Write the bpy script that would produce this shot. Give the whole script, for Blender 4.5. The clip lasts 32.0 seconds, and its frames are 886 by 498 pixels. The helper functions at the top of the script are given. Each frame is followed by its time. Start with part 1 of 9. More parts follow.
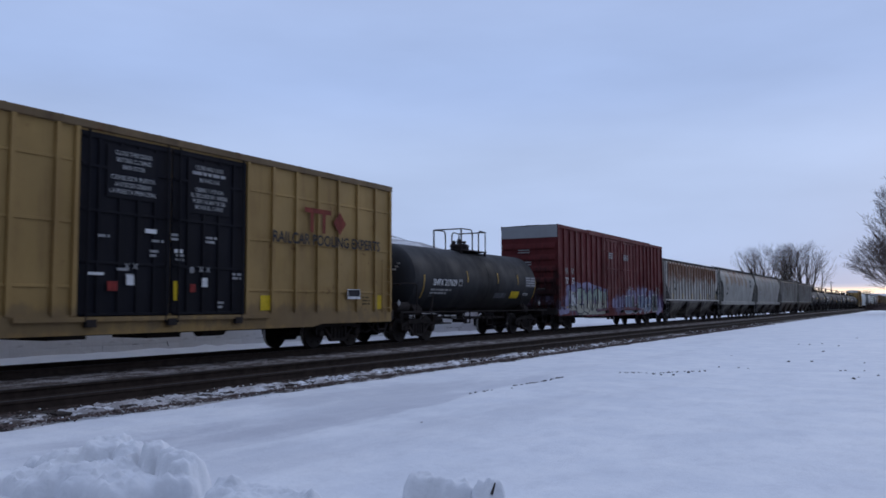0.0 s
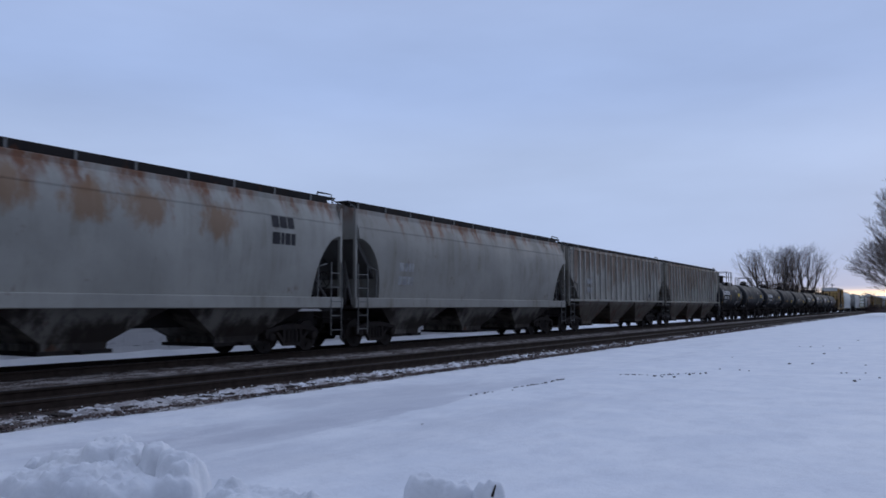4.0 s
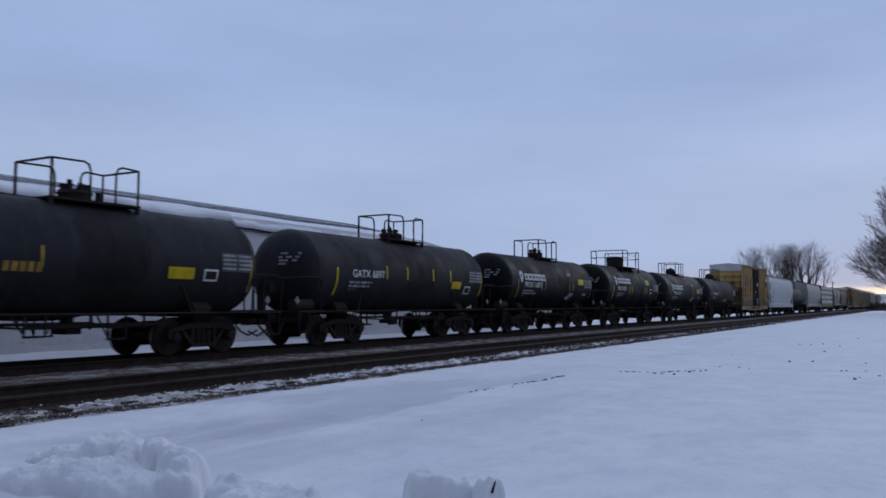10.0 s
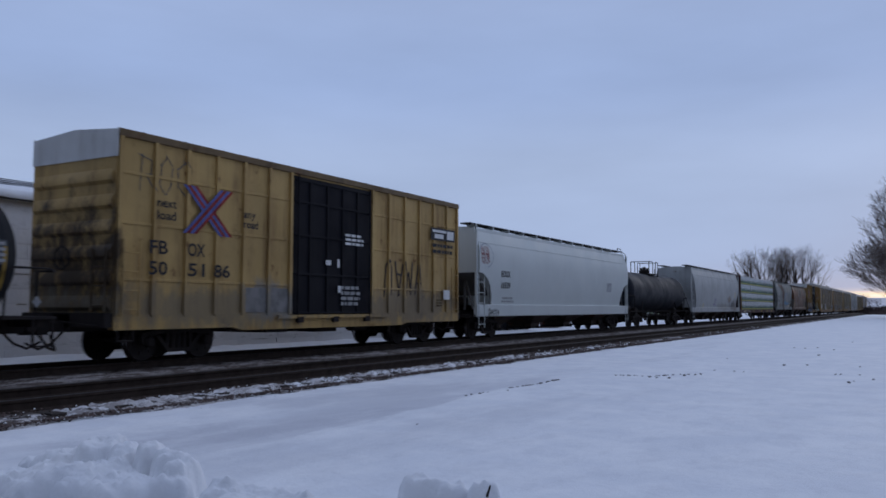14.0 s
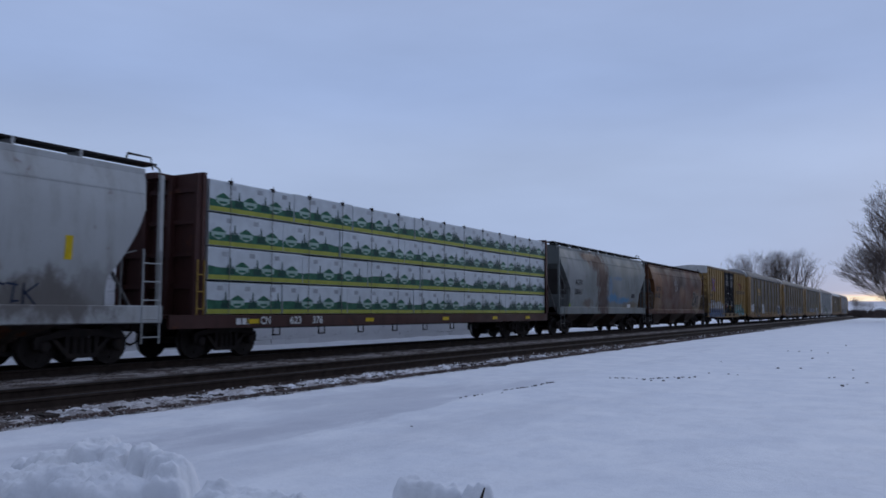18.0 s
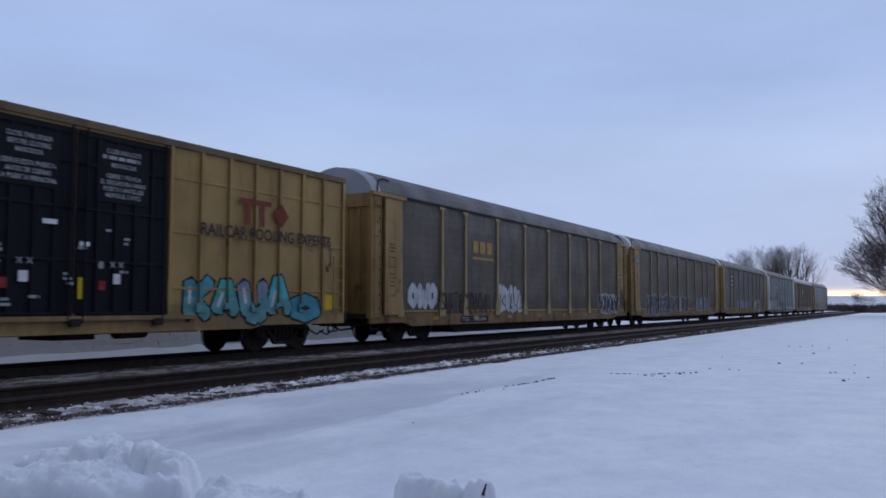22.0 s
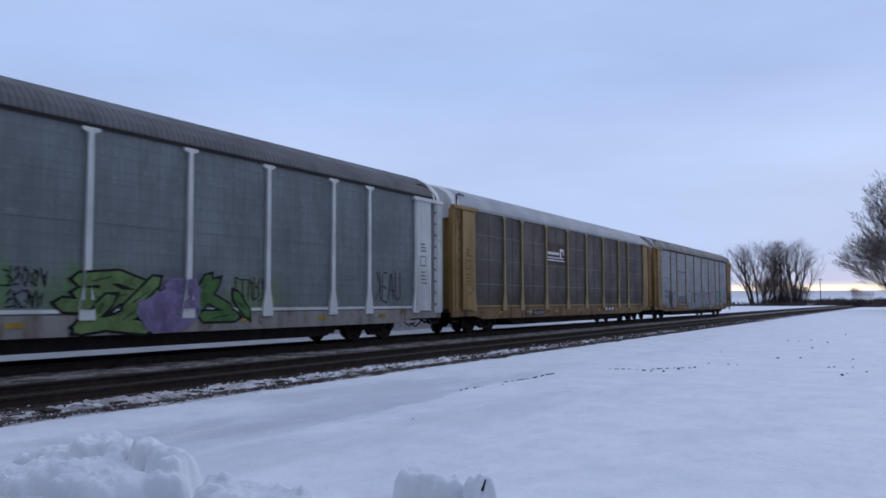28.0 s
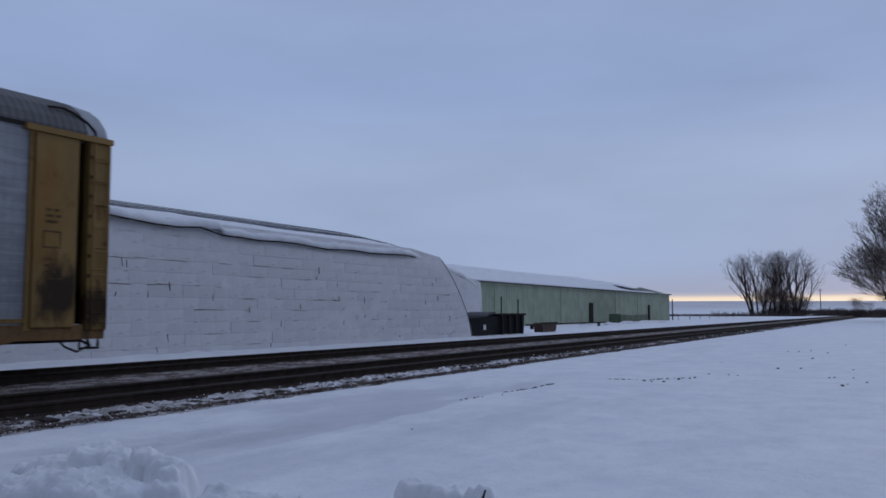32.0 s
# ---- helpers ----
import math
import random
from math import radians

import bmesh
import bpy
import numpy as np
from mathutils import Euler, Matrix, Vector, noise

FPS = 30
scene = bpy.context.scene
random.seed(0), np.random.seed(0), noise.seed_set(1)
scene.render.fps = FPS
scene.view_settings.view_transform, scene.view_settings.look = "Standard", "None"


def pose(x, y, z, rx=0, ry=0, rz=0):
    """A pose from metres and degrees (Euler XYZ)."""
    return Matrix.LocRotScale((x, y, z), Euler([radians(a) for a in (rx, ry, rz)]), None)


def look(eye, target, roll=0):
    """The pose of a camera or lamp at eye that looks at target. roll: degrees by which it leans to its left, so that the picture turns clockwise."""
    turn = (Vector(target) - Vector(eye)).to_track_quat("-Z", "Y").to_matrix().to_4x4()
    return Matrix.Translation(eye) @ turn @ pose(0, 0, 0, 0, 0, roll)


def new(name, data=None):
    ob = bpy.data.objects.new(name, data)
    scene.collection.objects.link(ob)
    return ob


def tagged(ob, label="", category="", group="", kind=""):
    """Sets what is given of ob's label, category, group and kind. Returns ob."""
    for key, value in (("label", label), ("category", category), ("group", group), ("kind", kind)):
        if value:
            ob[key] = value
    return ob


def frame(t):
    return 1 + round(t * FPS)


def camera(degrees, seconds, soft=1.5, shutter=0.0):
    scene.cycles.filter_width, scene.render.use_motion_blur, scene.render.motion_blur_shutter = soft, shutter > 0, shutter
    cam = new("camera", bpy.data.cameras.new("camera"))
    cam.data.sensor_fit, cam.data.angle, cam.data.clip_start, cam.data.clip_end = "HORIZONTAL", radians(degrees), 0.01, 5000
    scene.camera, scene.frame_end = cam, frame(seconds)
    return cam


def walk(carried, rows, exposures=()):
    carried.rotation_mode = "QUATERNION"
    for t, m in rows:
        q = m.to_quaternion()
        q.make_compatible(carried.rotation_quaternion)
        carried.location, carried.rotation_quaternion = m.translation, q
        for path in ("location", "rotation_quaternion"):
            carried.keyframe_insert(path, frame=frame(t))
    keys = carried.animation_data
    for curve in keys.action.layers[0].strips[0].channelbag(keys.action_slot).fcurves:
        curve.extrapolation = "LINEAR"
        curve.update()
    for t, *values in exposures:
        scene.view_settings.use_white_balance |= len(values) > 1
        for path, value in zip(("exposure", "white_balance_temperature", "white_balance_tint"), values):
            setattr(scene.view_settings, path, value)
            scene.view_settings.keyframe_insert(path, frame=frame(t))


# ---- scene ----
# camera: stands by the line, hand held, and only turns a little
EYE = (0.0, 0.0, 1.107)
cam = camera(56.8, 32.0, soft=1.65, shutter=0.12)
PATH = [
    (0, 93.96, 0.20, 30.10), (0.5, 93.95, 0.10, 30.11), (1, 93.95, 0.08, 30.13), (1.5, 93.94, 0.14, 30.12),
    (2, 93.92, 0.23, 30.11), (2.5, 93.94, 0.26, 30.11), (3, 94.00, 0.20, 30.12), (3.5, 94.09, 0.13, 30.17),
    (5.5, 94.01, 0.07, 30.07), (6, 94.03, 0.22, 30.14), (6.5, 94.06, 0.22, 30.19), (7, 94.08, 0.12, 30.21),
    (7.5, 94.09, 0.04, 30.21), (8, 94.08, 0.02, 30.20), (8.5, 94.05, 0.01, 30.19), (9, 93.99, -0.00, 30.18),
    (9.5, 93.92, -0.06, 30.18), (10, 93.84, -0.08, 30.18), (10.5, 93.80, -0.02, 30.16), (11, 93.79, 0.06, 30.13),
    (11.5, 93.78, 0.12, 30.10), (12, 93.79, 0.16, 30.07), (12.5, 93.84, 0.17, 30.01), (13, 93.93, 0.11, 29.94),
    (13.5, 94.03, -0.00, 29.89), (14, 94.09, -0.10, 29.84), (14.5, 94.10, -0.11, 29.80), (15, 94.11, -0.07, 29.79),
    (15.5, 94.12, -0.07, 29.79), (17.5, 94.25, -0.34, 29.54), (18, 94.24, -0.28, 29.48), (18.5, 94.22, -0.21, 29.43),
    (19, 94.21, -0.08, 29.43), (19.5, 94.22, 0.04, 29.48), (20, 94.22, 0.02, 29.51), (20.5, 94.18, -0.05, 29.52),
    (21, 94.14, -0.06, 29.53), (21.5, 94.08, -0.04, 29.53), (22, 94.00, -0.05, 29.55), (22.5, 93.94, -0.13, 29.57),
    (23, 93.91, -0.14, 29.58), (23.5, 93.91, -0.07, 29.57), (24, 93.92, -0.03, 29.55), (24.5, 93.92, -0.05, 29.52),
    (26.5, 93.61, 0.06, 29.52), (27, 93.62, 0.08, 29.51), (27.5, 93.65, 0.14, 29.48), (28, 93.72, 0.17, 29.47),
    (28.5, 93.84, 0.14, 29.44), (29, 94.00, 0.04, 29.41), (29.5, 94.18, -0.00, 29.42), (30, 94.37, 0.07, 29.45),
    (30.5, 94.51, 0.08, 29.49), (31, 94.55, 0.02, 29.50), (31.5, 94.50, 0.02, 29.49), (32, 94.40, 0.07, 29.46),
]

walk(cam, [(t, pose(*EYE, a, b, c)) for t, a, b, c in PATH],
     exposures=[(0.0, -0.05), (6.0, -0.2), (14.0, -0.3), (19.5, -0.3), (22.0, -0.08), (24.0, 0.05), (28.0, 0.08), (30.2, 0.02), (31.0, -0.19), (31.5, -0.33), (32.0, -0.5)])

TRACK = -16.52     # centre of the track that the train runs on
SIDING = -11.45    # centre of the nearer, empty track
RAIL = -0.16       # height of the rail heads
SPEED = 17.986     # metres a second

# ---- world: overcast winter dusk, a bright gap under the clouds on the horizon ----
world = bpy.data.worlds.new("overcast_dusk")
scene.world = world
world.use_nodes = True
wn, wl = world.node_tree.nodes, world.node_tree.links
wn.clear()


def wnode(kind, **values):
    n = wn.new(kind)
    for k, v in values.items():
        n.inputs[k].default_value = v
    return n


w_out = wn.new("ShaderNodeOutputWorld")
w_bg = wnode("ShaderNodeBackground", Strength=1.0)
sky = wn.new("ShaderNodeTexSky")
sky.sky_type = 'NISHITA'
sky.sun_disc = False
sky.sun_elevation = radians(4)
sky.sun_rotation = radians(12)
w_co = wn.new("ShaderNodeTexCoord")
w_sep = wn.new("ShaderNodeSeparateXYZ")
wl.new(w_co.outputs["Generated"], w_sep.inputs[0])
w_ramp = wn.new("ShaderNodeValToRGB")
w_ramp.color_ramp.interpolation = 'EASE'
CLOUD = [(0.000, (0.44, 0.49, 0.598)), (0.0100, (0.60, 0.62, 0.656)), (0.0118, (1.45, 1.27, 1.02)), (0.0158, (1.30, 1.08, 0.86)),
         (0.0210, (0.468, 0.545, 0.775)), (0.055, (0.438, 0.556, 0.835)), (0.16, (0.46, 0.58, 0.859)), (0.27, (0.385, 0.51, 0.82)),
         (0.40, (0.42, 0.54, 0.849)), (0.62, (0.55, 0.665, 0.985)), (1.0, (0.57, 0.685, 1.0))]
while len(w_ramp.color_ramp.elements) < len(CLOUD):
    w_ramp.color_ramp.elements.new(0.5)
for e, (at, c) in zip(w_ramp.color_ramp.elements, CLOUD):
    e.position, e.color = at, (*c, 1)
# clouds: soft streaks that vary the grey
w_map = wn.new("ShaderNodeMapping")
w_map.inputs["Scale"].default_value = (1.4, 1.4, 5.5)
wl.new(w_co.outputs["Generated"], w_map.inputs[0])
w_noise = wnode("ShaderNodeTexNoise", Scale=1.7, Detail=5.0, Roughness=0.5)
wl.new(w_map.outputs[0], w_noise.inputs["Vector"])
w_amt = wn.new("ShaderNodeMapRange")
w_amt.inputs["From Min"].default_value, w_amt.inputs["From Max"].default_value = 0.3, 0.7
w_amt.inputs["To Min"].default_value, w_amt.inputs["To Max"].default_value = 0.92, 1.08
wl.new(w_noise.outputs["Fac"], w_amt.inputs["Value"])
wl.new(w_sep.outputs["Z"], w_ramp.inputs[0])
w_mul = wn.new("ShaderNodeVectorMath")
w_mul.operation = 'SCALE'
wl.new(w_ramp.outputs[0], w_mul.inputs[0])
wl.new(w_amt.outputs[0], w_mul.inputs["Scale"])
w_sky = wn.new("ShaderNodeVectorMath")
w_sky.operation = 'SCALE'
w_sky.inputs["Scale"].default_value = 0.004
wl.new(sky.outputs[0], w_sky.inputs[0])
w_add = wn.new("ShaderNodeVectorMath")
w_add.operation = 'ADD'
wl.new(w_mul.outputs[0], w_add.inputs[0])
wl.new(w_sky.outputs[0], w_add.inputs[1])
# the cloud deck is brighter towards the sunset and overhead, duller behind
w_dot = wn.new("ShaderNodeVectorMath")
w_dot.operation = 'DOT_PRODUCT'
w_dot.inputs[1].default_value = (-0.55, 0.835, 0.60)
wl.new(w_co.outputs["Generated"], w_dot.inputs[0])
w_side = wn.new("ShaderNodeMapRange")
w_side.interpolation_type = 'SMOOTHSTEP'
for k, x in zip(("From Min", "From Max", "To Min", "To Max"), (-0.75, 0.62, 0.22, 1.0)):
    w_side.inputs[k].default_value = x
wl.new(w_dot.outputs["Value"], w_side.inputs["Value"])
w_fall = wn.new("ShaderNodeVectorMath")
w_fall.operation = 'SCALE'
wl.new(w_add.outputs[0], w_fall.inputs[0])
wl.new(w_side.outputs[0], w_fall.inputs["Scale"])
wl.new(w_fall.outputs[0], w_bg.inputs["Color"])
wl.new(w_bg.outputs[0], w_out.inputs[0])

sun = new("sun", bpy.data.lights.new("sun", 'SUN'))
sun.data.energy, sun.data.angle, sun.data.color = 0.25, radians(25), (1.0, 0.96, 0.92)
sun.matrix_world = look((0, 0, 30), (0 - 4.0, -20, 30 - 7.0))

# ---- materials ----
MATS = {}


def nodes_of(name):
    m = bpy.data.materials.new(name)
    m.use_nodes = True
    nt = m.node_tree
    return m, nt.nodes, nt.links, nt.nodes["Principled BSDF"]


def noise_at(n, l, vec, scale, detail=4.0, rough=0.55, stretch=None):
    if stretch:
        mp = n.new("ShaderNodeMapping")
        mp.inputs["Scale"].default_value = stretch
        l.new(vec, mp.inputs[0])
        vec = mp.outputs[0]
    t = n.new("ShaderNodeTexNoise")
    t.inputs["Scale"].default_value, t.inputs["Detail"].default_value, t.inputs["Roughness"].default_value = scale, detail, rough
    l.new(vec, t.inputs["Vector"])
    return t.outputs["Fac"]


def remap(n, l, v, a, b, c=0.0, d=1.0):
    r = n.new("ShaderNodeMapRange")
    r.interpolation_type = 'SMOOTHSTEP'
    for k, x in zip(("From Min", "From Max", "To Min", "To Max"), (a, b, c, d)):
        r.inputs[k].default_value = x
    l.new(v, r.inputs["Value"])
    return r.outputs[0]


def times(n, l, a, b):
    m = n.new("ShaderNodeMath")
    m.operation = 'MULTIPLY'
    l.new(a, m.inputs[0])
    if isinstance(b, float):
        m.inputs[1].default_value = b
    else:
        l.new(b, m.inputs[1])
    return m.outputs[0]


def blend(n, l, fac, a, b):
    m = n.new("ShaderNodeMix")
    m.data_type = 'RGBA'
    l.new(fac, m.inputs[0])
    for i, c in ((6, a), (7, b)):
        if isinstance(c, tuple):
            m.inputs[i].default_value = (*c[:3], 1)
        else:
            l.new(c, m.inputs[i])
    return m.outputs[2]


def bump(n, l, p, v, strength, dist):
    b = n.new("ShaderNodeBump")
    b.inputs["Strength"].default_value, b.inputs["Distance"].default_value = strength, dist
    l.new(v, b.inputs["Height"])
    l.new(b.outputs[0], p.inputs["Normal"])


def paint(name, col, dirt=(0.10, 0.085, 0.07), amount=0.55, rough=0.55, rust=0.0, metal=0.0, top_rust=None, rows=None, fine=0.10, pitch=None, spec=0.16, spots=(), grid=False, ribs=None, wavy=0.25, fade=(0.84, 1.10)):
    """Weathered paint: broad fading, grime that runs down in streaks, rust spots; top_rust (z from, z to): rust that
    runs down from the top;
    rows (period): faint horizontal bands of pressed sheet; grid: a fine mesh of dark lines over it;
    spots (y, z, ry, rz, colour, amount): soft ragged stains, overspray or painted-in shade at their places on the car."""
    if name in MATS:
        return MATS[name]
    m, n, l, p = nodes_of(name)
    co = n.new("ShaderNodeTexCoord").outputs["Object"]
    info = n.new("ShaderNodeObjectInfo").outputs["Random"]
    c = blend(n, l, remap(n, l, noise_at(n, l, co, 0.55, 5.0), 0.3, 0.7), tuple(x * fade[0] for x in col), tuple(min(1, x * fade[1]) for x in col))
    c = blend(n, l, times(n, l, info, fine * 2), c, tuple(x * 0.7 for x in col))
    streak = noise_at(n, l, co, 3.1, 6.0, 0.62, (1.0, 1.0, 0.10))
    blot = noise_at(n, l, co, 0.8, 6.0, 0.62)
    c = blend(n, l, times(n, l, times(n, l, remap(n, l, streak, 0.42, 0.72), remap(n, l, blot, 0.35, 0.62)), amount), c, dirt)
    speck = remap(n, l, noise_at(n, l, co, 9.0, 5.0, 0.7), 0.58, 0.74)
    c = blend(n, l, times(n, l, speck, amount * 0.5), c, dirt)
    if rust:
        r = remap(n, l, noise_at(n, l, co, 1.6, 8.0, 0.68), 0.64 - 0.22 * rust, 0.74 - 0.16 * rust)
        c = blend(n, l, times(n, l, r, 0.85), c, (0.115, 0.043, 0.02))
    if top_rust:
        s = n.new("ShaderNodeSeparateXYZ")
        l.new(co, s.inputs[0])
        col_n = noise_at(n, l, co, 1.0, 3.0, 0.5, (0.6, 1.7, 0.12))
        a = n.new("ShaderNodeMath")
        a.operation = 'MULTIPLY_ADD'
        l.new(col_n, a.inputs[0])
        a.inputs[1].default_value = 3.4
        l.new(s.outputs["Z"], a.inputs[2])
        if pitch:
            # one long stain in the middle of each sheet between two ribs
            ph = n.new("ShaderNodeMath")
            ph.operation = 'MULTIPLY'
            l.new(s.outputs["Y"], ph.inputs[0])
            ph.inputs[1].default_value = math.pi / pitch
            sn = n.new("ShaderNodeMath")
            sn.operation = 'SINE'
            l.new(ph.outputs[0], sn.inputs[0])
            ab = n.new("ShaderNodeMath")
            ab.operation = 'ABSOLUTE'
            l.new(sn.outputs[0], ab.inputs[0])
            ragged = noise_at(n, l, co, 3.0, 6.0, 0.65, (1, 1, 0.3))
            both = n.new("ShaderNodeMath")
            both.operation = 'MULTIPLY_ADD'
            l.new(ragged, both.inputs[0])
            both.inputs[1].default_value = 2.2
            l.new(s.outputs["Z"], both.inputs[2])
            for lo, hi, z0, z1, k, ink in ((0.30, 0.80, 0.40, 1.3, 0.55, (0.30, 0.19, 0.11)), (0.50, 0.92, 0.72, 1.5, 0.85, (0.19, 0.065, 0.024)), (0.70, 0.99, 0.95, 1.7, 0.9, (0.085, 0.025, 0.011))):
                r = times(n, l, remap(n, l, ab.outputs[0], lo, hi), remap(n, l, both.outputs[0], top_rust[0] + z0, top_rust[0] + z1))
                c = blend(n, l, times(n, l, r, k), c, ink)
        r = times(n, l, remap(n, l, a.outputs[0], top_rust[0] + 1.75, top_rust[1] + 1.9), remap(n, l, noise_at(n, l, co, 5.0, 6.0, 0.65, (1, 1, 0.35)), 0.30, 0.60))
        c = blend(n, l, times(n, l, r, 0.85 if pitch else 0.9), c, (0.12, 0.045, 0.02) if pitch else (0.17, 0.062, 0.025))
    if spots:
        rag = noise_at(n, l, co, 2.6, 8.0, 0.68, (1.0, 1.0, 0.55))
        for y, z, ry, rz, ink, k in spots:
            mv = n.new("ShaderNodeMapping")
            mv.inputs["Location"].default_value = (0, -y / ry, -z / rz)
            mv.inputs["Scale"].default_value = (0, 1 / ry, 1 / rz)
            l.new(co, mv.inputs[0])
            far = n.new("ShaderNodeVectorMath")
            far.operation = 'LENGTH'
            l.new(mv.outputs[0], far.inputs[0])
            ma = n.new("ShaderNodeMath")
            ma.operation = 'MULTIPLY_ADD'
            l.new(rag, ma.inputs[0])
            ma.inputs[1].default_value = 2.4
            l.new(far.outputs["Value"], ma.inputs[2])
            c = blend(n, l, times(n, l, remap(n, l, ma.outputs[0], 2.35, 1.65), k), c, ink)
    if grid:
        wv = n.new("ShaderNodeTexWave")
        wv.bands_direction = 'Y'
        wv.inputs["Scale"].default_value = 0.318 / 0.19
        wv.inputs["Distortion"].default_value = 0.3
        l.new(co, wv.inputs["Vector"])
        c = blend(n, l, remap(n, l, wv.outputs["Fac"], 0.80, 1.0, 0.0, 0.24), c, tuple(x * 0.55 for x in col))
    if rows:
        w = n.new("ShaderNodeTexWave")
        w.bands_direction = 'Z'
        w.inputs["Scale"].default_value = 1.0 / rows * 0.318
        w.inputs["Distortion"].default_value = 0.15
        l.new(co, w.inputs["Vector"])
        bump(n, l, p, w.outputs["Fac"], 0.2, 0.010)
        c = blend(n, l, remap(n, l, noise_at(n, l, co, 1.6, 6.0, 0.65, (1, 0.45, 2.2) if col[0] > 0.3 else (1, 1.6, 0.4)), 0.42, 0.64, 0.0, 0.45), c, tuple(x * 0.62 for x in col))
        c = blend(n, l, remap(n, l, noise_at(n, l, co, 5.0, 6.0, 0.7), 0.52, 0.72, 0.0, 0.4), c, tuple(min(1, x * 1.35) for x in col))
        if col[0] > 0.3:
            c = blend(n, l, remap(n, l, noise_at(n, l, co, 3.1, 5.0, 0.65, (1, 0.12, 5.0)), 0.52, 0.70, 0.0, 0.5), c, tuple(min(1, x * 1.45) for x in col))
        c = blend(n, l, remap(n, l, w.outputs["Fac"], 0.88, 1.0, 0.0, 0.30), c, tuple(x * 0.6 for x in col))
    elif ribs:
        # pressed ribs across the sheet; shade in their valleys is put into the colour
        w = n.new("ShaderNodeTexWave")
        w.bands_direction = 'Y'
        w.inputs["Scale"].default_value = 0.314 / ribs
        w.inputs["Distortion"].default_value = 0.1
        l.new(co, w.inputs["Vector"])
        bump(n, l, p, w.outputs["Fac"], 0.35, 0.015)
        c = blend(n, l, remap(n, l, w.outputs["Fac"], 0.5, 0.0, 0.0, 0.42), c, tuple(x * 0.5 for x in dirt))
    else:
        bump(n, l, p, noise_at(n, l, co, 1.1, 3.0), wavy, 0.05)
    l.new(c, p.inputs["Base Color"])
    l.new(remap(n, l, blot, 0.3, 0.7, rough - 0.10, rough + 0.15), p.inputs["Roughness"])
    p.inputs["Metallic"].default_value = metal
    p.inputs["Specular IOR Level"].default_value = spec
    MATS[name] = m
    return m


def plain(name, col, rough=0.7, metal=0.0, var=0.25, scale=4.0):
    if name in MATS:
        return MATS[name]
    m, n, l, p = nodes_of(name)
    co = n.new("ShaderNodeTexCoord").outputs["Object"]
    v = remap(n, l, noise_at(n, l, co, scale, 6.0, 0.6), 0.3, 0.7)
    l.new(blend(n, l, v, tuple(x * (1 - var) for x in col), tuple(min(1, x * (1 + var)) for x in col)), p.inputs["Base Color"])
    p.inputs["Roughness"].default_value, p.inputs["Metallic"].default_value = rough, metal
    p.inputs["Specular IOR Level"].default_value = 0.12
    MATS[name] = m
    return m


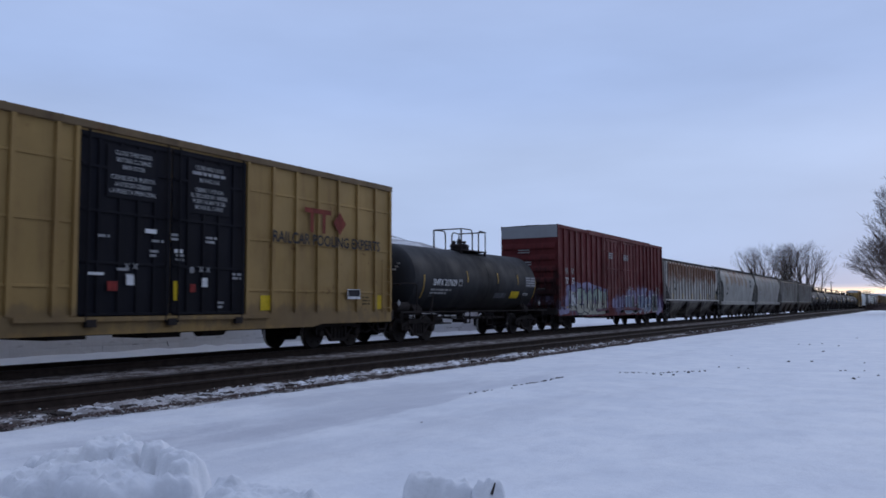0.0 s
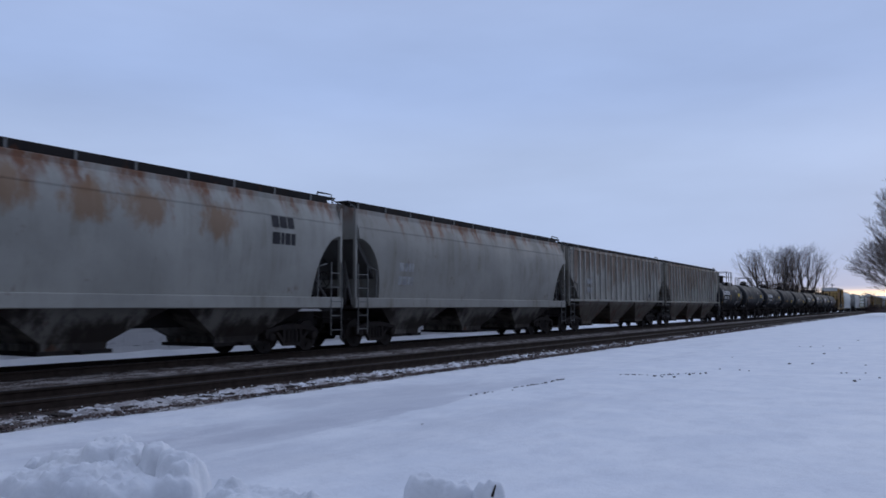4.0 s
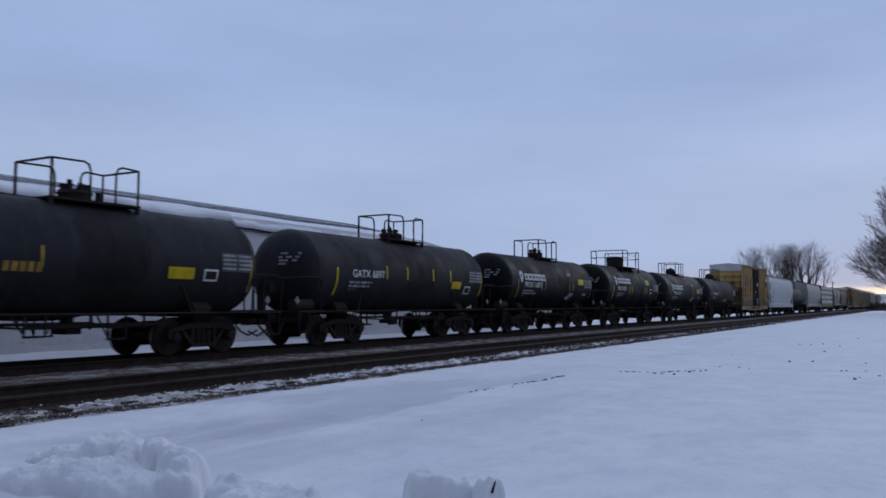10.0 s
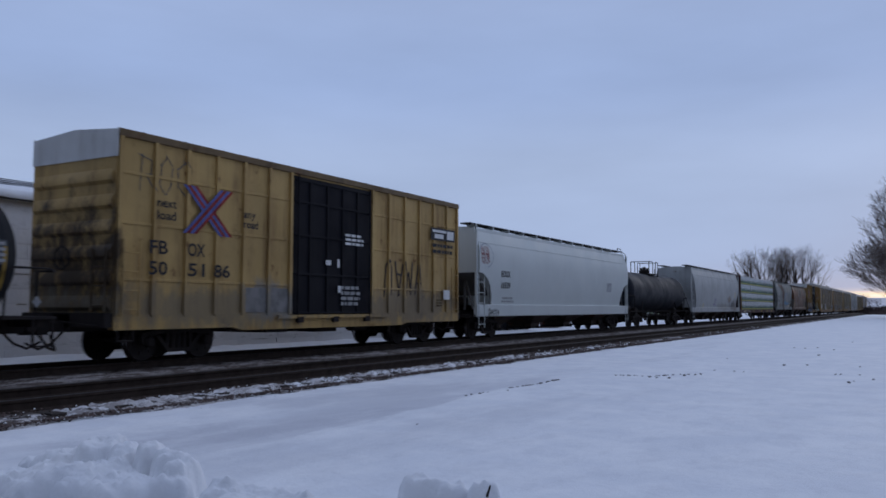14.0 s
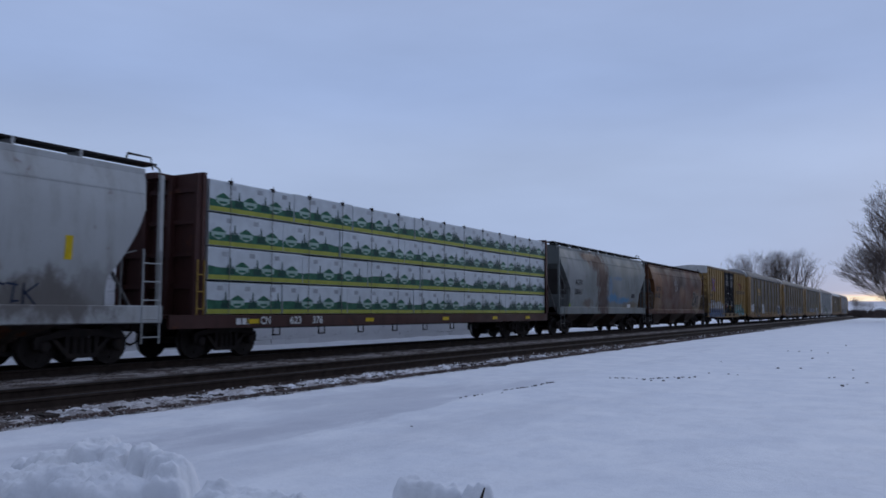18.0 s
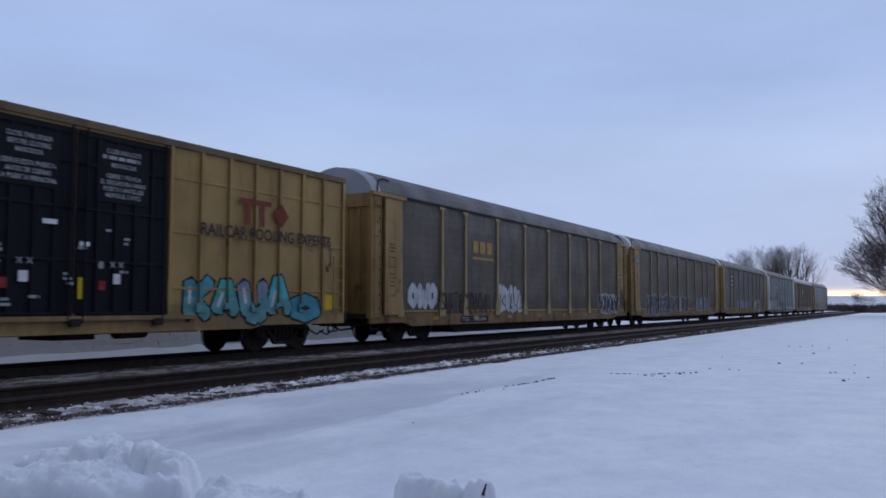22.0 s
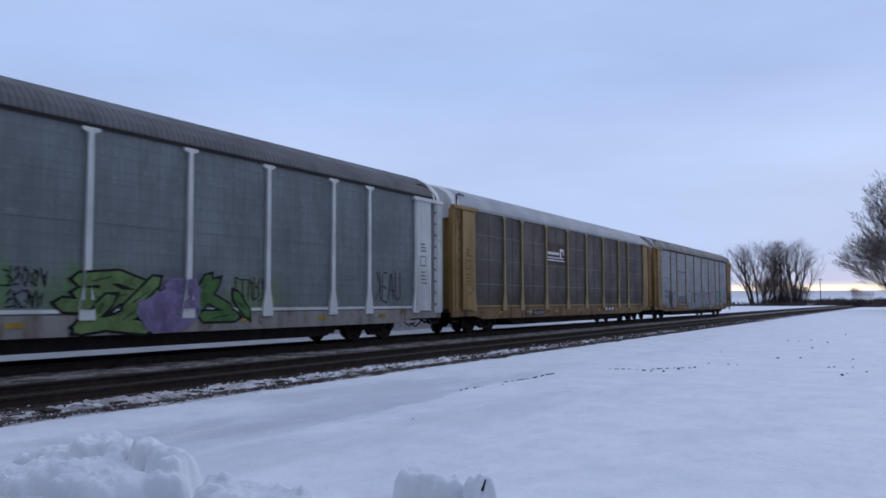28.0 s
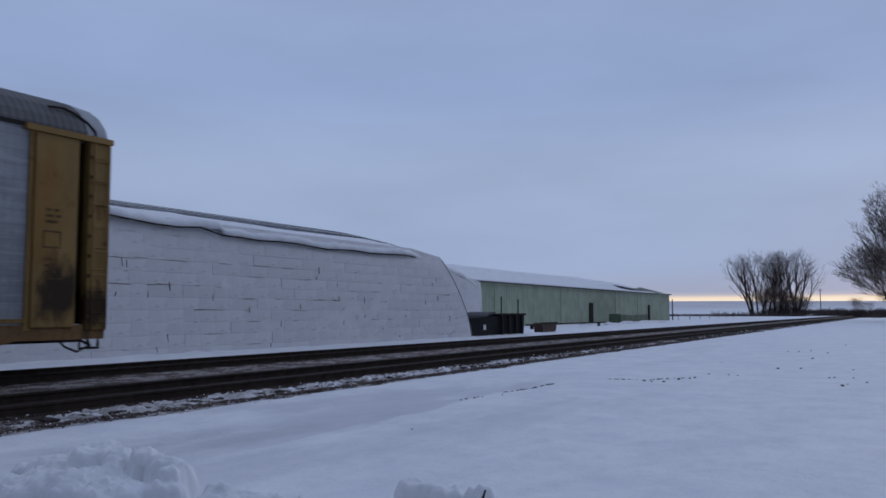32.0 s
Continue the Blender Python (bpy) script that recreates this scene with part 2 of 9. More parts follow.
def snow_material(name, with_ice=False, grit=0.0):
    m, n, l, p = nodes_of(name)
    co = n.new("ShaderNodeTexCoord").outputs["Object"]
    big = noise_at(n, l, co, 0.10, 5.0, 0.55)
    mid = noise_at(n, l, co, 1.3, 6.0, 0.6)
    fine = noise_at(n, l, co, 14.0, 5.0, 0.7)
    c = blend(n, l, remap(n, l, mid, 0.30, 0.72), (0.725, 0.745, 0.78), (0.83, 0.838, 0.85))
    if grit:
        c = blend(n, l, times(n, l, remap(n, l, noise_at(n, l, co, 5.0, 8.0, 0.80, (1.0, 0.5, 1.0)), 0.475, 0.545), grit), c, (0.085, 0.068, 0.060))
        c = blend(n, l, times(n, l, remap(n, l, noise_at(n, l, co, 1.1, 5.0, 0.6), 0.38, 0.60), 0.75 * grit), c, (0.40, 0.37, 0.36))
    if with_ice:
        ice = noise_at(n, l, co, 0.62, 7.0, 0.62, (1.0, 0.22, 1.0))
        s = n.new("ShaderNodeSeparateXYZ")
        l.new(co, s.inputs[0])
        lane = times(n, l, remap(n, l, s.outputs["X"], -9.9, -8.3), remap(n, l, s.outputs["X"], -3.2, -5.6))
        lane = times(n, l, lane, remap(n, l, s.outputs["Y"], 60.0, 22.0))
        c = blend(n, l, times(n, l, times(n, l, remap(n, l, ice, 0.48, 0.66), lane), 0.40), c, (0.50, 0.51, 0.55))
        # two bare wheel tracks of wet ice, broken along their way
        for at_x, at_y, wide, long_, k in ((-7.2, 8.4, 1.0, 3.2, 0.8), (-7.75, 6.4, 0.55, 1.0, 0.7), (-8.6, 12.0, 0.9, 4.5, 0.5)):
            mv = n.new("ShaderNodeMapping")
            mv.vector_type = 'TEXTURE'
            mv.inputs["Location"].default_value = (at_x, at_y, 0)
            mv.inputs["Rotation"].default_value = (0, 0, radians(-14))
            mv.inputs["Scale"].default_value = (wide, long_, 1e6)
            l.new(co, mv.inputs[0])
            far = n.new("ShaderNodeVectorMath")
            far.operation = 'LENGTH'
            l.new(mv.outputs[0], far.inputs[0])
            ma = n.new("ShaderNodeMath")
            ma.operation = 'MULTIPLY_ADD'
            l.new(noise_at(n, l, co, 1.5, 7.0, 0.62, (1.0, 0.35, 1.0)), ma.inputs[0])
            ma.inputs[1].default_value = 2.6
            l.new(far.outputs["Value"], ma.inputs[2])
            c = blend(n, l, times(n, l, remap(n, l, ma.outputs[0], 2.25, 1.45), k), c, (0.50, 0.51, 0.555))
        # the worn lane ends at a crisp edge of deeper snow
        wob = n.new("ShaderNodeMath")
        wob.operation = 'MULTIPLY_ADD'
        l.new(noise_at(n, l, co, 0.45, 4.0, 0.5), wob.inputs[0])
        wob.inputs[1].default_value = 0.9
        l.new(s.outputs["X"], wob.inputs[2])
        rut = times(n, l, remap(n, l, wob.outputs[0], -6.05, -6.22), remap(n, l, wob.outputs[0], -8.3, -6.5))
        rut = times(n, l, rut, times(n, l, remap(n, l, s.outputs["Y"], 5.0, 9.0), remap(n, l, s.outputs["Y"], 24.0, 15.0)))
        rut = times(n, l, rut, remap(n, l, noise_at(n, l, co, 0.9, 7.0, 0.62, (1.0, 0.3, 1.0)), 0.36, 0.62))
        c = blend(n, l, times(n, l, rut, 0.75), c, (0.53, 0.54, 0.585))
        mottle = times(n, l, remap(n, l, noise_at(n, l, co, 3.2, 8.0, 0.72, (1.0, 0.5, 1.0)), 0.46, 0.66), remap(n, l, s.outputs["Y"], 70.0, 10.0))
        c = blend(n, l, times(n, l, mottle, 0.22), c, (0.52, 0.53, 0.57))
        dust = times(n, l, remap(n, l, noise_at(n, l, co, 7.0, 6.0, 0.75), 0.63, 0.75), remap(n, l, s.outputs["X"], -7.0, -9.8))
        c = blend(n, l, times(n, l, dust, 0.5), c, (0.12, 0.11, 0.10))
        # far hills turn patchily darker and browner with distance
        far_tint = times(n, l, remap(n, l, noise_at(n, l, co, 0.006, 5.0, 0.6, (1.0, 3.0, 1.0)), 0.35, 0.65, 0.35, 1.0), remap(n, l, s.outputs["Y"], 900.0, 2800.0))
        c = blend(n, l, times(n, l, far_tint, 0.75), c, (0.40, 0.345, 0.36))
    l.new(c, p.inputs["Base Color"])
    p.inputs["Roughness"].default_value = 0.62
    p.inputs["Specular IOR Level"].default_value = 0.3
    add = n.new("ShaderNodeMath")
    add.operation = 'MULTIPLY_ADD'
    l.new(fine, add.inputs[0])
    add.inputs[1].default_value = 0.4
    l.new(mid, add.inputs[2])
    bump(n, l, p, add.outputs[0], 0.6, 0.048)
    return m


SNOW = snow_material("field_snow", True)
CLOD = snow_material("ploughed_snow")
CRUST = snow_material("gritty_crusted_snow", grit=0.9)
STONE = plain("shoulder_stone", (0.105, 0.078, 0.070), 0.9, 0, 0.7, 22.0)
YELLOW = paint("boxcar_yellow", (0.37, 0.238, 0.086), dirt=(0.19, 0.11, 0.05), amount=0.6, rust=0.08, spots=[(-9.9, 1.6, 0.5, 1.7, (0.08, 0.055, 0.035), 0.8), (-4.0, 0.8, 6.0, 0.35, (0.17, 0.12, 0.07), 0.6), (5.0, 0.8, 5.0, 0.4, (0.16, 0.11, 0.065), 0.6)])
YELLOW_OLD = paint("old_boxcar_yellow", (0.50, 0.33, 0.125), dirt=(0.17, 0.09, 0.045), amount=0.75, rust=0.2, spots=[(-8.0, 1.8, 0.5, 1.9, (0.05, 0.036, 0.026), 0.95), (-4.5, 1.1, 4.5, 0.6, (0.20, 0.17, 0.12), 0.7), (4.5, 1.15, 4.0, 0.7, (0.17, 0.15, 0.12), 0.7), (-2.6, 1.3, 1.3, 0.6, (0.22, 0.22, 0.21), 0.7)])
RACK_YELLOW = paint("rack_yellow", (0.34, 0.215, 0.078), dirt=(0.15, 0.085, 0.040), amount=0.75, rust=0.14)
RACK_STAINED = paint("rack_yellow_stained", (0.31, 0.19, 0.064), dirt=(0.15, 0.085, 0.035), amount=0.7, rust=0.3, spots=[(12.7, 1.5, 0.55, 0.75, (0.035, 0.02, 0.014), 0.95), (13.6, 1.2, 0.4, 0.6, (0.04, 0.022, 0.015), 0.9), (12.2, 3.2, 0.7, 1.3, (0.24, 0.12, 0.03), 0.6)])
RACK_POST = paint("rack_post_faded", (0.36, 0.275, 0.13), dirt=(0.15, 0.10, 0.06), amount=0.7, rust=0.2)
SEAM_DARK = paint("rack_seam_dark", (0.050, 0.042, 0.040), dirt=(0.09, 0.07, 0.055), amount=0.8)
SEAM_PALE = paint("rack_seam_pale", (0.155, 0.135, 0.125), dirt=(0.08, 0.06, 0.05), amount=0.7)
SILL_RUSTY = paint("rack_sill_rusty", (0.24, 0.138, 0.056), dirt=(0.05, 0.03, 0.02), amount=0.9, rust=0.45)
EAVE_BROWN = paint("eave_dirty", (0.17, 0.115, 0.06), dirt=(0.06, 0.04, 0.025), amount=0.8, rust=0.3)
DOOR_BLACK = paint("door_black", (0.011, 0.011, 0.015), dirt=(0.028, 0.025, 0.026), amount=0.5, rough=0.7, spec=0.10)
RED = paint("boxcar_red", (0.138, 0.031, 0.031), dirt=(0.055, 0.018, 0.018), amount=0.55, rust=0.0, spec=0.08,
            spots=[(-9.6, 1.6, 0.5, 1.8, (0.03, 0.016, 0.016), 0.95), (-5.6, 1.25, 3.4, 0.8, (0.21, 0.20, 0.31), 0.7), (-0.2, 1.15, 1.1, 0.6, (0.18, 0.17, 0.28), 0.75), (2.1, 1.45, 1.2, 0.6, (0.22, 0.21, 0.34), 0.7), (4.6, 1.45, 1.5, 0.75, (0.25, 0.235, 0.37), 0.75),
                   (6.8, 1.5, 1.0, 0.6, (0.24, 0.23, 0.35), 0.6), (8.5, 1.15, 1.0, 0.6, (0.22, 0.20, 0.34), 0.7)])
MAROON = paint("centerbeam_brown", (0.070, 0.030, 0.026), dirt=(0.032, 0.018, 0.015), amount=0.7, rust=0.2)
# ribs of the flat-sided hoppers, metres from the middle of the car
RIBS = (-7.2, -6.45, -5.65, -4.85, -4.0, -3.1, -2.15, -1.25, -0.39, 0.58, 1.49, 2.45, 3.22, 4.07, 4.82, 5.59, 6.4, 7.15)
SHEETS = [((p + q) / 2, (q - p) / 2) for p, q in zip(RIBS, RIBS[1:])] + [(-7.6, 0.38), (7.55, 0.38)]
runs = random.Random(77)
RUST_RUNS = []
for mid_y, half in SHEETS:
    deep = runs.uniform(0.75, 1.15)
    RUST_RUNS += [(mid_y, 3.75, half * 1.15, deep * 1.35, (0.27, 0.155, 0.085), 0.7), (mid_y + runs.uniform(-0.06, 0.06), 3.72, half * 0.86, deep * 1.12, (0.185, 0.066, 0.026), 0.9), (mid_y + runs.uniform(-0.06, 0.06), 3.70, half * 0.52, deep * 0.9, (0.070, 0.021, 0.010), 0.85)]
GREY_RUST = paint("hopper_grey_rusted", (0.49, 0.475, 0.44), dirt=(0.24, 0.19, 0.155), amount=0.6, rust=0.06, spots=RUST_RUNS)
GREY_SMOOTH = paint("hopper_pale_grey", (0.36, 0.352, 0.318), dirt=(0.18, 0.17, 0.13), amount=0.5, rust=0.06, top_rust=(3.6, 4.3),
                    spots=[(y, z, 0.7, 0.52, (0.23, 0.125, 0.06), 0.75) for y, z in ((-6.05, 3.34), (-3.74, 3.39), (-2.07, 3.5), (-0.22, 3.4), (1.3, 3.37), (3.5, 3.25))])
GREY_WORN = paint("hopper_worn_grey", (0.34, 0.325, 0.28), dirt=(0.13, 0.08, 0.048), amount=0.85, rust=0.16, spots=[(y, 3.7, w * 1.05, runs.uniform(0.7, 1.5), (0.135, 0.078, 0.045), 0.8) for y, w in SHEETS])
GREY_TAN = paint("hopper_stained_grey", (0.30, 0.285, 0.235), dirt=(0.13, 0.08, 0.045), amount=0.85, rust=0.14,
                 spots=[(y, 3.5, w * 1.15, (2.1 if y < 2.2 else 0.9) * runs.uniform(0.7, 1.1), (0.125, 0.070, 0.038), 0.85) for y, w in SHEETS])
WHITE_HOP = paint("hopper_white", (0.605, 0.64, 0.625), dirt=(0.42, 0.41, 0.38), amount=0.10, fine=0.02, wavy=0.04, fade=(0.97, 1.02))
WHITE_HOP2 = paint("hopper_off_white", (0.46, 0.475, 0.47), dirt=(0.20, 0.17, 0.14), amount=0.45, rust=0.03, wavy=0.08, fade=(0.93, 1.04), spots=[(7.0, 1.25, 2.0, 0.6, (0.12, 0.10, 0.085), 0.8), (5.0, 1.9, 1.0, 0.35, (0.22, 0.15, 0.10), 0.7), (8.4, 1.6, 0.8, 0.5, (0.30, 0.30, 0.29), 0.8), (2.0, 1.2, 3.0, 0.35, (0.25, 0.23, 0.20), 0.6)])
GREY_PALE = paint("hopper_beige_grey", (0.31, 0.30, 0.27), dirt=(0.17, 0.15, 0.11), amount=0.6, rust=0.08, top_rust=(3.7, 4.4))
GREY_PATCH = paint("hopper_patched_grey", (0.205, 0.228, 0.222), dirt=(0.12, 0.085, 0.06), amount=0.45, rust=0.07,
                   spots=[(-2.9, 4.0, 1.8, 0.30, (0.10, 0.045, 0.022), 0.9), (-1.8, 3.75, 1.7, 0.55, (0.060, 0.026, 0.016), 0.95), (-1.2, 3.0, 1.05, 1.4, (0.062, 0.025, 0.015), 0.95), (-0.8, 1.8, 1.15, 1.4, (0.050, 0.020, 0.013), 0.95), (-3.4, 1.5, 0.9, 0.28, (0.11, 0.055, 0.03), 0.7),
                          (0.9, 1.85, 1.2, 0.30, (0.045, 0.20, 0.38), 0.85), (2.9, 1.70, 1.5, 0.26, (0.045, 0.20, 0.38), 0.85), (0.3, 2.5, 0.5, 0.7, (0.07, 0.19, 0.34), 0.45), (1.6, 3.0, 1.0, 0.14, (0.07, 0.15, 0.28), 0.5), (-5.6, 2.9, 1.6, 1.5, (0.32, 0.33, 0.33), 0.5), (4.0, 3.6, 3.38, 0.5, (0.25, 0.24, 0.20), 0.5), (4.6, 1.45, 2.6, 0.22, (0.16, 0.12, 0.07), 0.7)])
BROWN_HOP = paint("hopper_brown", (0.085, 0.033, 0.020), dirt=(0.035, 0.017, 0.013), amount=0.85, rust=0.30,
                  spots=[(-6.6, 2.9, 1.9, 1.6, (0.19, 0.085, 0.036), 0.85), (5.0, 2.5, 1.6, 1.0, (0.17, 0.09, 0.05), 0.75), (-6.4, 1.75, 1.9, 0.75, (0.19, 0.115, 0.055), 0.75), (-3.6, 2.6, 1.6, 1.8, (0.105, 0.040, 0.018), 0.7), (-3.2, 1.6, 1.6, 0.5, (0.13, 0.085, 0.06), 0.6), (0.2, 3.6, 2.9, 1.2, (0.034, 0.017, 0.016), 0.9), (1.2, 1.95, 1.6, 0.9, (0.135, 0.055, 0.028), 0.8), (0.5, 2.45, 0.8, 0.55, (0.19, 0.10, 0.05), 0.65), (2.9, 2.3, 1.1, 0.7, (0.20, 0.125, 0.075), 0.65), (-4.0, 4.0, 3.0, 0.35, (0.045, 0.021, 0.016), 0.8),
                         (3.4, 3.0, 1.6, 1.8, (0.085, 0.028, 0.016), 0.7), (3.4, 1.6, 1.6, 0.5, (0.15, 0.075, 0.035), 0.7), (6.0, 1.8, 1.9, 0.95, (0.24, 0.185, 0.12), 0.75), (5.4, 3.5, 2.4, 0.7, (0.040, 0.018, 0.014), 0.85), (7.4, 2.8, 0.8, 0.8, (0.11, 0.05, 0.028), 0.7), (1.0, 1.45, 2.4, 0.25, (0.10, 0.05, 0.025), 0.7)])
# dark patches between bays: smudges and the hollows' shade put into the colour
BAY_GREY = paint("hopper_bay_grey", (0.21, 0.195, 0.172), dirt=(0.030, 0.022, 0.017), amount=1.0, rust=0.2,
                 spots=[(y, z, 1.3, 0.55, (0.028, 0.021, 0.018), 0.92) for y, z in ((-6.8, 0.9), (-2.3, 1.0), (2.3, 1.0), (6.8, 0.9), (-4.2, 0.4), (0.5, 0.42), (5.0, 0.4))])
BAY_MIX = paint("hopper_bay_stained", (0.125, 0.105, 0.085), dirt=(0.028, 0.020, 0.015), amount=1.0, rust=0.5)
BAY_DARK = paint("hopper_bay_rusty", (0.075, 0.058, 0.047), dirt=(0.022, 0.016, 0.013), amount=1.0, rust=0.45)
WHITE_SILL = paint("white_sill_dirty", (0.32, 0.305, 0.28), dirt=(0.13, 0.085, 0.05), amount=1.0, rust=0.3)
TANK_BLUE = paint("tank_blue_black", (0.020, 0.023, 0.031), dirt=(0.035, 0.036, 0.042), amount=0.4, rough=0.6, spec=0.14)
PRIMER_GREY = plain("primer_grey", (0.22, 0.21, 0.20), 0.8, 0, 0.3, 2)
PLATE_DULL = plain("plate_dull_grey", (0.095, 0.098, 0.105), 0.7, 0, 0.3)
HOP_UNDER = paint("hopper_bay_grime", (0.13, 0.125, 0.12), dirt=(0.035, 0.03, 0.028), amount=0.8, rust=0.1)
# band under the top platform: its shade, with stains, put into the colour
TANK = paint("tank_black", (0.018, 0.0185, 0.022), dirt=(0.046, 0.041, 0.043), amount=0.45, rough=0.58, spec=0.14, spots=[(0.6, 2.6, 1.1, 2.4, (0.007, 0.007, 0.008), 0.8), (-3.4, 1.2, 3.0, 0.5, (0.010, 0.009, 0.009), 0.7)])
TANK_DEEP = paint("tank_deep_black", (0.0095, 0.0095, 0.0115), dirt=(0.026, 0.024, 0.025), amount=0.4, rough=0.55, spec=0.09, spots=[(-3.4, 1.2, 3.0, 0.5, (0.006, 0.006, 0.006), 0.7)])
# the same platform shade is in this shell's colour too
TANK_WORN = paint("tank_black_worn", (0.022, 0.023, 0.026), dirt=(0.060, 0.056, 0.054), amount=0.6, rough=0.62, spec=0.15, spots=[(0.6, 2.6, 1.1, 2.4, (0.008, 0.008, 0.009), 0.8), (2.5, 1.2, 4.0, 0.5, (0.045, 0.040, 0.036), 0.5)])
RUNNING = paint("running_gear_black", (0.034, 0.029, 0.028), dirt=(0.056, 0.042, 0.035), amount=0.7, rough=0.85, spec=0.10)
WHEEL = plain("wheel_steel", (0.036, 0.030, 0.028), 0.75, 0.1)
TREAD = plain("wheel_tread_worn", (0.30, 0.29, 0.29), 0.35, 0.85, 0.2)
RAILSTEEL = plain("rail_rust", (0.042, 0.030, 0.024), 0.8, 0.0)
RAILTOP = plain("rail_head_worn", (0.035, 0.032, 0.032), 0.6, 0.2, 0.15)
TIE = plain("tie_wood", (0.044, 0.036, 0.032), 0.9, 0, 0.4)
WALK_STEEL = plain("roofwalk_steel", (0.09, 0.09, 0.095), 0.6, 0.4)
HAND_GREY = plain("ladder_grey", (0.17, 0.17, 0.165), 0.6)
PANEL = paint("rack_panel", (0.140, 0.119, 0.100), dirt=(0.10, 0.075, 0.055), amount=0.65, rough=0.65, rows=0.30, grid=True, spots=[(0, 0.9, 17, 0.75, (0.075, 0.055, 0.045), 0.65), (-5, 4.4, 6, 0.4, (0.20, 0.185, 0.17), 0.4), (6, 3.6, 4, 0.8, (0.185, 0.175, 0.165), 0.4)])
PANEL_LIGHT = paint("rack_panel_bright", (0.35, 0.362, 0.375), dirt=(0.19, 0.19, 0.20), amount=0.6, rough=0.6, rows=0.30, grid=True)
PANEL_GREEN = paint("rack_panel_blue_grey", (0.205, 0.228, 0.230), dirt=(0.10, 0.10, 0.10), amount=0.4, rough=0.65, rows=0.30, grid=True,
                    spots=[(-11.2, 1.4, 1.0, 1.0, (0.10, 0.26, 0.09), 0.8), (-9.4, 1.9, 2.0, 0.7, (0.13, 0.30, 0.06), 0.7), (-6.6, 1.8, 2.0, 0.7, (0.15, 0.30, 0.06), 0.7), (-4.2, 1.4, 1.2, 1.0, (0.12, 0.27, 0.07), 0.8),
                           (-1.2, 1.3, 1.8, 0.8, (0.12, 0.23, 0.05), 0.7), (1.5, 1.3, 1.4, 0.7, (0.11, 0.09, 0.16), 0.7), (3.6, 1.2, 1.4, 0.7, (0.15, 0.22, 0.05), 0.6)])
PANEL_DUSTY = paint("rack_panel_dusty", (0.150, 0.153, 0.146), dirt=(0.11, 0.095, 0.08), amount=0.6, rough=0.65, rows=0.30, grid=True, spots=[(10.3, 1.2, 1.5, 0.45, (0.13, 0.115, 0.03), 0.7), (10.3, 1.75, 1.2, 0.25, (0.09, 0.06, 0.075), 0.7), (5.5, 2.0, 4.0, 0.4, (0.13, 0.13, 0.06), 0.55), (0, 0.9, 17, 0.5, (0.085, 0.065, 0.05), 0.6)])
PANEL_BROWN = paint("rack_panel_brown", (0.108, 0.092, 0.084), dirt=(0.065, 0.046, 0.038), amount=0.7, rough=0.6, rows=0.30, grid=True, spots=[(0, 1.0, 17, 0.85, (0.062, 0.040, 0.034), 0.75), (-7, 3.3, 5, 0.7, (0.15, 0.125, 0.115), 0.5), (5, 3.4, 5, 0.9, (0.145, 0.12, 0.11), 0.5)])
ROOF_STEEL = paint("galvanised_dull", (0.125, 0.124, 0.125), dirt=(0.08, 0.072, 0.07), amount=0.5, rough=0.65)
ROOF_PALE = paint("galvanised_pale", (0.36, 0.375, 0.39), dirt=(0.27, 0.26, 0.26), amount=0.5, rough=0.6)
RACK_ROOF = paint("rack_roof_ribbed", (0.150, 0.150, 0.152), dirt=(0.085, 0.076, 0.072), amount=0.55, rough=0.6, ribs=0.17)
RACK_ROOF_PALE = paint("rack_roof_ribbed_pale", (0.44, 0.455, 0.47), dirt=(0.34, 0.335, 0.33), amount=0.5, rough=0.55, ribs=0.17)
WALK_DARK = paint("roofwalk_dark", (0.020, 0.018, 0.018), dirt=(0.030, 0.022, 0.018), amount=0.6, rust=0.2, rough=0.8)
WHITE_PAINT = paint("white_paint", (0.72, 0.72, 0.70), dirt=(0.30, 0.26, 0.22), amount=0.45)
INK_WHITE = plain("letter_white", (0.70, 0.70, 0.69), 0.6, 0, 0.12)
INK_BLACK = plain("letter_black", (0.03, 0.03, 0.035), 0.6, 0, 0.2)
INK_RED = plain("letter_red", (0.25, 0.035, 0.03), 0.6, 0, 0.3)
INK_OXIDE = plain("letter_oxide_red", (0.19, 0.040, 0.028), 0.65, 0, 0.3)
INK_BLUE = plain("letter_blue", (0.10, 0.12, 0.30), 0.6, 0, 0.2)
INK_GREY = plain("stencil_grey", (0.33, 0.33, 0.33), 0.7, 0, 0.3)
INK_YELLOW = plain("reflector_yellow", (0.66, 0.46, 0.02), 0.5, 0, 0.15)
INK_GOLD = plain("letter_gold", (0.36, 0.225, 0.055), 0.5, 0, 0.2)
INK_BROWN = plain("stencil_brown", (0.10, 0.068, 0.03), 0.7, 0, 0.3)
STRIPE_GOLD = plain("stripe_dull_gold", (0.36, 0.23, 0.055), 0.6, 0, 0.3)
RIB_RUSTED = paint("hopper_rib_rusted", (0.42, 0.385, 0.34), dirt=(0.20, 0.12, 0.07), amount=0.8, rust=0.2, spots=[(0, 3.80, 30, 0.95, (0.21, 0.095, 0.045), 0.85)])
RIB_GREY = paint("hopper_rib_pale", (0.50, 0.485, 0.45), dirt=(0.20, 0.12, 0.07), amount=0.7, rust=0.16)
SPRAY_SAGE = plain("spray_sage", (0.085, 0.10, 0.095), 0.65, 0, 0.3, 2)
SPRAY_SLATE = plain("spray_slate", (0.20, 0.24, 0.31), 0.65, 0, 0.3, 1.5)
SPRAY_DUST = plain("spray_dusty_grey", (0.20, 0.19, 0.175), 0.7, 0, 0.4, 3)
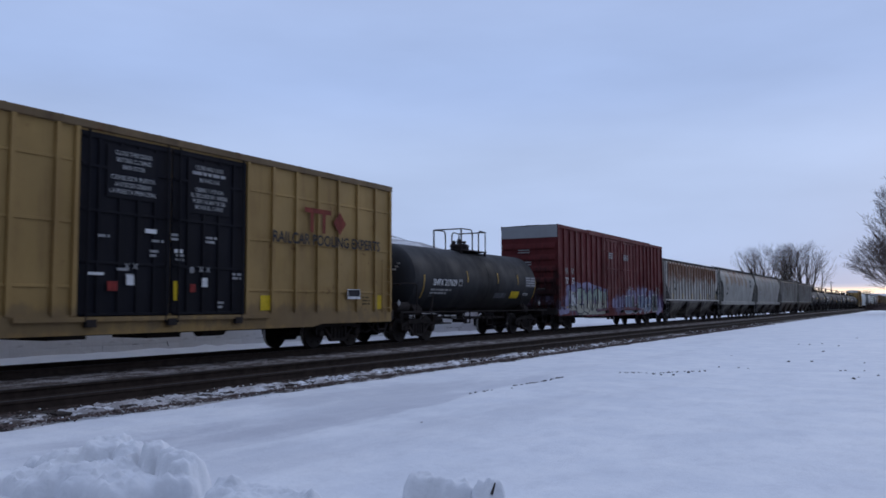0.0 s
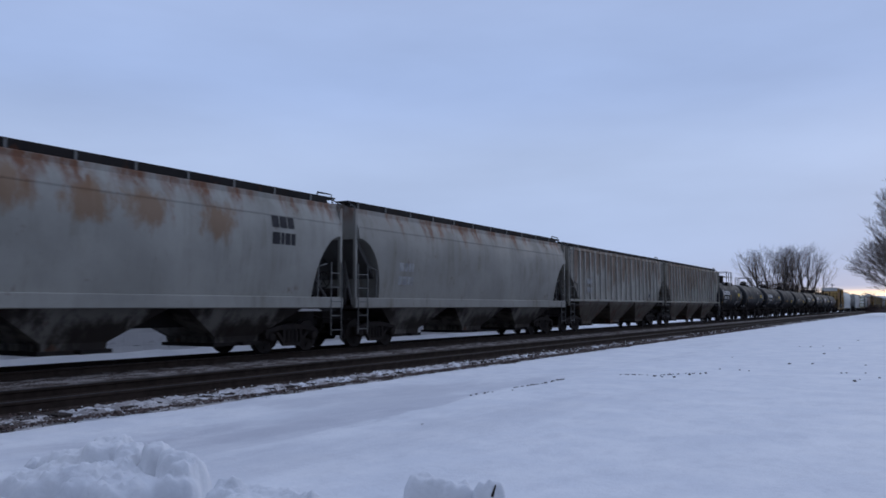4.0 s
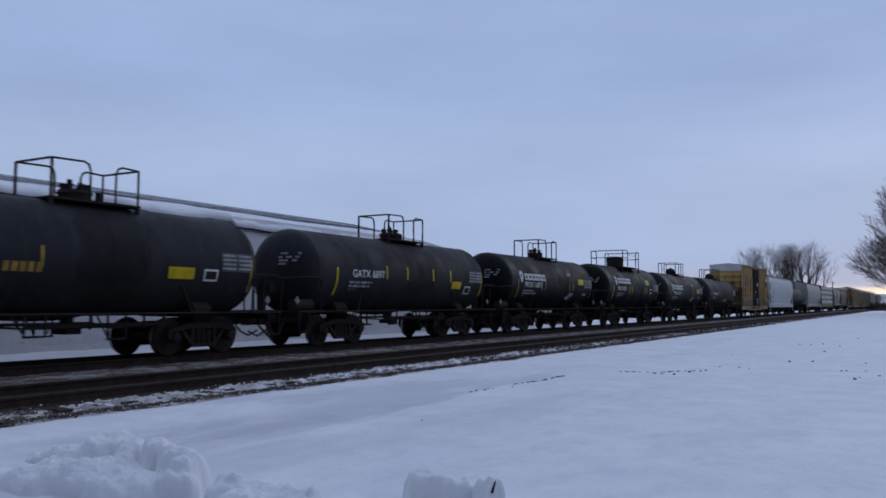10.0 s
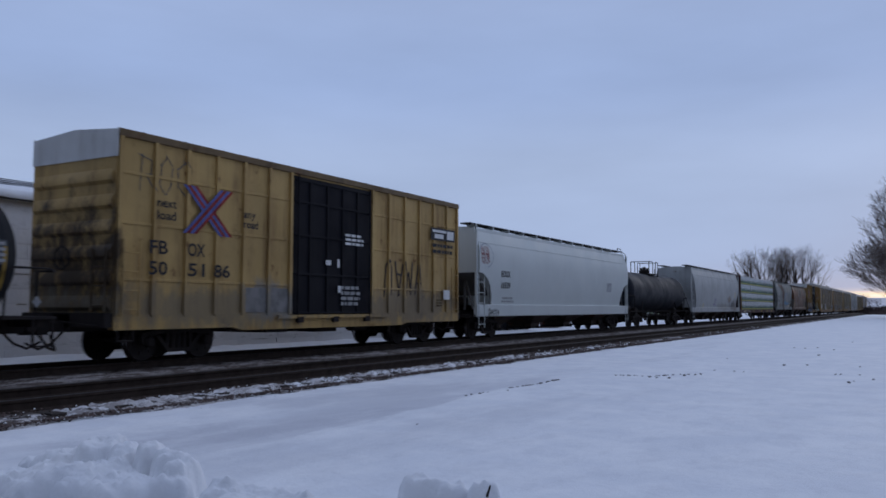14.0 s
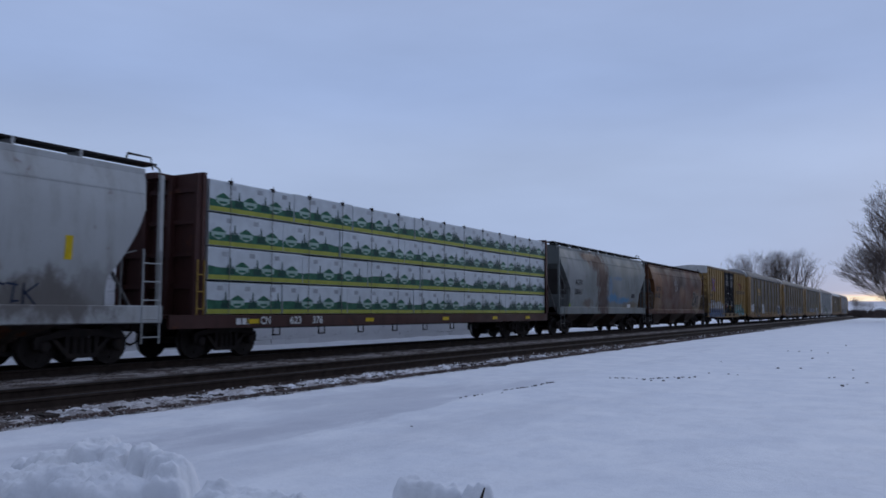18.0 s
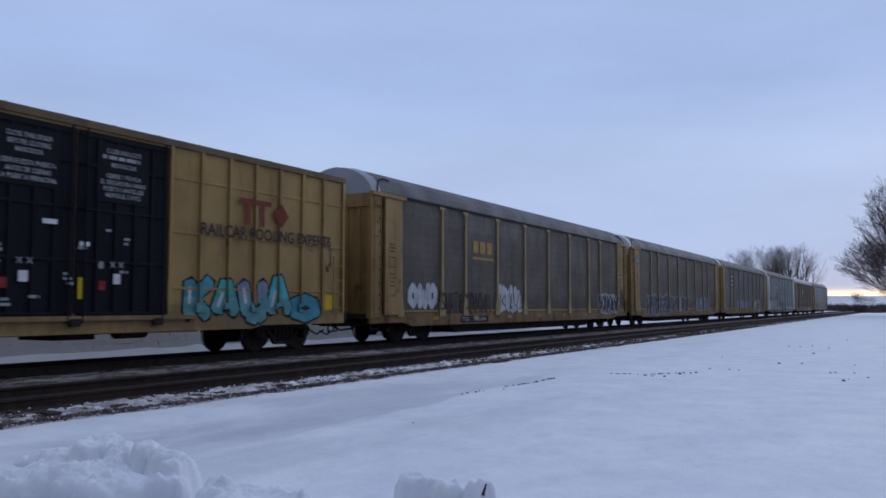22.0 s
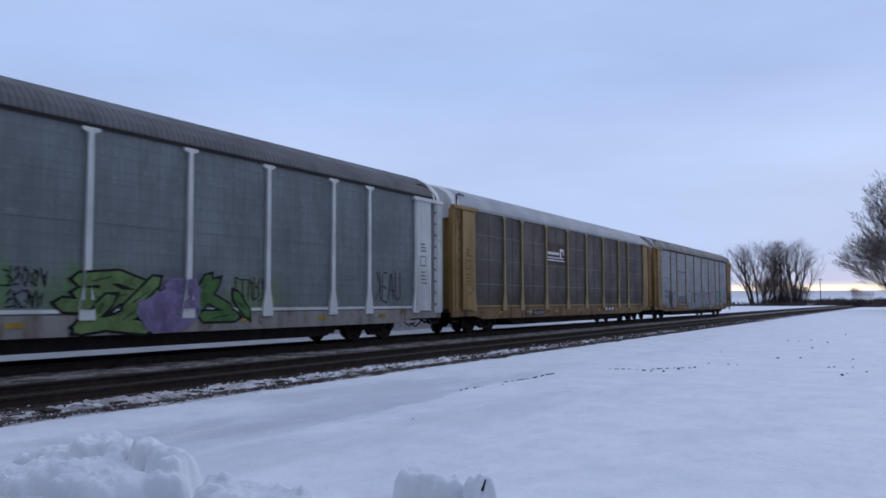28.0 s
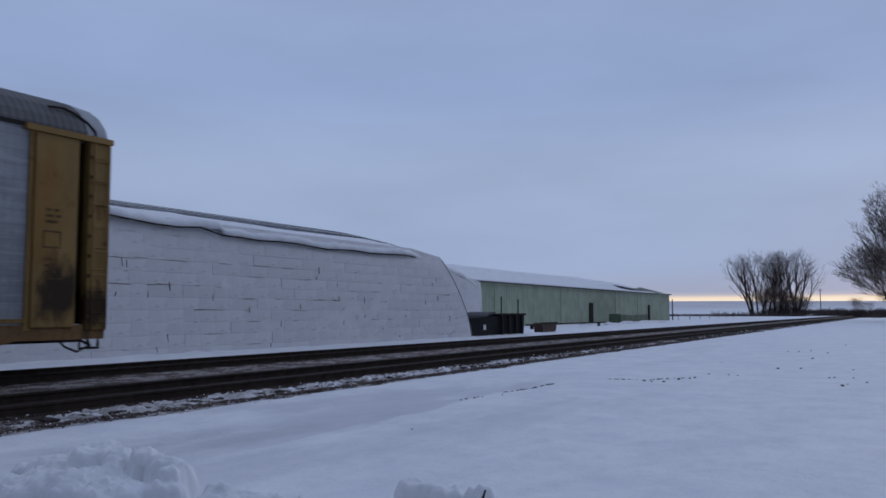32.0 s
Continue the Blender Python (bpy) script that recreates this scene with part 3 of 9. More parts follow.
SPRAY_DENIM = plain("seal_blue", (0.085, 0.135, 0.235), 0.7, 0, 0.3, 6)
SPRAY_AQUA = plain("spray_aqua", (0.07, 0.28, 0.34), 0.6, 0, 0.3, 1.2)
SPRAY_MINT = plain("spray_mint", (0.05, 0.36, 0.32), 0.6, 0, 0.3, 1.2)
SPRAY_LIME = plain("spray_lime", (0.19, 0.27, 0.05), 0.6, 0, 0.3, 2)
SPRAY_WHITE = plain("spray_white", (0.50, 0.51, 0.52), 0.6, 0, 0.2, 2)
SPRAY_CREAM = plain("spray_cream", (0.40, 0.39, 0.32), 0.6, 0, 0.2, 2)
SPRAY_PALE = plain("spray_pale_green", (0.30, 0.36, 0.30), 0.65, 0, 0.25, 2)
SPRAY_LILAC = plain("spray_lilac", (0.24, 0.225, 0.335), 0.7, 0, 0.35, 2)
SPRAY_TEAL = plain("spray_teal", (0.08, 0.42, 0.44), 0.6, 0, 0.25, 2)
SPRAY_TEAL_DULL = plain("spray_teal_dull", (0.12, 0.30, 0.30), 0.6, 0, 0.25, 2)
SPRAY_LEAF = plain("spray_leaf_green", (0.135, 0.205, 0.075), 0.6, 0, 0.35, 3.0)
SPRAY_VIOLET = plain("spray_dusty_violet", (0.20, 0.155, 0.27), 0.6, 0, 0.35, 2.5)
SPRAY_GREEN = plain("spray_green", (0.075, 0.16, 0.05), 0.6, 0, 0.3, 2)
SPRAY_PURPLE = plain("spray_purple", (0.18, 0.12, 0.34), 0.6, 0, 0.3, 2)
SPRAY_NAVY = plain("spray_navy", (0.030, 0.040, 0.068), 0.6, 0, 0.3, 2)
SPRAY_BLACK = plain("spray_black", (0.012, 0.012, 0.016), 0.6, 0, 0.2, 2)
SPRAY_MAROON = plain("spray_dark_red", (0.15, 0.062, 0.058), 0.6, 0, 0.3, 2)
SPRAY_FADED = plain("spray_faded", (0.080, 0.066, 0.058), 0.8, 0, 0.4, 2)
SPRAY_GREY = plain("spray_silver", (0.36, 0.38, 0.40), 0.5, 0.2, 0.25, 2)
SPRAY_SILVER = plain("spray_dull_silver", (0.29, 0.30, 0.32), 0.6, 0, 0.3, 2)
RUST_PATCH = plain("rust_patch", (0.13, 0.055, 0.03), 0.85, 0, 0.5, 5)
WRAP_WHITE = plain("lumber_wrap_white", (0.58, 0.62, 0.64), 0.45, 0, 0.08, 3)
WRAP_GREEN = plain("lumber_wrap_green", (0.032, 0.125, 0.075), 0.45, 0, 0.25, 5)
WRAP_DARK = plain("lumber_wrap_dark_green", (0.018, 0.066, 0.052), 0.5, 0, 0.2, 4)
WRAP_LIME = plain("lumber_wrap_lime", (0.36, 0.37, 0.065), 0.45, 0, 0.1, 3)
WRAP_PALE = plain("lumber_wrap_pale_green", (0.33, 0.45, 0.39), 0.45, 0, 0.15, 3)

# ---- mesh tools ----


class Shape:
    """Gathers vertices and faces of one mesh."""

    def __init__(self):
        self.v, self.f = [], []

    def add(self, verts, faces):
        k = len(self.v)
        self.v += [tuple(p) for p in verts]
        self.f += [tuple(i + k for i in f) for f in faces]
        return self

    def box(self, x0, x1, y0, y1, z0, z1, chamfer=0.0):
        if chamfer:
            c = min(chamfer, (x1 - x0) / 3, (z1 - z0) / 3)
            return self.along_y([(x0 + c, z0), (x1 - c, z0), (x1, z0 + c), (x1, z1 - c), (x1 - c, z1), (x0 + c, z1), (x0, z1 - c), (x0, z0 + c)], y0, y1)
        v = [(x, y, z) for x in (x0, x1) for y in (y0, y1) for z in (z0, z1)]
        return self.add(v, [(0, 1, 3, 2), (4, 6, 7, 5), (0, 4, 5, 1), (2, 3, 7, 6), (0, 2, 6, 4), (1, 5, 7, 3)])

    def along_y(self, poly, y0, y1):
        """poly of (x, z), counted counter-clockwise seen from -y."""
        n = len(poly)
        v = [(x, y0, z) for x, z in poly] + [(x, y1, z) for x, z in poly]
        return self.add(v, [tuple(range(n)), tuple(range(2 * n - 1, n - 1, -1))] + [(i, n + i, n + (i + 1) % n, (i + 1) % n) for i in range(n)])

    def along_x(self, poly, x0, x1):
        """poly of (y, z), counted counter-clockwise seen from +x."""
        n = len(poly)
        v = [(x1, y, z) for y, z in poly] + [(x0, y, z) for y, z in poly]
        return self.add(v, [tuple(range(n)), tuple(range(2 * n - 1, n - 1, -1))] + [(i, n + i, n + (i + 1) % n, (i + 1) % n) for i in range(n)])

    def tube(self, a, b, r0, r1=None, n=6, caps=True):
        r1 = r0 if r1 is None else r1
        a, b = Vector(a), Vector(b)
        d = (b - a).normalized()
        u = d.orthogonal().normalized()
        w = d.cross(u)
        ring = [(math.cos(2 * math.pi * i / n), math.sin(2 * math.pi * i / n)) for i in range(n)]
        v = [a + (u * c + w * s) * r0 for c, s in ring] + [b + (u * c + w * s) * r1 for c, s in ring]
        f = [(i, (i + 1) % n, n + (i + 1) % n, n + i) for i in range(n)]
        if caps:
            f += [tuple(range(n - 1, -1, -1)), tuple(range(n, 2 * n))]
        return self.add(v, f)

    def pipe(self, points, r, n=6):
        """One bent tube through the points."""
        pts = [Vector(p) for p in points]
        rings, u = [], None
        for i, p in enumerate(pts):
            d = (pts[min(i + 1, len(pts) - 1)] - pts[max(i - 1, 0)]).normalized()
            u = d.orthogonal().normalized() if u is None else (u - d * u.dot(d)).normalized()
            w = d.cross(u)
            back = (p - pts[i - 1]).normalized() if 0 < i < len(pts) - 1 else d
            k = r / max(0.6, d.dot(back))
            rings.append([p + (u * math.cos(2 * math.pi * j / n) + w * math.sin(2 * math.pi * j / n)) * k for j in range(n)])
        return self.loft(rings)

    def turned_x(self, profile, y, z, n=24):
        """A body turned about an axis along x through (y, z); profile of (x, radius)."""
        v, f = [], []
        for x, r in profile:
            v += [(x, y + r * math.cos(2 * math.pi * i / n), z + r * math.sin(2 * math.pi * i / n)) for i in range(n)]
        for k in range(len(profile) - 1):
            f += [(k * n + i, k * n + (i + 1) % n, (k + 1) * n + (i + 1) % n, (k + 1) * n + i) for i in range(n)]
        f += [tuple(range(n - 1, -1, -1)), tuple(range((len(profile) - 1) * n, len(profile) * n))]
        return self.add(v, f)

    def loft(self, rings, close=True):
        n = len(rings[0])
        v = [p for r in rings for p in r]
        f = []
        for k in range(len(rings) - 1):
            f += [(k * n + i, k * n + (i + 1) % n, (k + 1) * n + (i + 1) % n, (k + 1) * n + i) for i in range(n if close else n - 1)]
        if close:
            f += [tuple(range(n - 1, -1, -1)), tuple(range((len(rings) - 1) * n, len(rings) * n))]
        return self.add(v, f)

    def mesh(self, name, smooth=30):
        me = bpy.data.meshes.new(name)
        me.from_pydata(self.v, [], self.f)
        bm = bmesh.new()
        bm.from_mesh(me)
        bmesh.ops.recalc_face_normals(bm, faces=bm.faces)
        bm.to_mesh(me)
        bm.free()
        if smooth:
            me.polygons.foreach_set("use_smooth", [True] * len(me.polygons))
            me.set_sharp_from_angle(angle=radians(smooth))
        return me


def part(name, shape, material, parent, label="", at=None, smooth=30):
    """Links a Shape, or a mesh that is there already, as one mesh object under a thing or a part."""
    me = shape
    if isinstance(shape, Shape):
        me = shape.mesh(name, smooth)
        me.materials.append(material)
    ob = new(name, me)
    ob.parent = parent
    if at:
        ob.location = at
    if label:
        tagged(ob, label)
    return ob


def thing(name, label, category, at=(0, 0, 0), group="", kind=""):
    ob = new(name)
    ob.location = at
    ob.empty_display_size = 0.3
    return tagged(ob, label, category, group, kind)


def solid(name, shape, material, label, category="", group="", kind="", at=None, smooth=30):
    """A thing, or a piece of the setting, that is one mesh."""
    me = shape.mesh(name, smooth)
    me.materials.append(material)
    ob = new(name, me)
    if at:
        ob.location = at
    return tagged(ob, label, category, group, kind)


def flat(x):
    return lambda z: x


LETTERS = {}


def letters(text):
    """Outline mesh data of a word in the built-in font: points and faces, one unit high capitals."""
    if text not in LETTERS:
        cu = bpy.data.curves.new("word", 'FONT')
        cu.body = text
        cu.resolution_u = 3
        cu.offset = 0.018
        ob = new("word", cu)
        bpy.context.view_layer.update()
        me = bpy.data.meshes.new_from_object(ob.evaluated_get(bpy.context.evaluated_depsgraph_get()))
        LETTERS[text] = ([tuple(v.co) for v in me.vertices], [tuple(p.vertices) for p in me.polygons])
        bpy.data.objects.remove(ob)
        bpy.data.curves.remove(cu)
        bpy.data.meshes.remove(me)
    return LETTERS[text]


def lettering(parent, text, y0, y1, z, size, material, surf, name="lettering"):
    """A word on the side of a car from y0 to y1 (or at its own width if y1 is None), its foot at z."""
    v, f = letters(text)
    k = size / 0.69
    wide = max(p[0] for p in v)
    ky = k if y1 is None else (y1 - y0) / wide
    # one part for each word: faces sorted along the line, cut at the wide gaps
    spans = sorted((min(v[i][0] for i in q), max(v[i][0] for i in q), q) for q in f)
    words, end = [], None
    for lo, hi, q in spans:
        if end is None or lo - end > 0.17:
            words.append([])
            end = hi
        words[-1].append(q)
        end = max(end, hi)
    for faces in words:
        used = sorted({i for q in faces for i in q})
        back = {i: j for j, i in enumerate(used)}
        me = bpy.data.meshes.new(name)
        me.from_pydata([(surf(z + v[i][1] * k) + 0.012, y0 + v[i][0] * ky, z + v[i][1] * k) for i in used], [], [tuple(back[i] for i in q) for q in faces])
        me.materials.append(material)
        part(name, me, material, parent)


def decal(parent, name, polys, material, surf, lift=0.008, label=""):
    """Flat painted shapes, polygons of (y, z), that lie on the side."""
    if len(polys) > 1 and name in ("notice", "printed_badge", "printed_mark", "hazard_diamond", "yellow_reflector", "label_square", "label_dot", "round_seal", "primer_patch"):
        for poly in polys:
            decal(parent, name, [poly], material, surf, lift, label)
        return None
    s = Shape()
    for poly in polys:
        high = max(z for y, z in poly) - min(z for y, z in poly)
        if len(poly) == 4 and high > 0.12:
            # bent strip by strip round a curved side
            k = int(high / 0.08) + 1
            (ya, za), (yb, zb), (yc, zc), (yd, zd) = poly
            rows = [((ya + (yd - ya) * i / k, za + (zd - za) * i / k), (yb + (yc - yb) * i / k, zb + (zc - zb) * i / k)) for i in range(k + 1)]
            s.add([(surf(z) + lift, y, z) for row in rows for y, z in row], [(2 * i, 2 * i + 1, 2 * i + 3, 2 * i + 2) for i in range(k)])
        else:
            s.add([(surf(z) + lift, y, z) for y, z in poly], [tuple(range(len(poly)))])
    me = bpy.data.meshes.new(name)
    me.from_pydata(s.v, [], s.f)
    me.materials.append(material)
    return part(name, me, material, parent, label)


def bar(y0, z0, y1, z1):
    return [(y0, z0), (y1, z0), (y1, z1), (y0, z1)]


def small_print(parent, y, z, width, rows, material, surf, rnd, pitch=0.14, high=0.075, name="stencil"):
    """Rows of short bars: writing too small to read."""
    polys = []
    for r in range(rows):
        at, end = y, y + width * rnd.uniform(0.7, 1.0)
        while at < end:
            w = rnd.uniform(0.10, 0.32)
            polys.append(bar(at, z - r * pitch - high, min(at + w, end), z - r * pitch))
            at += w + 0.05
    ob = decal(parent, name, polys, material, surf)
    ob.name = name
    return tagged(ob, kind="stuff")


def blob(cy, cz, ry, rz, rnd, n=22, rough=0.16):
    ph = [rnd.uniform(0, 6.28) for _ in range(4)]
    out = []
    for i in range(n):
        a = 2 * math.pi * i / n
        k = 1 + rough * (math.sin(2 * a + ph[0]) + 0.7 * math.sin(3 * a + ph[1]) + 0.5 * math.sin(5 * a + ph[2]))
        sq = (abs(math.cos(a)) ** 3.2 + abs(math.sin(a)) ** 3.2) ** (-1 / 3.2)
        out.append((cy + ry * k * sq * math.cos(a), cz + rz * k * sq * math.sin(a)))
    return out


# strokes of made-up signs, each a set of lines in a unit box
SIGNS = [[[(0.12, 0), (0.15, 1)], [(0.1, 0.98), (0.85, 0.85), (0.8, 0.5), (0.15, 0.45)], [(0.45, 0.45), (0.95, 0.0)]],
         [[(0.92, 0.88), (0.25, 0.95), (0.12, 0.6), (0.86, 0.42), (0.8, 0.06), (0.05, 0.1)]],
         [[(0.1, 1), (0.15, 0.15), (0.5, 0.02), (0.85, 0.15), (0.9, 1)]],
         [[(0.9, 1), (0.12, 0.93), (0.12, 0.07), (0.95, 0)], [(0.15, 0.5), (0.75, 0.56)]],
         [[(0.05, 0), (0.2, 0.95), (0.5, 0.3), (0.8, 0.95), (0.95, 0)]],
         [[(0.08, 0.05), (0.5, 0.95), (0.92, 0.05)], [(0.3, 0.36), (0.78, 0.40)]],
         [[(0.5, 1), (0.12, 0.72), (0.14, 0.25), (0.5, 0), (0.88, 0.28), (0.86, 0.75), (0.5, 1)]],
         [[(0.12, 0), (0.15, 1)], [(0.9, 0.98), (0.2, 0.45), (0.95, 0.02)]],
         [[(0.05, 0.95), (0.95, 1)], [(0.5, 0.97), (0.45, 0.0)], [(0.45, 0.05), (0.85, 0.2)]]]


def limb(a, b, wide, wild, grow=0.0):
    """A fat stroke from a to b, as a convex polygon: round ends, or cut to points where it is wild."""
    (ay, az), (by, bz) = a, b
    d = math.hypot(by - ay, bz - az) or 0.01
    uy, uz = (by - ay) / d, (bz - az) / d
    py, pz = -uz, uy
    w = wide / 2 + grow
    if wild:
        e = w * wild + grow
        return [(ay - uy * e * 1.2 + py * w * 0.2, az - uz * e * 1.2 + pz * w * 0.2), (ay - py * w, az - pz * w), (by - py * w, bz - pz * w), (by + uy * e * 1.4 - py * w * 0.3, bz + uz * e * 1.4 - pz * w * 0.3),
                (by + py * w, bz + pz * w), (ay + py * w, az + pz * w)][::-1]
    out = []
    for cy, cz, turn in ((by, bz, -90), (ay, az, 90)):
        for k in range(7):
            g = math.radians(turn + k * 30)
            out.append((cy + w * (uy * math.cos(g) + py * math.sin(g)), cz + w * (uz * math.cos(g) + pz * math.sin(g))))
    return out


def cut_band(poly, lo, hi):
    """The part of a polygon of (y, z) with y between lo and hi."""
    for sign, at in ((1, lo), (-1, hi)):
        out = []
        for p, q in zip(poly, poly[1:] + poly[:1]):
            dp, dq = sign * (p[0] - at), sign * (q[0] - at)
            if dp >= 0:
                out.append(p)
            if (dp > 0) != (dq > 0) and dp != dq:
                k = dp / (dp - dq)
                out.append((at, p[1] + (q[1] - p[1]) * k))
        poly = out
        if len(poly) < 3:
            return []
    return poly


class Stepped:
    """A side whose sill stands out below a height."""

    def __init__(self, z, low_x, high_x):
        self.z, self.low_x, self.high_x = z, low_x, high_x

    def __call__(self, z):
        return self.low_x if z < self.z else self.high_x


def sprayed(parent, name, polys, material, surf, lift, posts=(), step=0.0003):
    """Painted polygons on the sheets, carried over the posts (y, half width, how far they stand out)."""
    s = Shape()
    for i, poly in enumerate(polys):
        up = lift + step * i
        pieces = [(poly, surf)]
        if isinstance(surf, Stepped):
            side = [(z, y) for y, z in poly]
            pieces = [([(y, z) for z, y in cut_band(side, -9, surf.z)], flat(surf.low_x)), ([(y, z) for z, y in cut_band(side, surf.z, 9)], flat(surf.high_x))]
        elif abs(surf(1.2) - surf(3.2)) > 0.004 or abs(surf(1.2) - surf(2.0)) > 0.004:
            side = [(z, y) for y, z in poly]
            z, top, pieces = min(side)[0], max(side)[0], []
            while z < top:
                pieces.append(([(y, zz) for zz, y in cut_band(side, z, z + 0.10)], surf))
                z += 0.10
        for k, (piece, face) in enumerate(pieces):
            if not piece:
                continue
            s.add([(face(z) + up, y, z) for y, z in piece], [tuple(range(len(piece)))])
            if isinstance(surf, Stepped) and k == 0:
                continue
            lo, hi = min(y for y, z in piece), max(y for y, z in piece)
            for py, half, out in posts:
                if lo < py + half and hi > py - half:
                    band = cut_band(piece, py - half, py + half)
                    if band:
                        s.add([(face(z) + out + up, y, z) for y, z in band], [tuple(range(len(band)))])
                    # the flared foot of the post
                    band = cut_band([(z, y) for y, z in cut_band(piece, py - 0.16, py + 0.16)], 0.0, 1.18) if out > 0.06 else None
                    if band:
                        s.add([(face(z) + out + up + 0.0008, y, z) for z, y in band], [tuple(range(len(band)))])
    me = bpy.data.meshes.new(name)
    me.from_pydata(s.v, [], s.f)
    me.materials.append(material)
    return part(name, me, material, parent)


def disc(cy, cz, r, n=20):
    return [(cy + r * math.cos(2 * math.pi * i / n), cz + r * math.sin(2 * math.pi * i / n)) for i in range(n)]


def graffiti(parent, y0, y1, z0, z1, fill, line, surf, count, seed, cloud=None, shine=None, wild=0.0, posts=(), fat=0.30, edge=0.045, low=None, lean=0.12):
    """A spray-painted tag: a row of fat overlapping signs, each with an outline, that spell nothing.
    fill may be several paints, taken in turn; low: a second paint for the lower half."""
    rnd = random.Random(seed)
    fills = fill if isinstance(fill, list) else [fill]
    step, high = (y1 - y0) / count, z1 - z0
    wide = fat * min(high, step * 1.25)
    if cloud:
        back = []
        for i in range(count * 2):
            back.append(blob(y0 + step * (i / 2 + 0.25) + rnd.uniform(-0.2, 0.2), (z0 + z1) / 2 + rnd.uniform(-0.15, 0.35) * high, step * rnd.uniform(0.35, 0.6), high * rnd.uniform(0.3, 0.5), rnd, rough=0.22))
        sprayed(parent, "spray_cloud", back, cloud, surf, 0.006, posts, 0.0001)
    last, lift = None, 0.0095
    for i in range(count):
        k = rnd.choice([k for k in range(len(SIGNS)) if k != last])
        last = k
        a, w = y0 + step * i + wide * 0.42, step * (rnd.uniform(1.25, 1.5) if wild > 0.7 else rnd.uniform(1.05, 1.22)) - wide * 0.75
        b, h = z0 + wide * 0.5 + rnd.uniform(0, 0.10) * high, high * rnd.uniform(0.84, 0.98) - wide
        tilt = lean * rnd.uniform(-1, 1) * high
        fy, fz = rnd.random() < 0.5, rnd.random() < 0.4
        sign = [[(1 - y if fy else y, 1 - z if fz else z) for y, z in ln] for ln in SIGNS[k]]
        lines_ = [[(a + w * y + tilt * (z - 0.5) + rnd.uniform(-0.03, 0.03) * w, b + h * z + rnd.uniform(-0.03, 0.03) * h) for y, z in ln] for ln in sign]
        segs = [(p, q) for ln in lines_ for p, q in zip(ln, ln[1:])]
        wk = wide * rnd.uniform(0.9, 1.12)
        letter = sprayed(parent, "spray_letter", [limb(p, q, wk, wild, edge) for p, q in segs], line, surf, lift, posts)
        ink = fills[i % len(fills)]
        inner = [limb(p, q, wk, wild) for p, q in segs]
        sprayed(letter, "spray_fill", inner, ink, surf, lift + 0.0022, posts)
        if low:
            cutz = z0 + high * 0.52
            half = [[(z_, y_) for y_, z_ in poly] for poly in inner]
            half = [cut_band(poly, -9, cutz) for poly in half]
            half = [[(y_, z_) for z_, y_ in poly][::1] for poly in half if poly]
            sprayed(letter, "spray_fade", half, low, surf, lift + 0.0040, posts)
        if wild > 0.7:
            marks = []
            for _ in range(3):
                p, q = rnd.choice(segs)
                u = rnd.uniform(0.1, 0.5)
                dy, dz = rnd.uniform(-0.3, 0.3) * wk, rnd.uniform(-0.3, 0.3) * wk
                marks.append(limb((p[0] + (q[0] - p[0]) * u + dy, p[1] + (q[1] - p[1]) * u + dz), (p[0] + (q[0] - p[0]) * (u + 0.4) - dy, p[1] + (q[1] - p[1]) * (u + 0.4) - dz), 0.03, 0.5))
            tagged(sprayed(letter, "spray_stroke", marks, line, surf, lift + 0.0052, posts), kind="stuff")
        if shine:
            p, q = segs[0]
            sprayed(letter, "spray_highlight", [limb((p[0] + (q[0] - p[0]) * 0.2, p[1] + (q[1] - p[1]) * 0.2), (p[0] + (q[0] - p[0]) * 0.6, p[1] + (q[1] - p[1]) * 0.6), wk * 0.28, 0)], shine, surf, lift + 0.0055, posts)
        lift += 0.0025


def wildstyle(parent, strokes, wide, fill, line, surf, posts=(), edge=0.055, lift=0.0095):
    """One interlocked piece: broad cut strokes in one paint over a common dark outline."""
    segs = [(p, q) for ln in strokes for p, q in zip(ln, ln[1:])]
    piece = sprayed(parent, "spray_letter", [limb(p, q, wide, 0.9, edge) for p, q in segs], line, surf, lift, posts, 0.0002)
    sprayed(piece, "spray_fill", [limb(p, q, wide, 0.9) for p, q in segs], fill, surf, lift + 0.0045, posts, 0.0002)
    marks = [limb((p[0] * 0.7 + q[0] * 0.3, p[1] * 0.7 + q[1] * 0.3 - wide * 0.2), (q[0] * 0.8 + p[0] * 0.2, q[1] * 0.8 + p[1] * 0.2 + wide * 0.1), 0.022, 0.5) for p, q in segs[::2]]
    sprayed(piece, "spray_stroke", marks, line, surf, lift + 0.0085, posts, 0.0002)


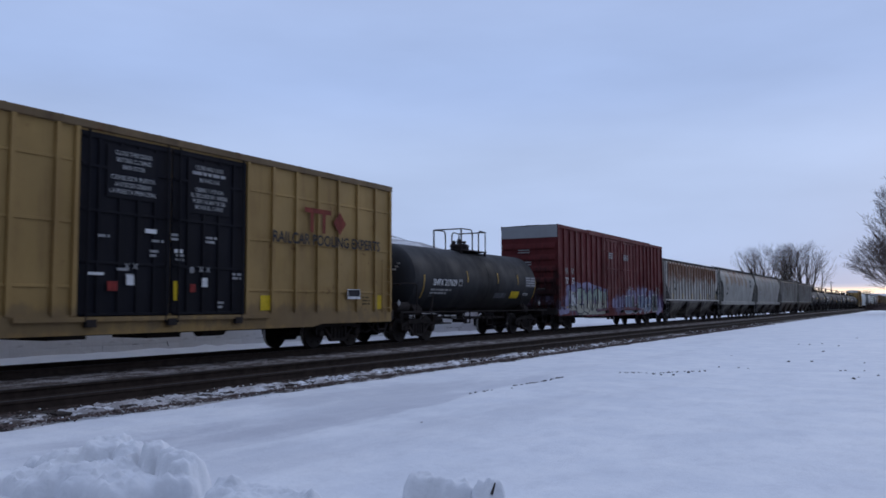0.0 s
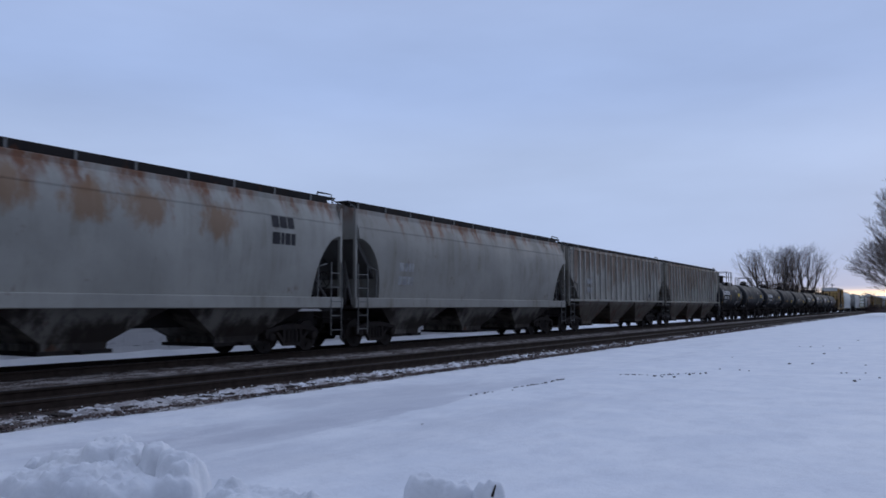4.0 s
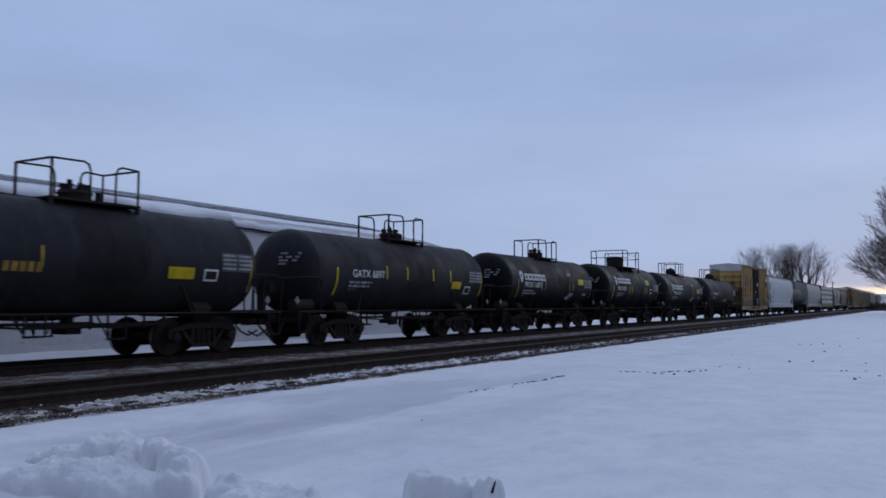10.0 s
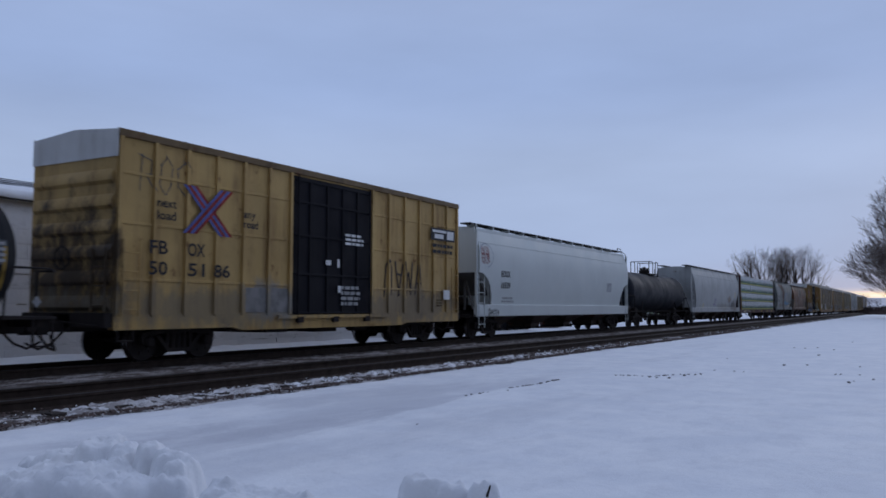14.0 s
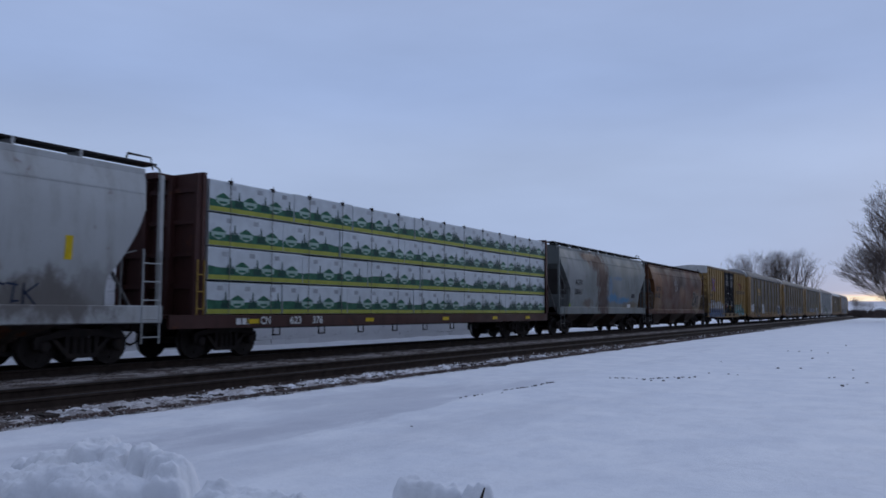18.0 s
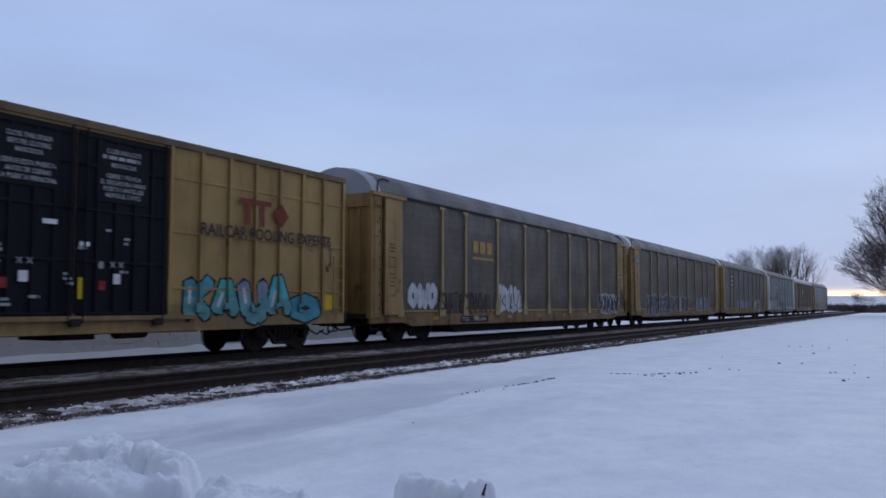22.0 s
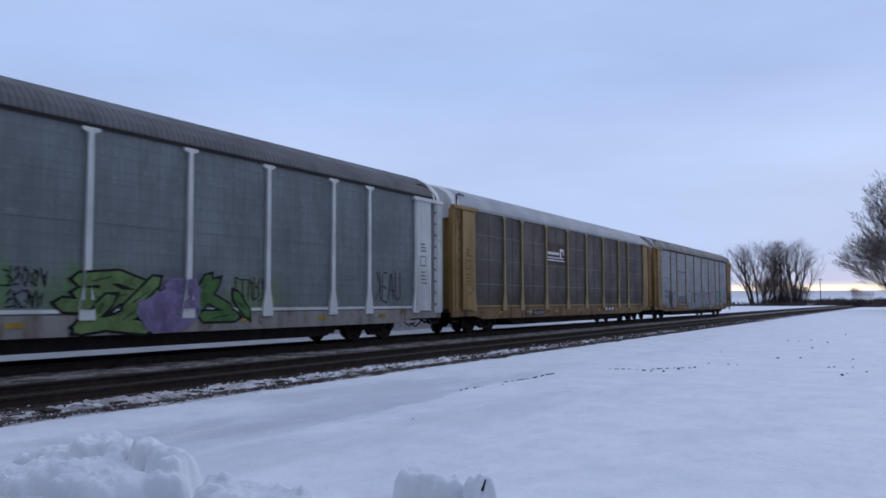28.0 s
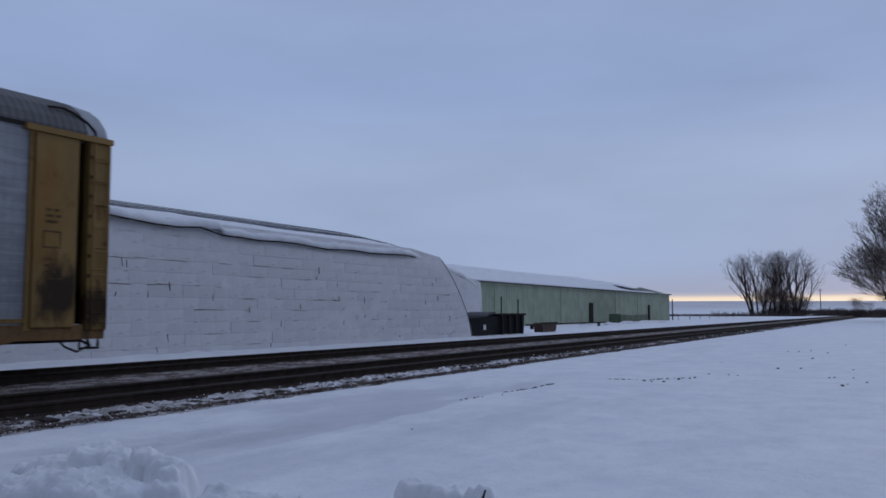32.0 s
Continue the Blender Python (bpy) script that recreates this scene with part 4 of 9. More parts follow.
def mural(parent, y0, y1, z0, z1, grounds, ink, surf, seed, posts=(), strokes=16, rag=0.3, wide=0.075):
    """A dense spray-painted patch: ragged uprights of a few paints run together, crossed by dark jagged strokes."""
    rnd = random.Random(seed)
    span, high = y1 - y0, z1 - z0
    n = max(6, int(span / 0.24))
    for k, paint_ in enumerate(grounds):
        cols = []
        for i in range(n):
            if k and rnd.random() < 0.45:
                continue
            y = y0 + span * (i + rnd.uniform(0.2, 0.8)) / n
            lo = z0 + (rnd.uniform(0, 0.12) if not k else rnd.uniform(0, 0.4) if k == 1 else rnd.uniform(0.35, 0.6)) * high
            hi = z1 - (rnd.uniform(0, rag) if k != 1 else rnd.uniform(0.35, 0.6)) * high
            cols.append(limb((y, lo), (y + rnd.uniform(-0.12, 0.12), max(lo + 0.1, hi)), span / n * rnd.uniform(0.9, 1.6), rnd.choice((0, 0, 0.5))))
        tagged(sprayed(parent, "spray_ground", cols, paint_, surf, 0.0065 + 0.012 * k, posts, 0.0002), kind="stuff")
    up = 0.0065 + 0.012 * len(grounds)
    marks = []
    for i in range(strokes):
        y, z = y0 + span * (i + 0.5) / strokes + rnd.uniform(-0.1, 0.1), z0 + high * rnd.uniform(0.15, 0.6)
        p = (y, z)
        for _ in range(rnd.randint(1, 3)):
            q = (min(y1, max(y0, p[0] + rnd.uniform(-0.32, 0.32))), min(z1 - 0.1, max(z0 + 0.1, p[1] + rnd.choice((-1, 1)) * rnd.uniform(0.15, 0.5) * high)))
            marks.append(limb(p, q, wide * rnd.uniform(0.6, 1.5), 0.8))
            p = q
    tagged(sprayed(parent, "spray_stroke", marks, ink, surf, up, posts, 0.0002), kind="stuff")


def scrawl(parent, y0, y1, z0, z1, ink, surf, count, seed, wide=0.035, posts=()):
    """A tag of thin quick lines that spell nothing."""
    rnd = random.Random(seed)
    step = (y1 - y0) / count
    for i in range(count):
        k, fy, fz = rnd.randrange(len(SIGNS)), rnd.random() < 0.5, rnd.random() < 0.5
        sign = [[(1 - y if fy else y, 1 - z if fz else z) for y, z in ln] for ln in SIGNS[k]]
        segs = [((y0 + step * (i + 0.1 + 0.85 * p[0]), z0 + (z1 - z0) * p[1]), (y0 + step * (i + 0.1 + 0.85 * q[0]), z0 + (z1 - z0) * q[1])) for ln in sign for p, q in zip(ln, ln[1:])]
        segs = [((a + rnd.uniform(-0.05, 0.05), b + rnd.uniform(-0.05, 0.05)), (c + rnd.uniform(-0.05, 0.05), d + rnd.uniform(-0.05, 0.05))) for (a, b), (c, d) in segs]
        sprayed(parent, "spray_scrawl", [limb(p, q, wide, 0) for p, q in segs], ink, surf, 0.010, posts)


# ---- ground, tracks and far distance ----
def lines(*spans):
    out = []
    for a, b, step in spans:
        n = max(1, round((b - a) / step))
        out += [a + (b - a) * i / n for i in range(n)]
    return out + [spans[-1][1]]


def ground_height(x, y):
    z = -0.42
    if x > -9.6:
        near = max(0.0, 1 - max(0, y - 8) / 50)
        z += 0.05 * noise.noise((x * 0.25, y * 0.14, 1.0)) + near * 0.022 * noise.noise((x * 1.3, y * 0.9, 2.0)) + near * 0.009 * noise.noise((x * 4.0, y * 4.0, 5.0))
        z -= 0.05 * max(0.0, 1 - abs(x + 7.6) / 1.6) * max(0.0, 1 - y / 60)
        side = x + 6.6 + 0.25 * noise.noise((y * 0.5, 0.0, 4.0))
        z += 0.045 * max(0.0, min(1.0, side / 0.2 + 0.5)) * max(0.0, 1 - abs(y - 14) / 11) * max(0.0, 1 - max(0.0, side) / 3.5)
        z += 0.10 * max(0.0, min(1.0, (x + 4) / 8)) * min(1.0, max(0.0, (y - 20) / 60))
    if x < -17.8:
        z += 0.10 * min(1.0, (-17.8 - x) / 0.6) + 0.07 * noise.noise((x * 0.4, y * 0.3, 3.0))
    r = math.hypot(x, y)
    if r > 700:
        k = min(1.0, (r - 700) / 2300)
        z += 37 * k * k * (1 + 0.16 * noise.noise((x * 0.0009, y * 0.0009, 7.0)))
    return z


def build_ground():
    xs = lines((-3600, -800, 200), (-800, -120, 60), (-120, -30, 6), (-30, -10.6, 0.8), (-10.6, 1.6, 0.13), (1.6, 12, 0.8), (12, 120, 9), (120, 800, 80), (800, 3600, 280))
    ys = lines((-400, -20, 40), (-20, 2, 2), (2, 16, 0.14), (16, 40, 0.4), (40, 130, 3), (130, 700, 30), (700, 4000, 150))
    s = Shape()
    n = len(ys)
    s.v = [(x, y, ground_height(x, y)) for x in xs for y in ys]
    s.f = [(i * n + j, (i + 1) * n + j, (i + 1) * n + j + 1, i * n + j + 1) for i in range(len(xs) - 1) for j in range(n - 1)]
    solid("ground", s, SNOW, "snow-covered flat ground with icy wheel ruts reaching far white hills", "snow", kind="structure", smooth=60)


def ballast_material():
    m, n, l, p = nodes_of("ballast_gravel")
    co = n.new("ShaderNodeTexCoord").outputs["Object"]
    v = n.new("ShaderNodeTexVoronoi")
    v.inputs["Scale"].default_value = 16.0
    l.new(co, v.inputs["Vector"])
    c = blend(n, l, remap(n, l, v.outputs["Color"], 0.2, 0.9), (0.048, 0.038, 0.034), (0.100, 0.080, 0.069))
    s = n.new("ShaderNodeSeparateXYZ")
    l.new(co, s.inputs[0])
    x = s.outputs["X"]
    # trodden snow lies between the tracks and on the outer shoulder
    mid = times(n, l, remap(n, l, x, -15.7, -15.35), remap(n, l, x, -14.0, -14.7))
    edge = remap(n, l, x, -10.5, -10.15)
    crumbs = remap(n, l, noise_at(n, l, co, 3.2, 9.0, 0.80, (1.0, 0.34, 1.0)), 0.47, 0.55)
    both = n.new("ShaderNodeMath")
    both.operation = 'MAXIMUM'
    l.new(times(n, l, mid, 0.75), both.inputs[0])
    l.new(edge, both.inputs[1])
    white = times(n, l, both.outputs[0], crumbs)
    c = blend(n, l, white, c, (0.50, 0.475, 0.465))
    c = blend(n, l, times(n, l, mid, 0.35), c, (0.21, 0.175, 0.155))
    l.new(c, p.inputs["Base Color"])
    p.inputs["Roughness"].default_value = 0.9
    p.inputs["Specular IOR Level"].default_value = 0.08
    bump(n, l, p, v.outputs["Distance"], 0.8, 0.04)
    return m


def build_tracks():
    bed = ballast_material()
    # cross-section of the two beds: (x, z)
    prof = [(-19.0, -0.62), (-18.3, -0.46), (-17.9, -0.36), (-17.6, -0.33), (-15.5, -0.33), (-14.9, -0.34), (-14.2, -0.37), (-13.4, -0.37), (-12.8, -0.34),
            (-12.3, -0.33), (-10.65, -0.33), (-10.35, -0.34), (-10.1, -0.37), (-9.85, -0.41), (-9.6, -0.47), (-9.3, -0.56)]
    ys = lines((-60, 2, 3), (2, 45, 0.16), (45, 150, 1.5), (150, 900, 50))
    s = Shape()
    fine = []
    for (xa, za), (xb, zb) in zip(prof, prof[1:]):
        k = max(1, round((xb - xa) / 0.22))
        fine += [(xa + (xb - xa) * i / k, za + (zb - za) * i / k) for i in range(k)]
    fine.append(prof[-1])
    n = len(ys)
    for x, z in fine:
        for y in ys:
            k = 0.035 if y < 60 else 0.01
            edge = 0.05 * noise.noise((x, y * 0.6, 9.0)) if x > -10.4 else 0.0
            s.v.append((x, y, z + k * noise.noise((x * 5, y * 5, 4.0)) + edge))
    s.f = [(i * n + j, (i + 1) * n + j, (i + 1) * n + j + 1, i * n + j + 1) for i in range(len(fine) - 1) for j in range(n - 1)]
    solid("ballast", s, bed, "dark wet gravel ballast with trodden snow along two tracks", "ballast", kind="structure", smooth=0)
    # clumps of gravel and crusted snow along the near shoulder
    rnd = random.Random(4)
    for name, mat, count, lab in (("loose_gravel", STONE, 8000, "loose dark gravel stones along the snow edge"), ("snow_crumbs", CLOD, 300, "crusted snow lumps on the ballast shoulder")):
        s = Shape()
        for _ in range(count):
            y = 4 + 62 * rnd.random() ** 1.6
            if name == "loose_gravel":
                x = rnd.gauss(-9.90, 0.075) + 0.07 * noise.noise((y * 0.8, 2.0, 0.0))
                if rnd.random() < 0.22:
                    x = rnd.uniform(-10.6, -9.9)
                r = min(0.040, rnd.uniform(0.012, 0.032) * (0.62 + 0.018 * y))
                z = -0.385 + (0.04 * max(0.0, noise.noise((y * 1.6, 0.0, 3.0))) + 0.02) * rnd.random() * math.exp(-((x + 9.9) / 0.1) ** 2) + 0.08 * max(0.0, min(1.0, (-10.0 - x) / 0.4))
            else:
                x, r = rnd.gauss(-10.1, 0.25), rnd.uniform(0.010, 0.026) * (0.55 + 0.018 * y)
                z = -0.41 + 0.12 * max(0, min(1, (-9.7 - x) / 0.6))
            rot = rnd.uniform(0, 3.1)
            pts = []
            for kx, ky, kz in ((1, 0, 0), (0, 1, 0), (-1, 0, 0), (0, -1, 0), (0, 0, 0.7), (0, 0, -0.7)):
                q = rnd.uniform(0.7, 1.3) * r
                pts.append((x + q * (kx * math.cos(rot) - ky * math.sin(rot)), y + q * 1.4 * (kx * math.sin(rot) + ky * math.cos(rot)), z + q * kz))
            s.add(pts, [(0, 1, 4), (1, 2, 4), (2, 3, 4), (3, 0, 4), (1, 0, 5), (2, 1, 5), (3, 2, 5), (0, 3, 5)])
        solid(name, s, mat, lab, "gravel" if mat is STONE else "snow", kind="stuff", smooth=0)
    # old crusted snow banked against the outer rail, thinning out with distance
    s = Shape()
    xs, ys = lines((-10.66, -9.86, 0.045)), lines((3, 30, 0.05), (30, 70, 0.25))
    n = len(ys)
    for x in xs:
        for y in ys:
            d = (x + 10.28) / 0.36
            z = -0.335 + 0.055 * (1 - d * d) - 0.075 * max(0.0, d)
            z += 0.04 * noise.noise((x * 1.6, y * 0.8, 6.0)) + 0.045 * noise.noise((x * 4, y * 3, 2.0)) + 0.045 * noise.noise((x * 9, y * 8, 7.0)) + 0.03 * noise.noise((x * 21, y * 19, 3.0)) - 0.040 - 0.0012 * max(0.0, y - 11)
            s.v.append((x, y, z))
    s.f = [(i * n + j, (i + 1) * n + j, (i + 1) * n + j + 1, i * n + j + 1) for i in range(len(xs) - 1) for j in range(n - 1)]
    solid("shoulder_snow", s, CRUST, "ragged strip of crusted snow over the tie ends", "snow", kind="stuff", smooth=60)
    rail = [(-0.075, 0), (0.075, 0), (0.075, 0.012), (0.012, 0.035), (0.010, 0.125), (0.036, 0.140), (0.036, 0.172), (-0.036, 0.172), (-0.036, 0.140), (-0.010, 0.125), (-0.012, 0.035), (-0.075, 0.012)]
    tie_mesh = Shape().box(-1.3, 1.3, -0.115, 0.115, -0.14, 0.0, 0.015).mesh("tie")
    tie_mesh.materials.append(TIE)
    for name, cx, top in (("main_track", TRACK, RAIL), ("siding_track", SIDING, RAIL)):
        t = thing(name, "steel rails on dark wooden ties in wet ballast", "railway track", (cx, 0, top), kind="structure")
        for side in (-0.753, 0.753):
            s = Shape()
            s.along_y([(side + x, z - 0.178) for x, z in rail], -60, 900)
            r = part("rail", s, RAILSTEEL, t, smooth=0)
            part("railhead", Shape().box(side - 0.030, side + 0.030, -60, 900, -0.010, 0.0, 0.004), RAILTOP, r, "worn bright running surface", smooth=0)
        for i in range(150):
            part("tie", tie_mesh, TIE, t, at=(random.Random(i).uniform(-0.03, 0.03), 2 + i * 0.52, -0.178))
        s = Shape()
        for i in range(320):
            s.box(-1.3, 1.3, 80.4 + i * 0.52, 80.63 + i * 0.52, -0.3, -0.18)
        tagged(part("far_ties", s, TIE, t, smooth=0), kind="stuff")


def build_snow_piles():
    rnd = random.Random(11)

    def lump(s, x, y, z, rx, ry, rz, seed, n=18):
        rings = []
        for k in range(1, n // 2):
            a = math.pi * k / (n // 2)
            ring = []
            for i in range(n):
                b = 2 * math.pi * i / n
                d = Vector((math.sin(a) * math.cos(b), math.sin(a) * math.sin(b), math.cos(a)))
                q = 1 + 0.28 * noise.noise(d * 1.5 + Vector((seed, 0, 0))) + 0.16 * noise.noise(d * 4.0 + Vector((0, seed, 0))) + 0.07 * noise.noise(d * 9.0 + Vector((0, 0, seed)))
                ring.append((x + d.x * rx * q, y + d.y * ry * q, z + d.z * rz * q))
            rings.append(ring)
        s.loft(rings)

    def pile(lumps, label, group=""):
        """One bank: the sum of rounded lumps over the ground, broken up by noise."""
        x0, x1 = min(p[0] - p[3] for p in lumps) - 0.1, max(p[0] + p[3] for p in lumps) + 0.1
        y0, y1 = min(p[1] - p[4] for p in lumps) - 0.1, max(p[1] + p[4] for p in lumps) + 0.1
        step = 0.022
        nx, ny = int((x1 - x0) / step) + 1, int((y1 - y0) / step) + 1
        s = Shape()
        for i in range(nx):
            for j in range(ny):
                x, y = x0 + i * step, y0 + j * step
                w = 0.10 * noise.noise((x * 3.1, y * 3.1, 1.0)) + 0.035 * noise.noise((x * 9, y * 9, 2.0))
                v = 0.10 * noise.noise((x * 3.1, y * 3.1, 8.0)) + 0.035 * noise.noise((x * 9, y * 9, 9.0))
                best = -0.1
                for px, py, top, rx, ry in lumps:
                    d = ((x + w - px) / rx) ** 2 + ((y + v - py) / ry) ** 2
                    if d < 1:
                        best = max(best, (top + 0.44) * (1 - d ** 2.6))
                far, seeds = noise.voronoi((x * 3.4 + w * 2, y * 3.4 + v * 2, 0.5))
                chunk = noise.noise(seeds[0] * 7.3) * min(1.0, (far[1] - far[0]) * 5)
                far, seeds = noise.voronoi((x * 9.5 + w * 4, y * 9.5 + v * 4, 0.2))
                chunk += 0.85 * noise.noise(seeds[0] * 5.1) * min(1.0, (far[1] - far[0]) * 4)
                n2 = 0.8 * noise.noise((x * 6, y * 6, 3.0)) + 1.5 * chunk
                z = -0.46 + best + (0.040 * n2 + 0.050 * abs(noise.noise((x * 14, y * 14, 4.0))) + 0.016 * noise.noise((x * 33, y * 33, 6.0))) * min(1, max(0, best) * 8)
                s.v.append((x, y, z))
        s.f = [(i * ny + j, (i + 1) * ny + j, (i + 1) * ny + j + 1, i * ny + j + 1) for i in range(nx - 1) for j in range(ny - 1)]
        solid("snow_bank", s, CLOD, label, "snow bank", group, kind="structure", smooth=75)

    pile([(-7.20, 4.95, -0.29, 0.22, 0.22), (-6.82, 4.92, -0.19, 0.26, 0.26), (-6.30, 4.92, -0.05, 0.25, 0.28), (-6.52, 4.8, -0.18, 0.22, 0.30), (-5.98, 4.88, -0.10, 0.17, 0.24), (-5.66, 4.92, -0.06, 0.16, 0.20),
          (-5.40, 4.86, -0.06, 0.18, 0.22), (-5.22, 4.80, -0.11, 0.16, 0.24), (-5.12, 4.62, -0.22, 0.15, 0.26), (-6.40, 4.45, -0.24, 0.45, 0.40), (-5.85, 4.50, -0.20, 0.34, 0.40), (-5.45, 4.40, -0.22, 0.36, 0.40), (-6.9, 4.40, -0.32, 0.3, 0.3)],
         "bank of ploughed lumpy snow with dirty crumbs beside the icy ruts", "ploughed snow")
    pile([(-4.60, 4.75, -0.25, 0.26, 0.24), (-4.30, 4.85, -0.27, 0.28, 0.24), (-4.05, 4.85, -0.29, 0.22, 0.2), (-4.4, 4.6, -0.28, 0.3, 0.2)], "low lumps of ploughed snow", "ploughed snow")
    pile([(-3.42, 5.62, -0.20, 0.20, 0.18), (-3.24, 5.70, -0.25, 0.17, 0.16)], "snow clod split in two halves", "ploughed snow")
    pile([(-2.95, 5.72, -0.21, 0.20, 0.18)], "round snow clod with a dark twig in it", "ploughed snow")
    tw = solid("twig", Shape().tube((-2.83, 5.60, -0.31), (-2.81, 5.62, -0.225), 0.012, 0.006, 5), RUNNING, "short dark twig stuck in a snow clod", "twig")
    # dark clods of soil kicked onto the snow
    clods = [(-3.07, 23.7, 0.062), (-2.71, 29.0, 0.06), (-2.54, 24.0, 0.045), (-1.62, 21.0, 0.035), (-1.52, 21.1, 0.035), (-1.22, 18.9, 0.05), (-1.2, 18.75, 0.04), (-1.15, 19.3, 0.025), (-0.8, 19.8, 0.04), (-1.13, 21.1, 0.03), (-1.29, 24.2, 0.035),
             (-2.46, 41.2, 0.05), (-2.58, 33.1, 0.05), (-3.28, 34.7, 0.045), (-3.64, 34.0, 0.045), (-4.06, 34.3, 0.045), (-4.92, 25.7, 0.03), (-4.3, 20.9, 0.035), (-3.82, 20.8, 0.035), (-3.59, 20.7, 0.025)]
    clods += [(-6.68, 12.45, 0.028), (-6.66, 12.6, 0.030), (-6.52, 12.65, 0.034), (-6.56, 12.85, 0.024), (-6.5, 12.9, 0.020), (-6.35, 13.4, 0.025), (-5.6, 9.1, 0.018), (-4.47, 18.55, 0.05), (-4.6, 17.75, 0.045), (-5.02, 17.75, 0.045), (-4.85, 17.7, 0.035)]
    # a close row along the edge of the lane, and a looser drift beyond it
    clods += [(-6.62 + 0.008 * i + rnd.gauss(0, 0.03), 14.15 + 0.078 * i + rnd.gauss(0, 0.03), rnd.uniform(0.024, 0.048)) for i in range(24)]
    clods += [(-5.75 + 0.062 * i + rnd.gauss(0, 0.03), 17.5 + 0.045 * i + rnd.gauss(0, 0.05), rnd.uniform(0.018, 0.032)) for i in range(15)]
    clods += [(-4.95 + 0.055 * i + rnd.gauss(0, 0.03), 18.2 + 0.09 * i + rnd.gauss(0, 0.06), rnd.uniform(0.024, 0.042)) for i in range(14)]
    for x, y, r in clods:
        s = Shape()
        lump(s, 0, 0, 0, r * 0.75, r * 1.1, r * 0.45, rnd.uniform(0, 50), 8)
        solid("soil_clod", s, TIE, "small dark soil clod on the snow", "clod", "clods on the snow", at=(x, y, ground_height(x, y) + r * 0.1))


def build_storage():
    """The long white storage beyond the track and the green shed behind it."""
    m, n, l, p = nodes_of("white_cover")
    co = n.new("ShaderNodeTexCoord").outputs["Object"]
    c = blend(n, l, remap(n, l, noise_at(n, l, co, 0.7, 6.0, 0.6), 0.3, 0.7), (0.66, 0.66, 0.675), (0.76, 0.76, 0.775))
    c = blend(n, l, times(n, l, remap(n, l, noise_at(n, l, co, 1.6, 6.0, 0.66, (1, 0.5, 2.6)), 0.56, 0.70), 0.75), c, (0.47, 0.46, 0.47))
    info = n.new("ShaderNodeObjectInfo").outputs["Random"]
    c = blend(n, l, times(n, l, info, 0.35), c, (0.56, 0.555, 0.565))
    l.new(c, p.inputs["Base Color"])
    p.inputs["Roughness"].default_value = 0.6
    bump(n, l, p, noise_at(n, l, co, 1.6, 6.0, 0.65), 0.35, 0.08)
    t = thing("covered_storage", "long white block-faced storage wall with a snowy rounded top", "storage building", (0, 0, 0))
    wall = [(-20.35, -0.45), (-20.42, 0.8), (-20.55, 2.0), (-20.72, 3.1), (-20.9, 3.92), (-20.97, 4.2)]

    def end_y(z):
        return 39.2 - 0.30 * max(0, z) - 0.075 * max(0, z) ** 2.1 - (4.0 if z > 4 else 0.0)

    s = Shape()
    ys = [-40 + i * 1.2 for i in range(60)]
    rings = []
    for y in ys + [31, 32.5, 34]:
        if rings and y <= rings[-1][0][1]:
            continue
        rings.append([(x - 0.05 * noise.noise((0.5 * y, z, 2.0)), y, z) for x, z in wall])
    rings.append([(x, end_y(z), z) for x, z in wall])
    rings.append([(x - 5.5, end_y(z) + 4.6, z * 0.96) for x, z in wall])
    rings.append([(x - 13.0, end_y(z) + 3.0, z * 0.9) for x, z in wall])
    s.loft(rings, close=False)
    part("wall", s, m, t, smooth=50)
    # courses of long blocks with thin recessed joints
    rnd = random.Random(3)
    block = Shape().along_y([(-0.03, 0.001), (0.007, 0.003), (0.011, 0.05), (0.011, 0.35), (0.008, 0.397), (-0.03, 0.399)], 0.001, 1.399).mesh("block", 0)
    block.materials.append(m)

    def wall_x(z):
        for (xa, za), (xb, zb) in zip(wall, wall[1:]):
            if z <= zb:
                return xa + (xb - xa) * (z - za) / (zb - za)
        return wall[-1][0]

    for row in range(10):
        z = -0.42 + row * 0.40
        x = wall_x(z)
        tilt = math.atan2(wall_x(z + 0.4) - x, 0.4)
        for i in range(24):
            y = 8.6 + i * 1.4 + (0.7 if row % 2 else 0) + rnd.uniform(-0.004, 0.004)
            if y + 1.4 > end_y(z + 0.40):
                continue
            blk = part("block", block, m, t, at=(x + rnd.uniform(-0.004, 0.008), y, z + rnd.uniform(-0.002, 0.002)))
            blk.rotation_euler = (rnd.uniform(-0.004, 0.004), tilt + rnd.uniform(-0.006, 0.006), rnd.uniform(-0.003, 0.003))
    # rope seam under the snow and the snow itself
    s = Shape()
    pts = []
    for i in range(75):
        y = -38 + i
        if y > 34.5:
            break
        dip = 0.16 * noise.noise((y * 0.35, 0, 1)) + 0.05 * noise.noise((y * 1.7, 0, 3)) + (0.18 if y < 21 else -0.05)
        pts.append((-20.72, y, 3.80 + dip))
    for i in range(0, len(pts) - 4, 4):
        part("cover_edge", Shape().pipe(pts[i:i + 5], 0.028, 5), RUNNING, t, "dark hem of the cover under the snow")
    s = Shape()
    rings = []
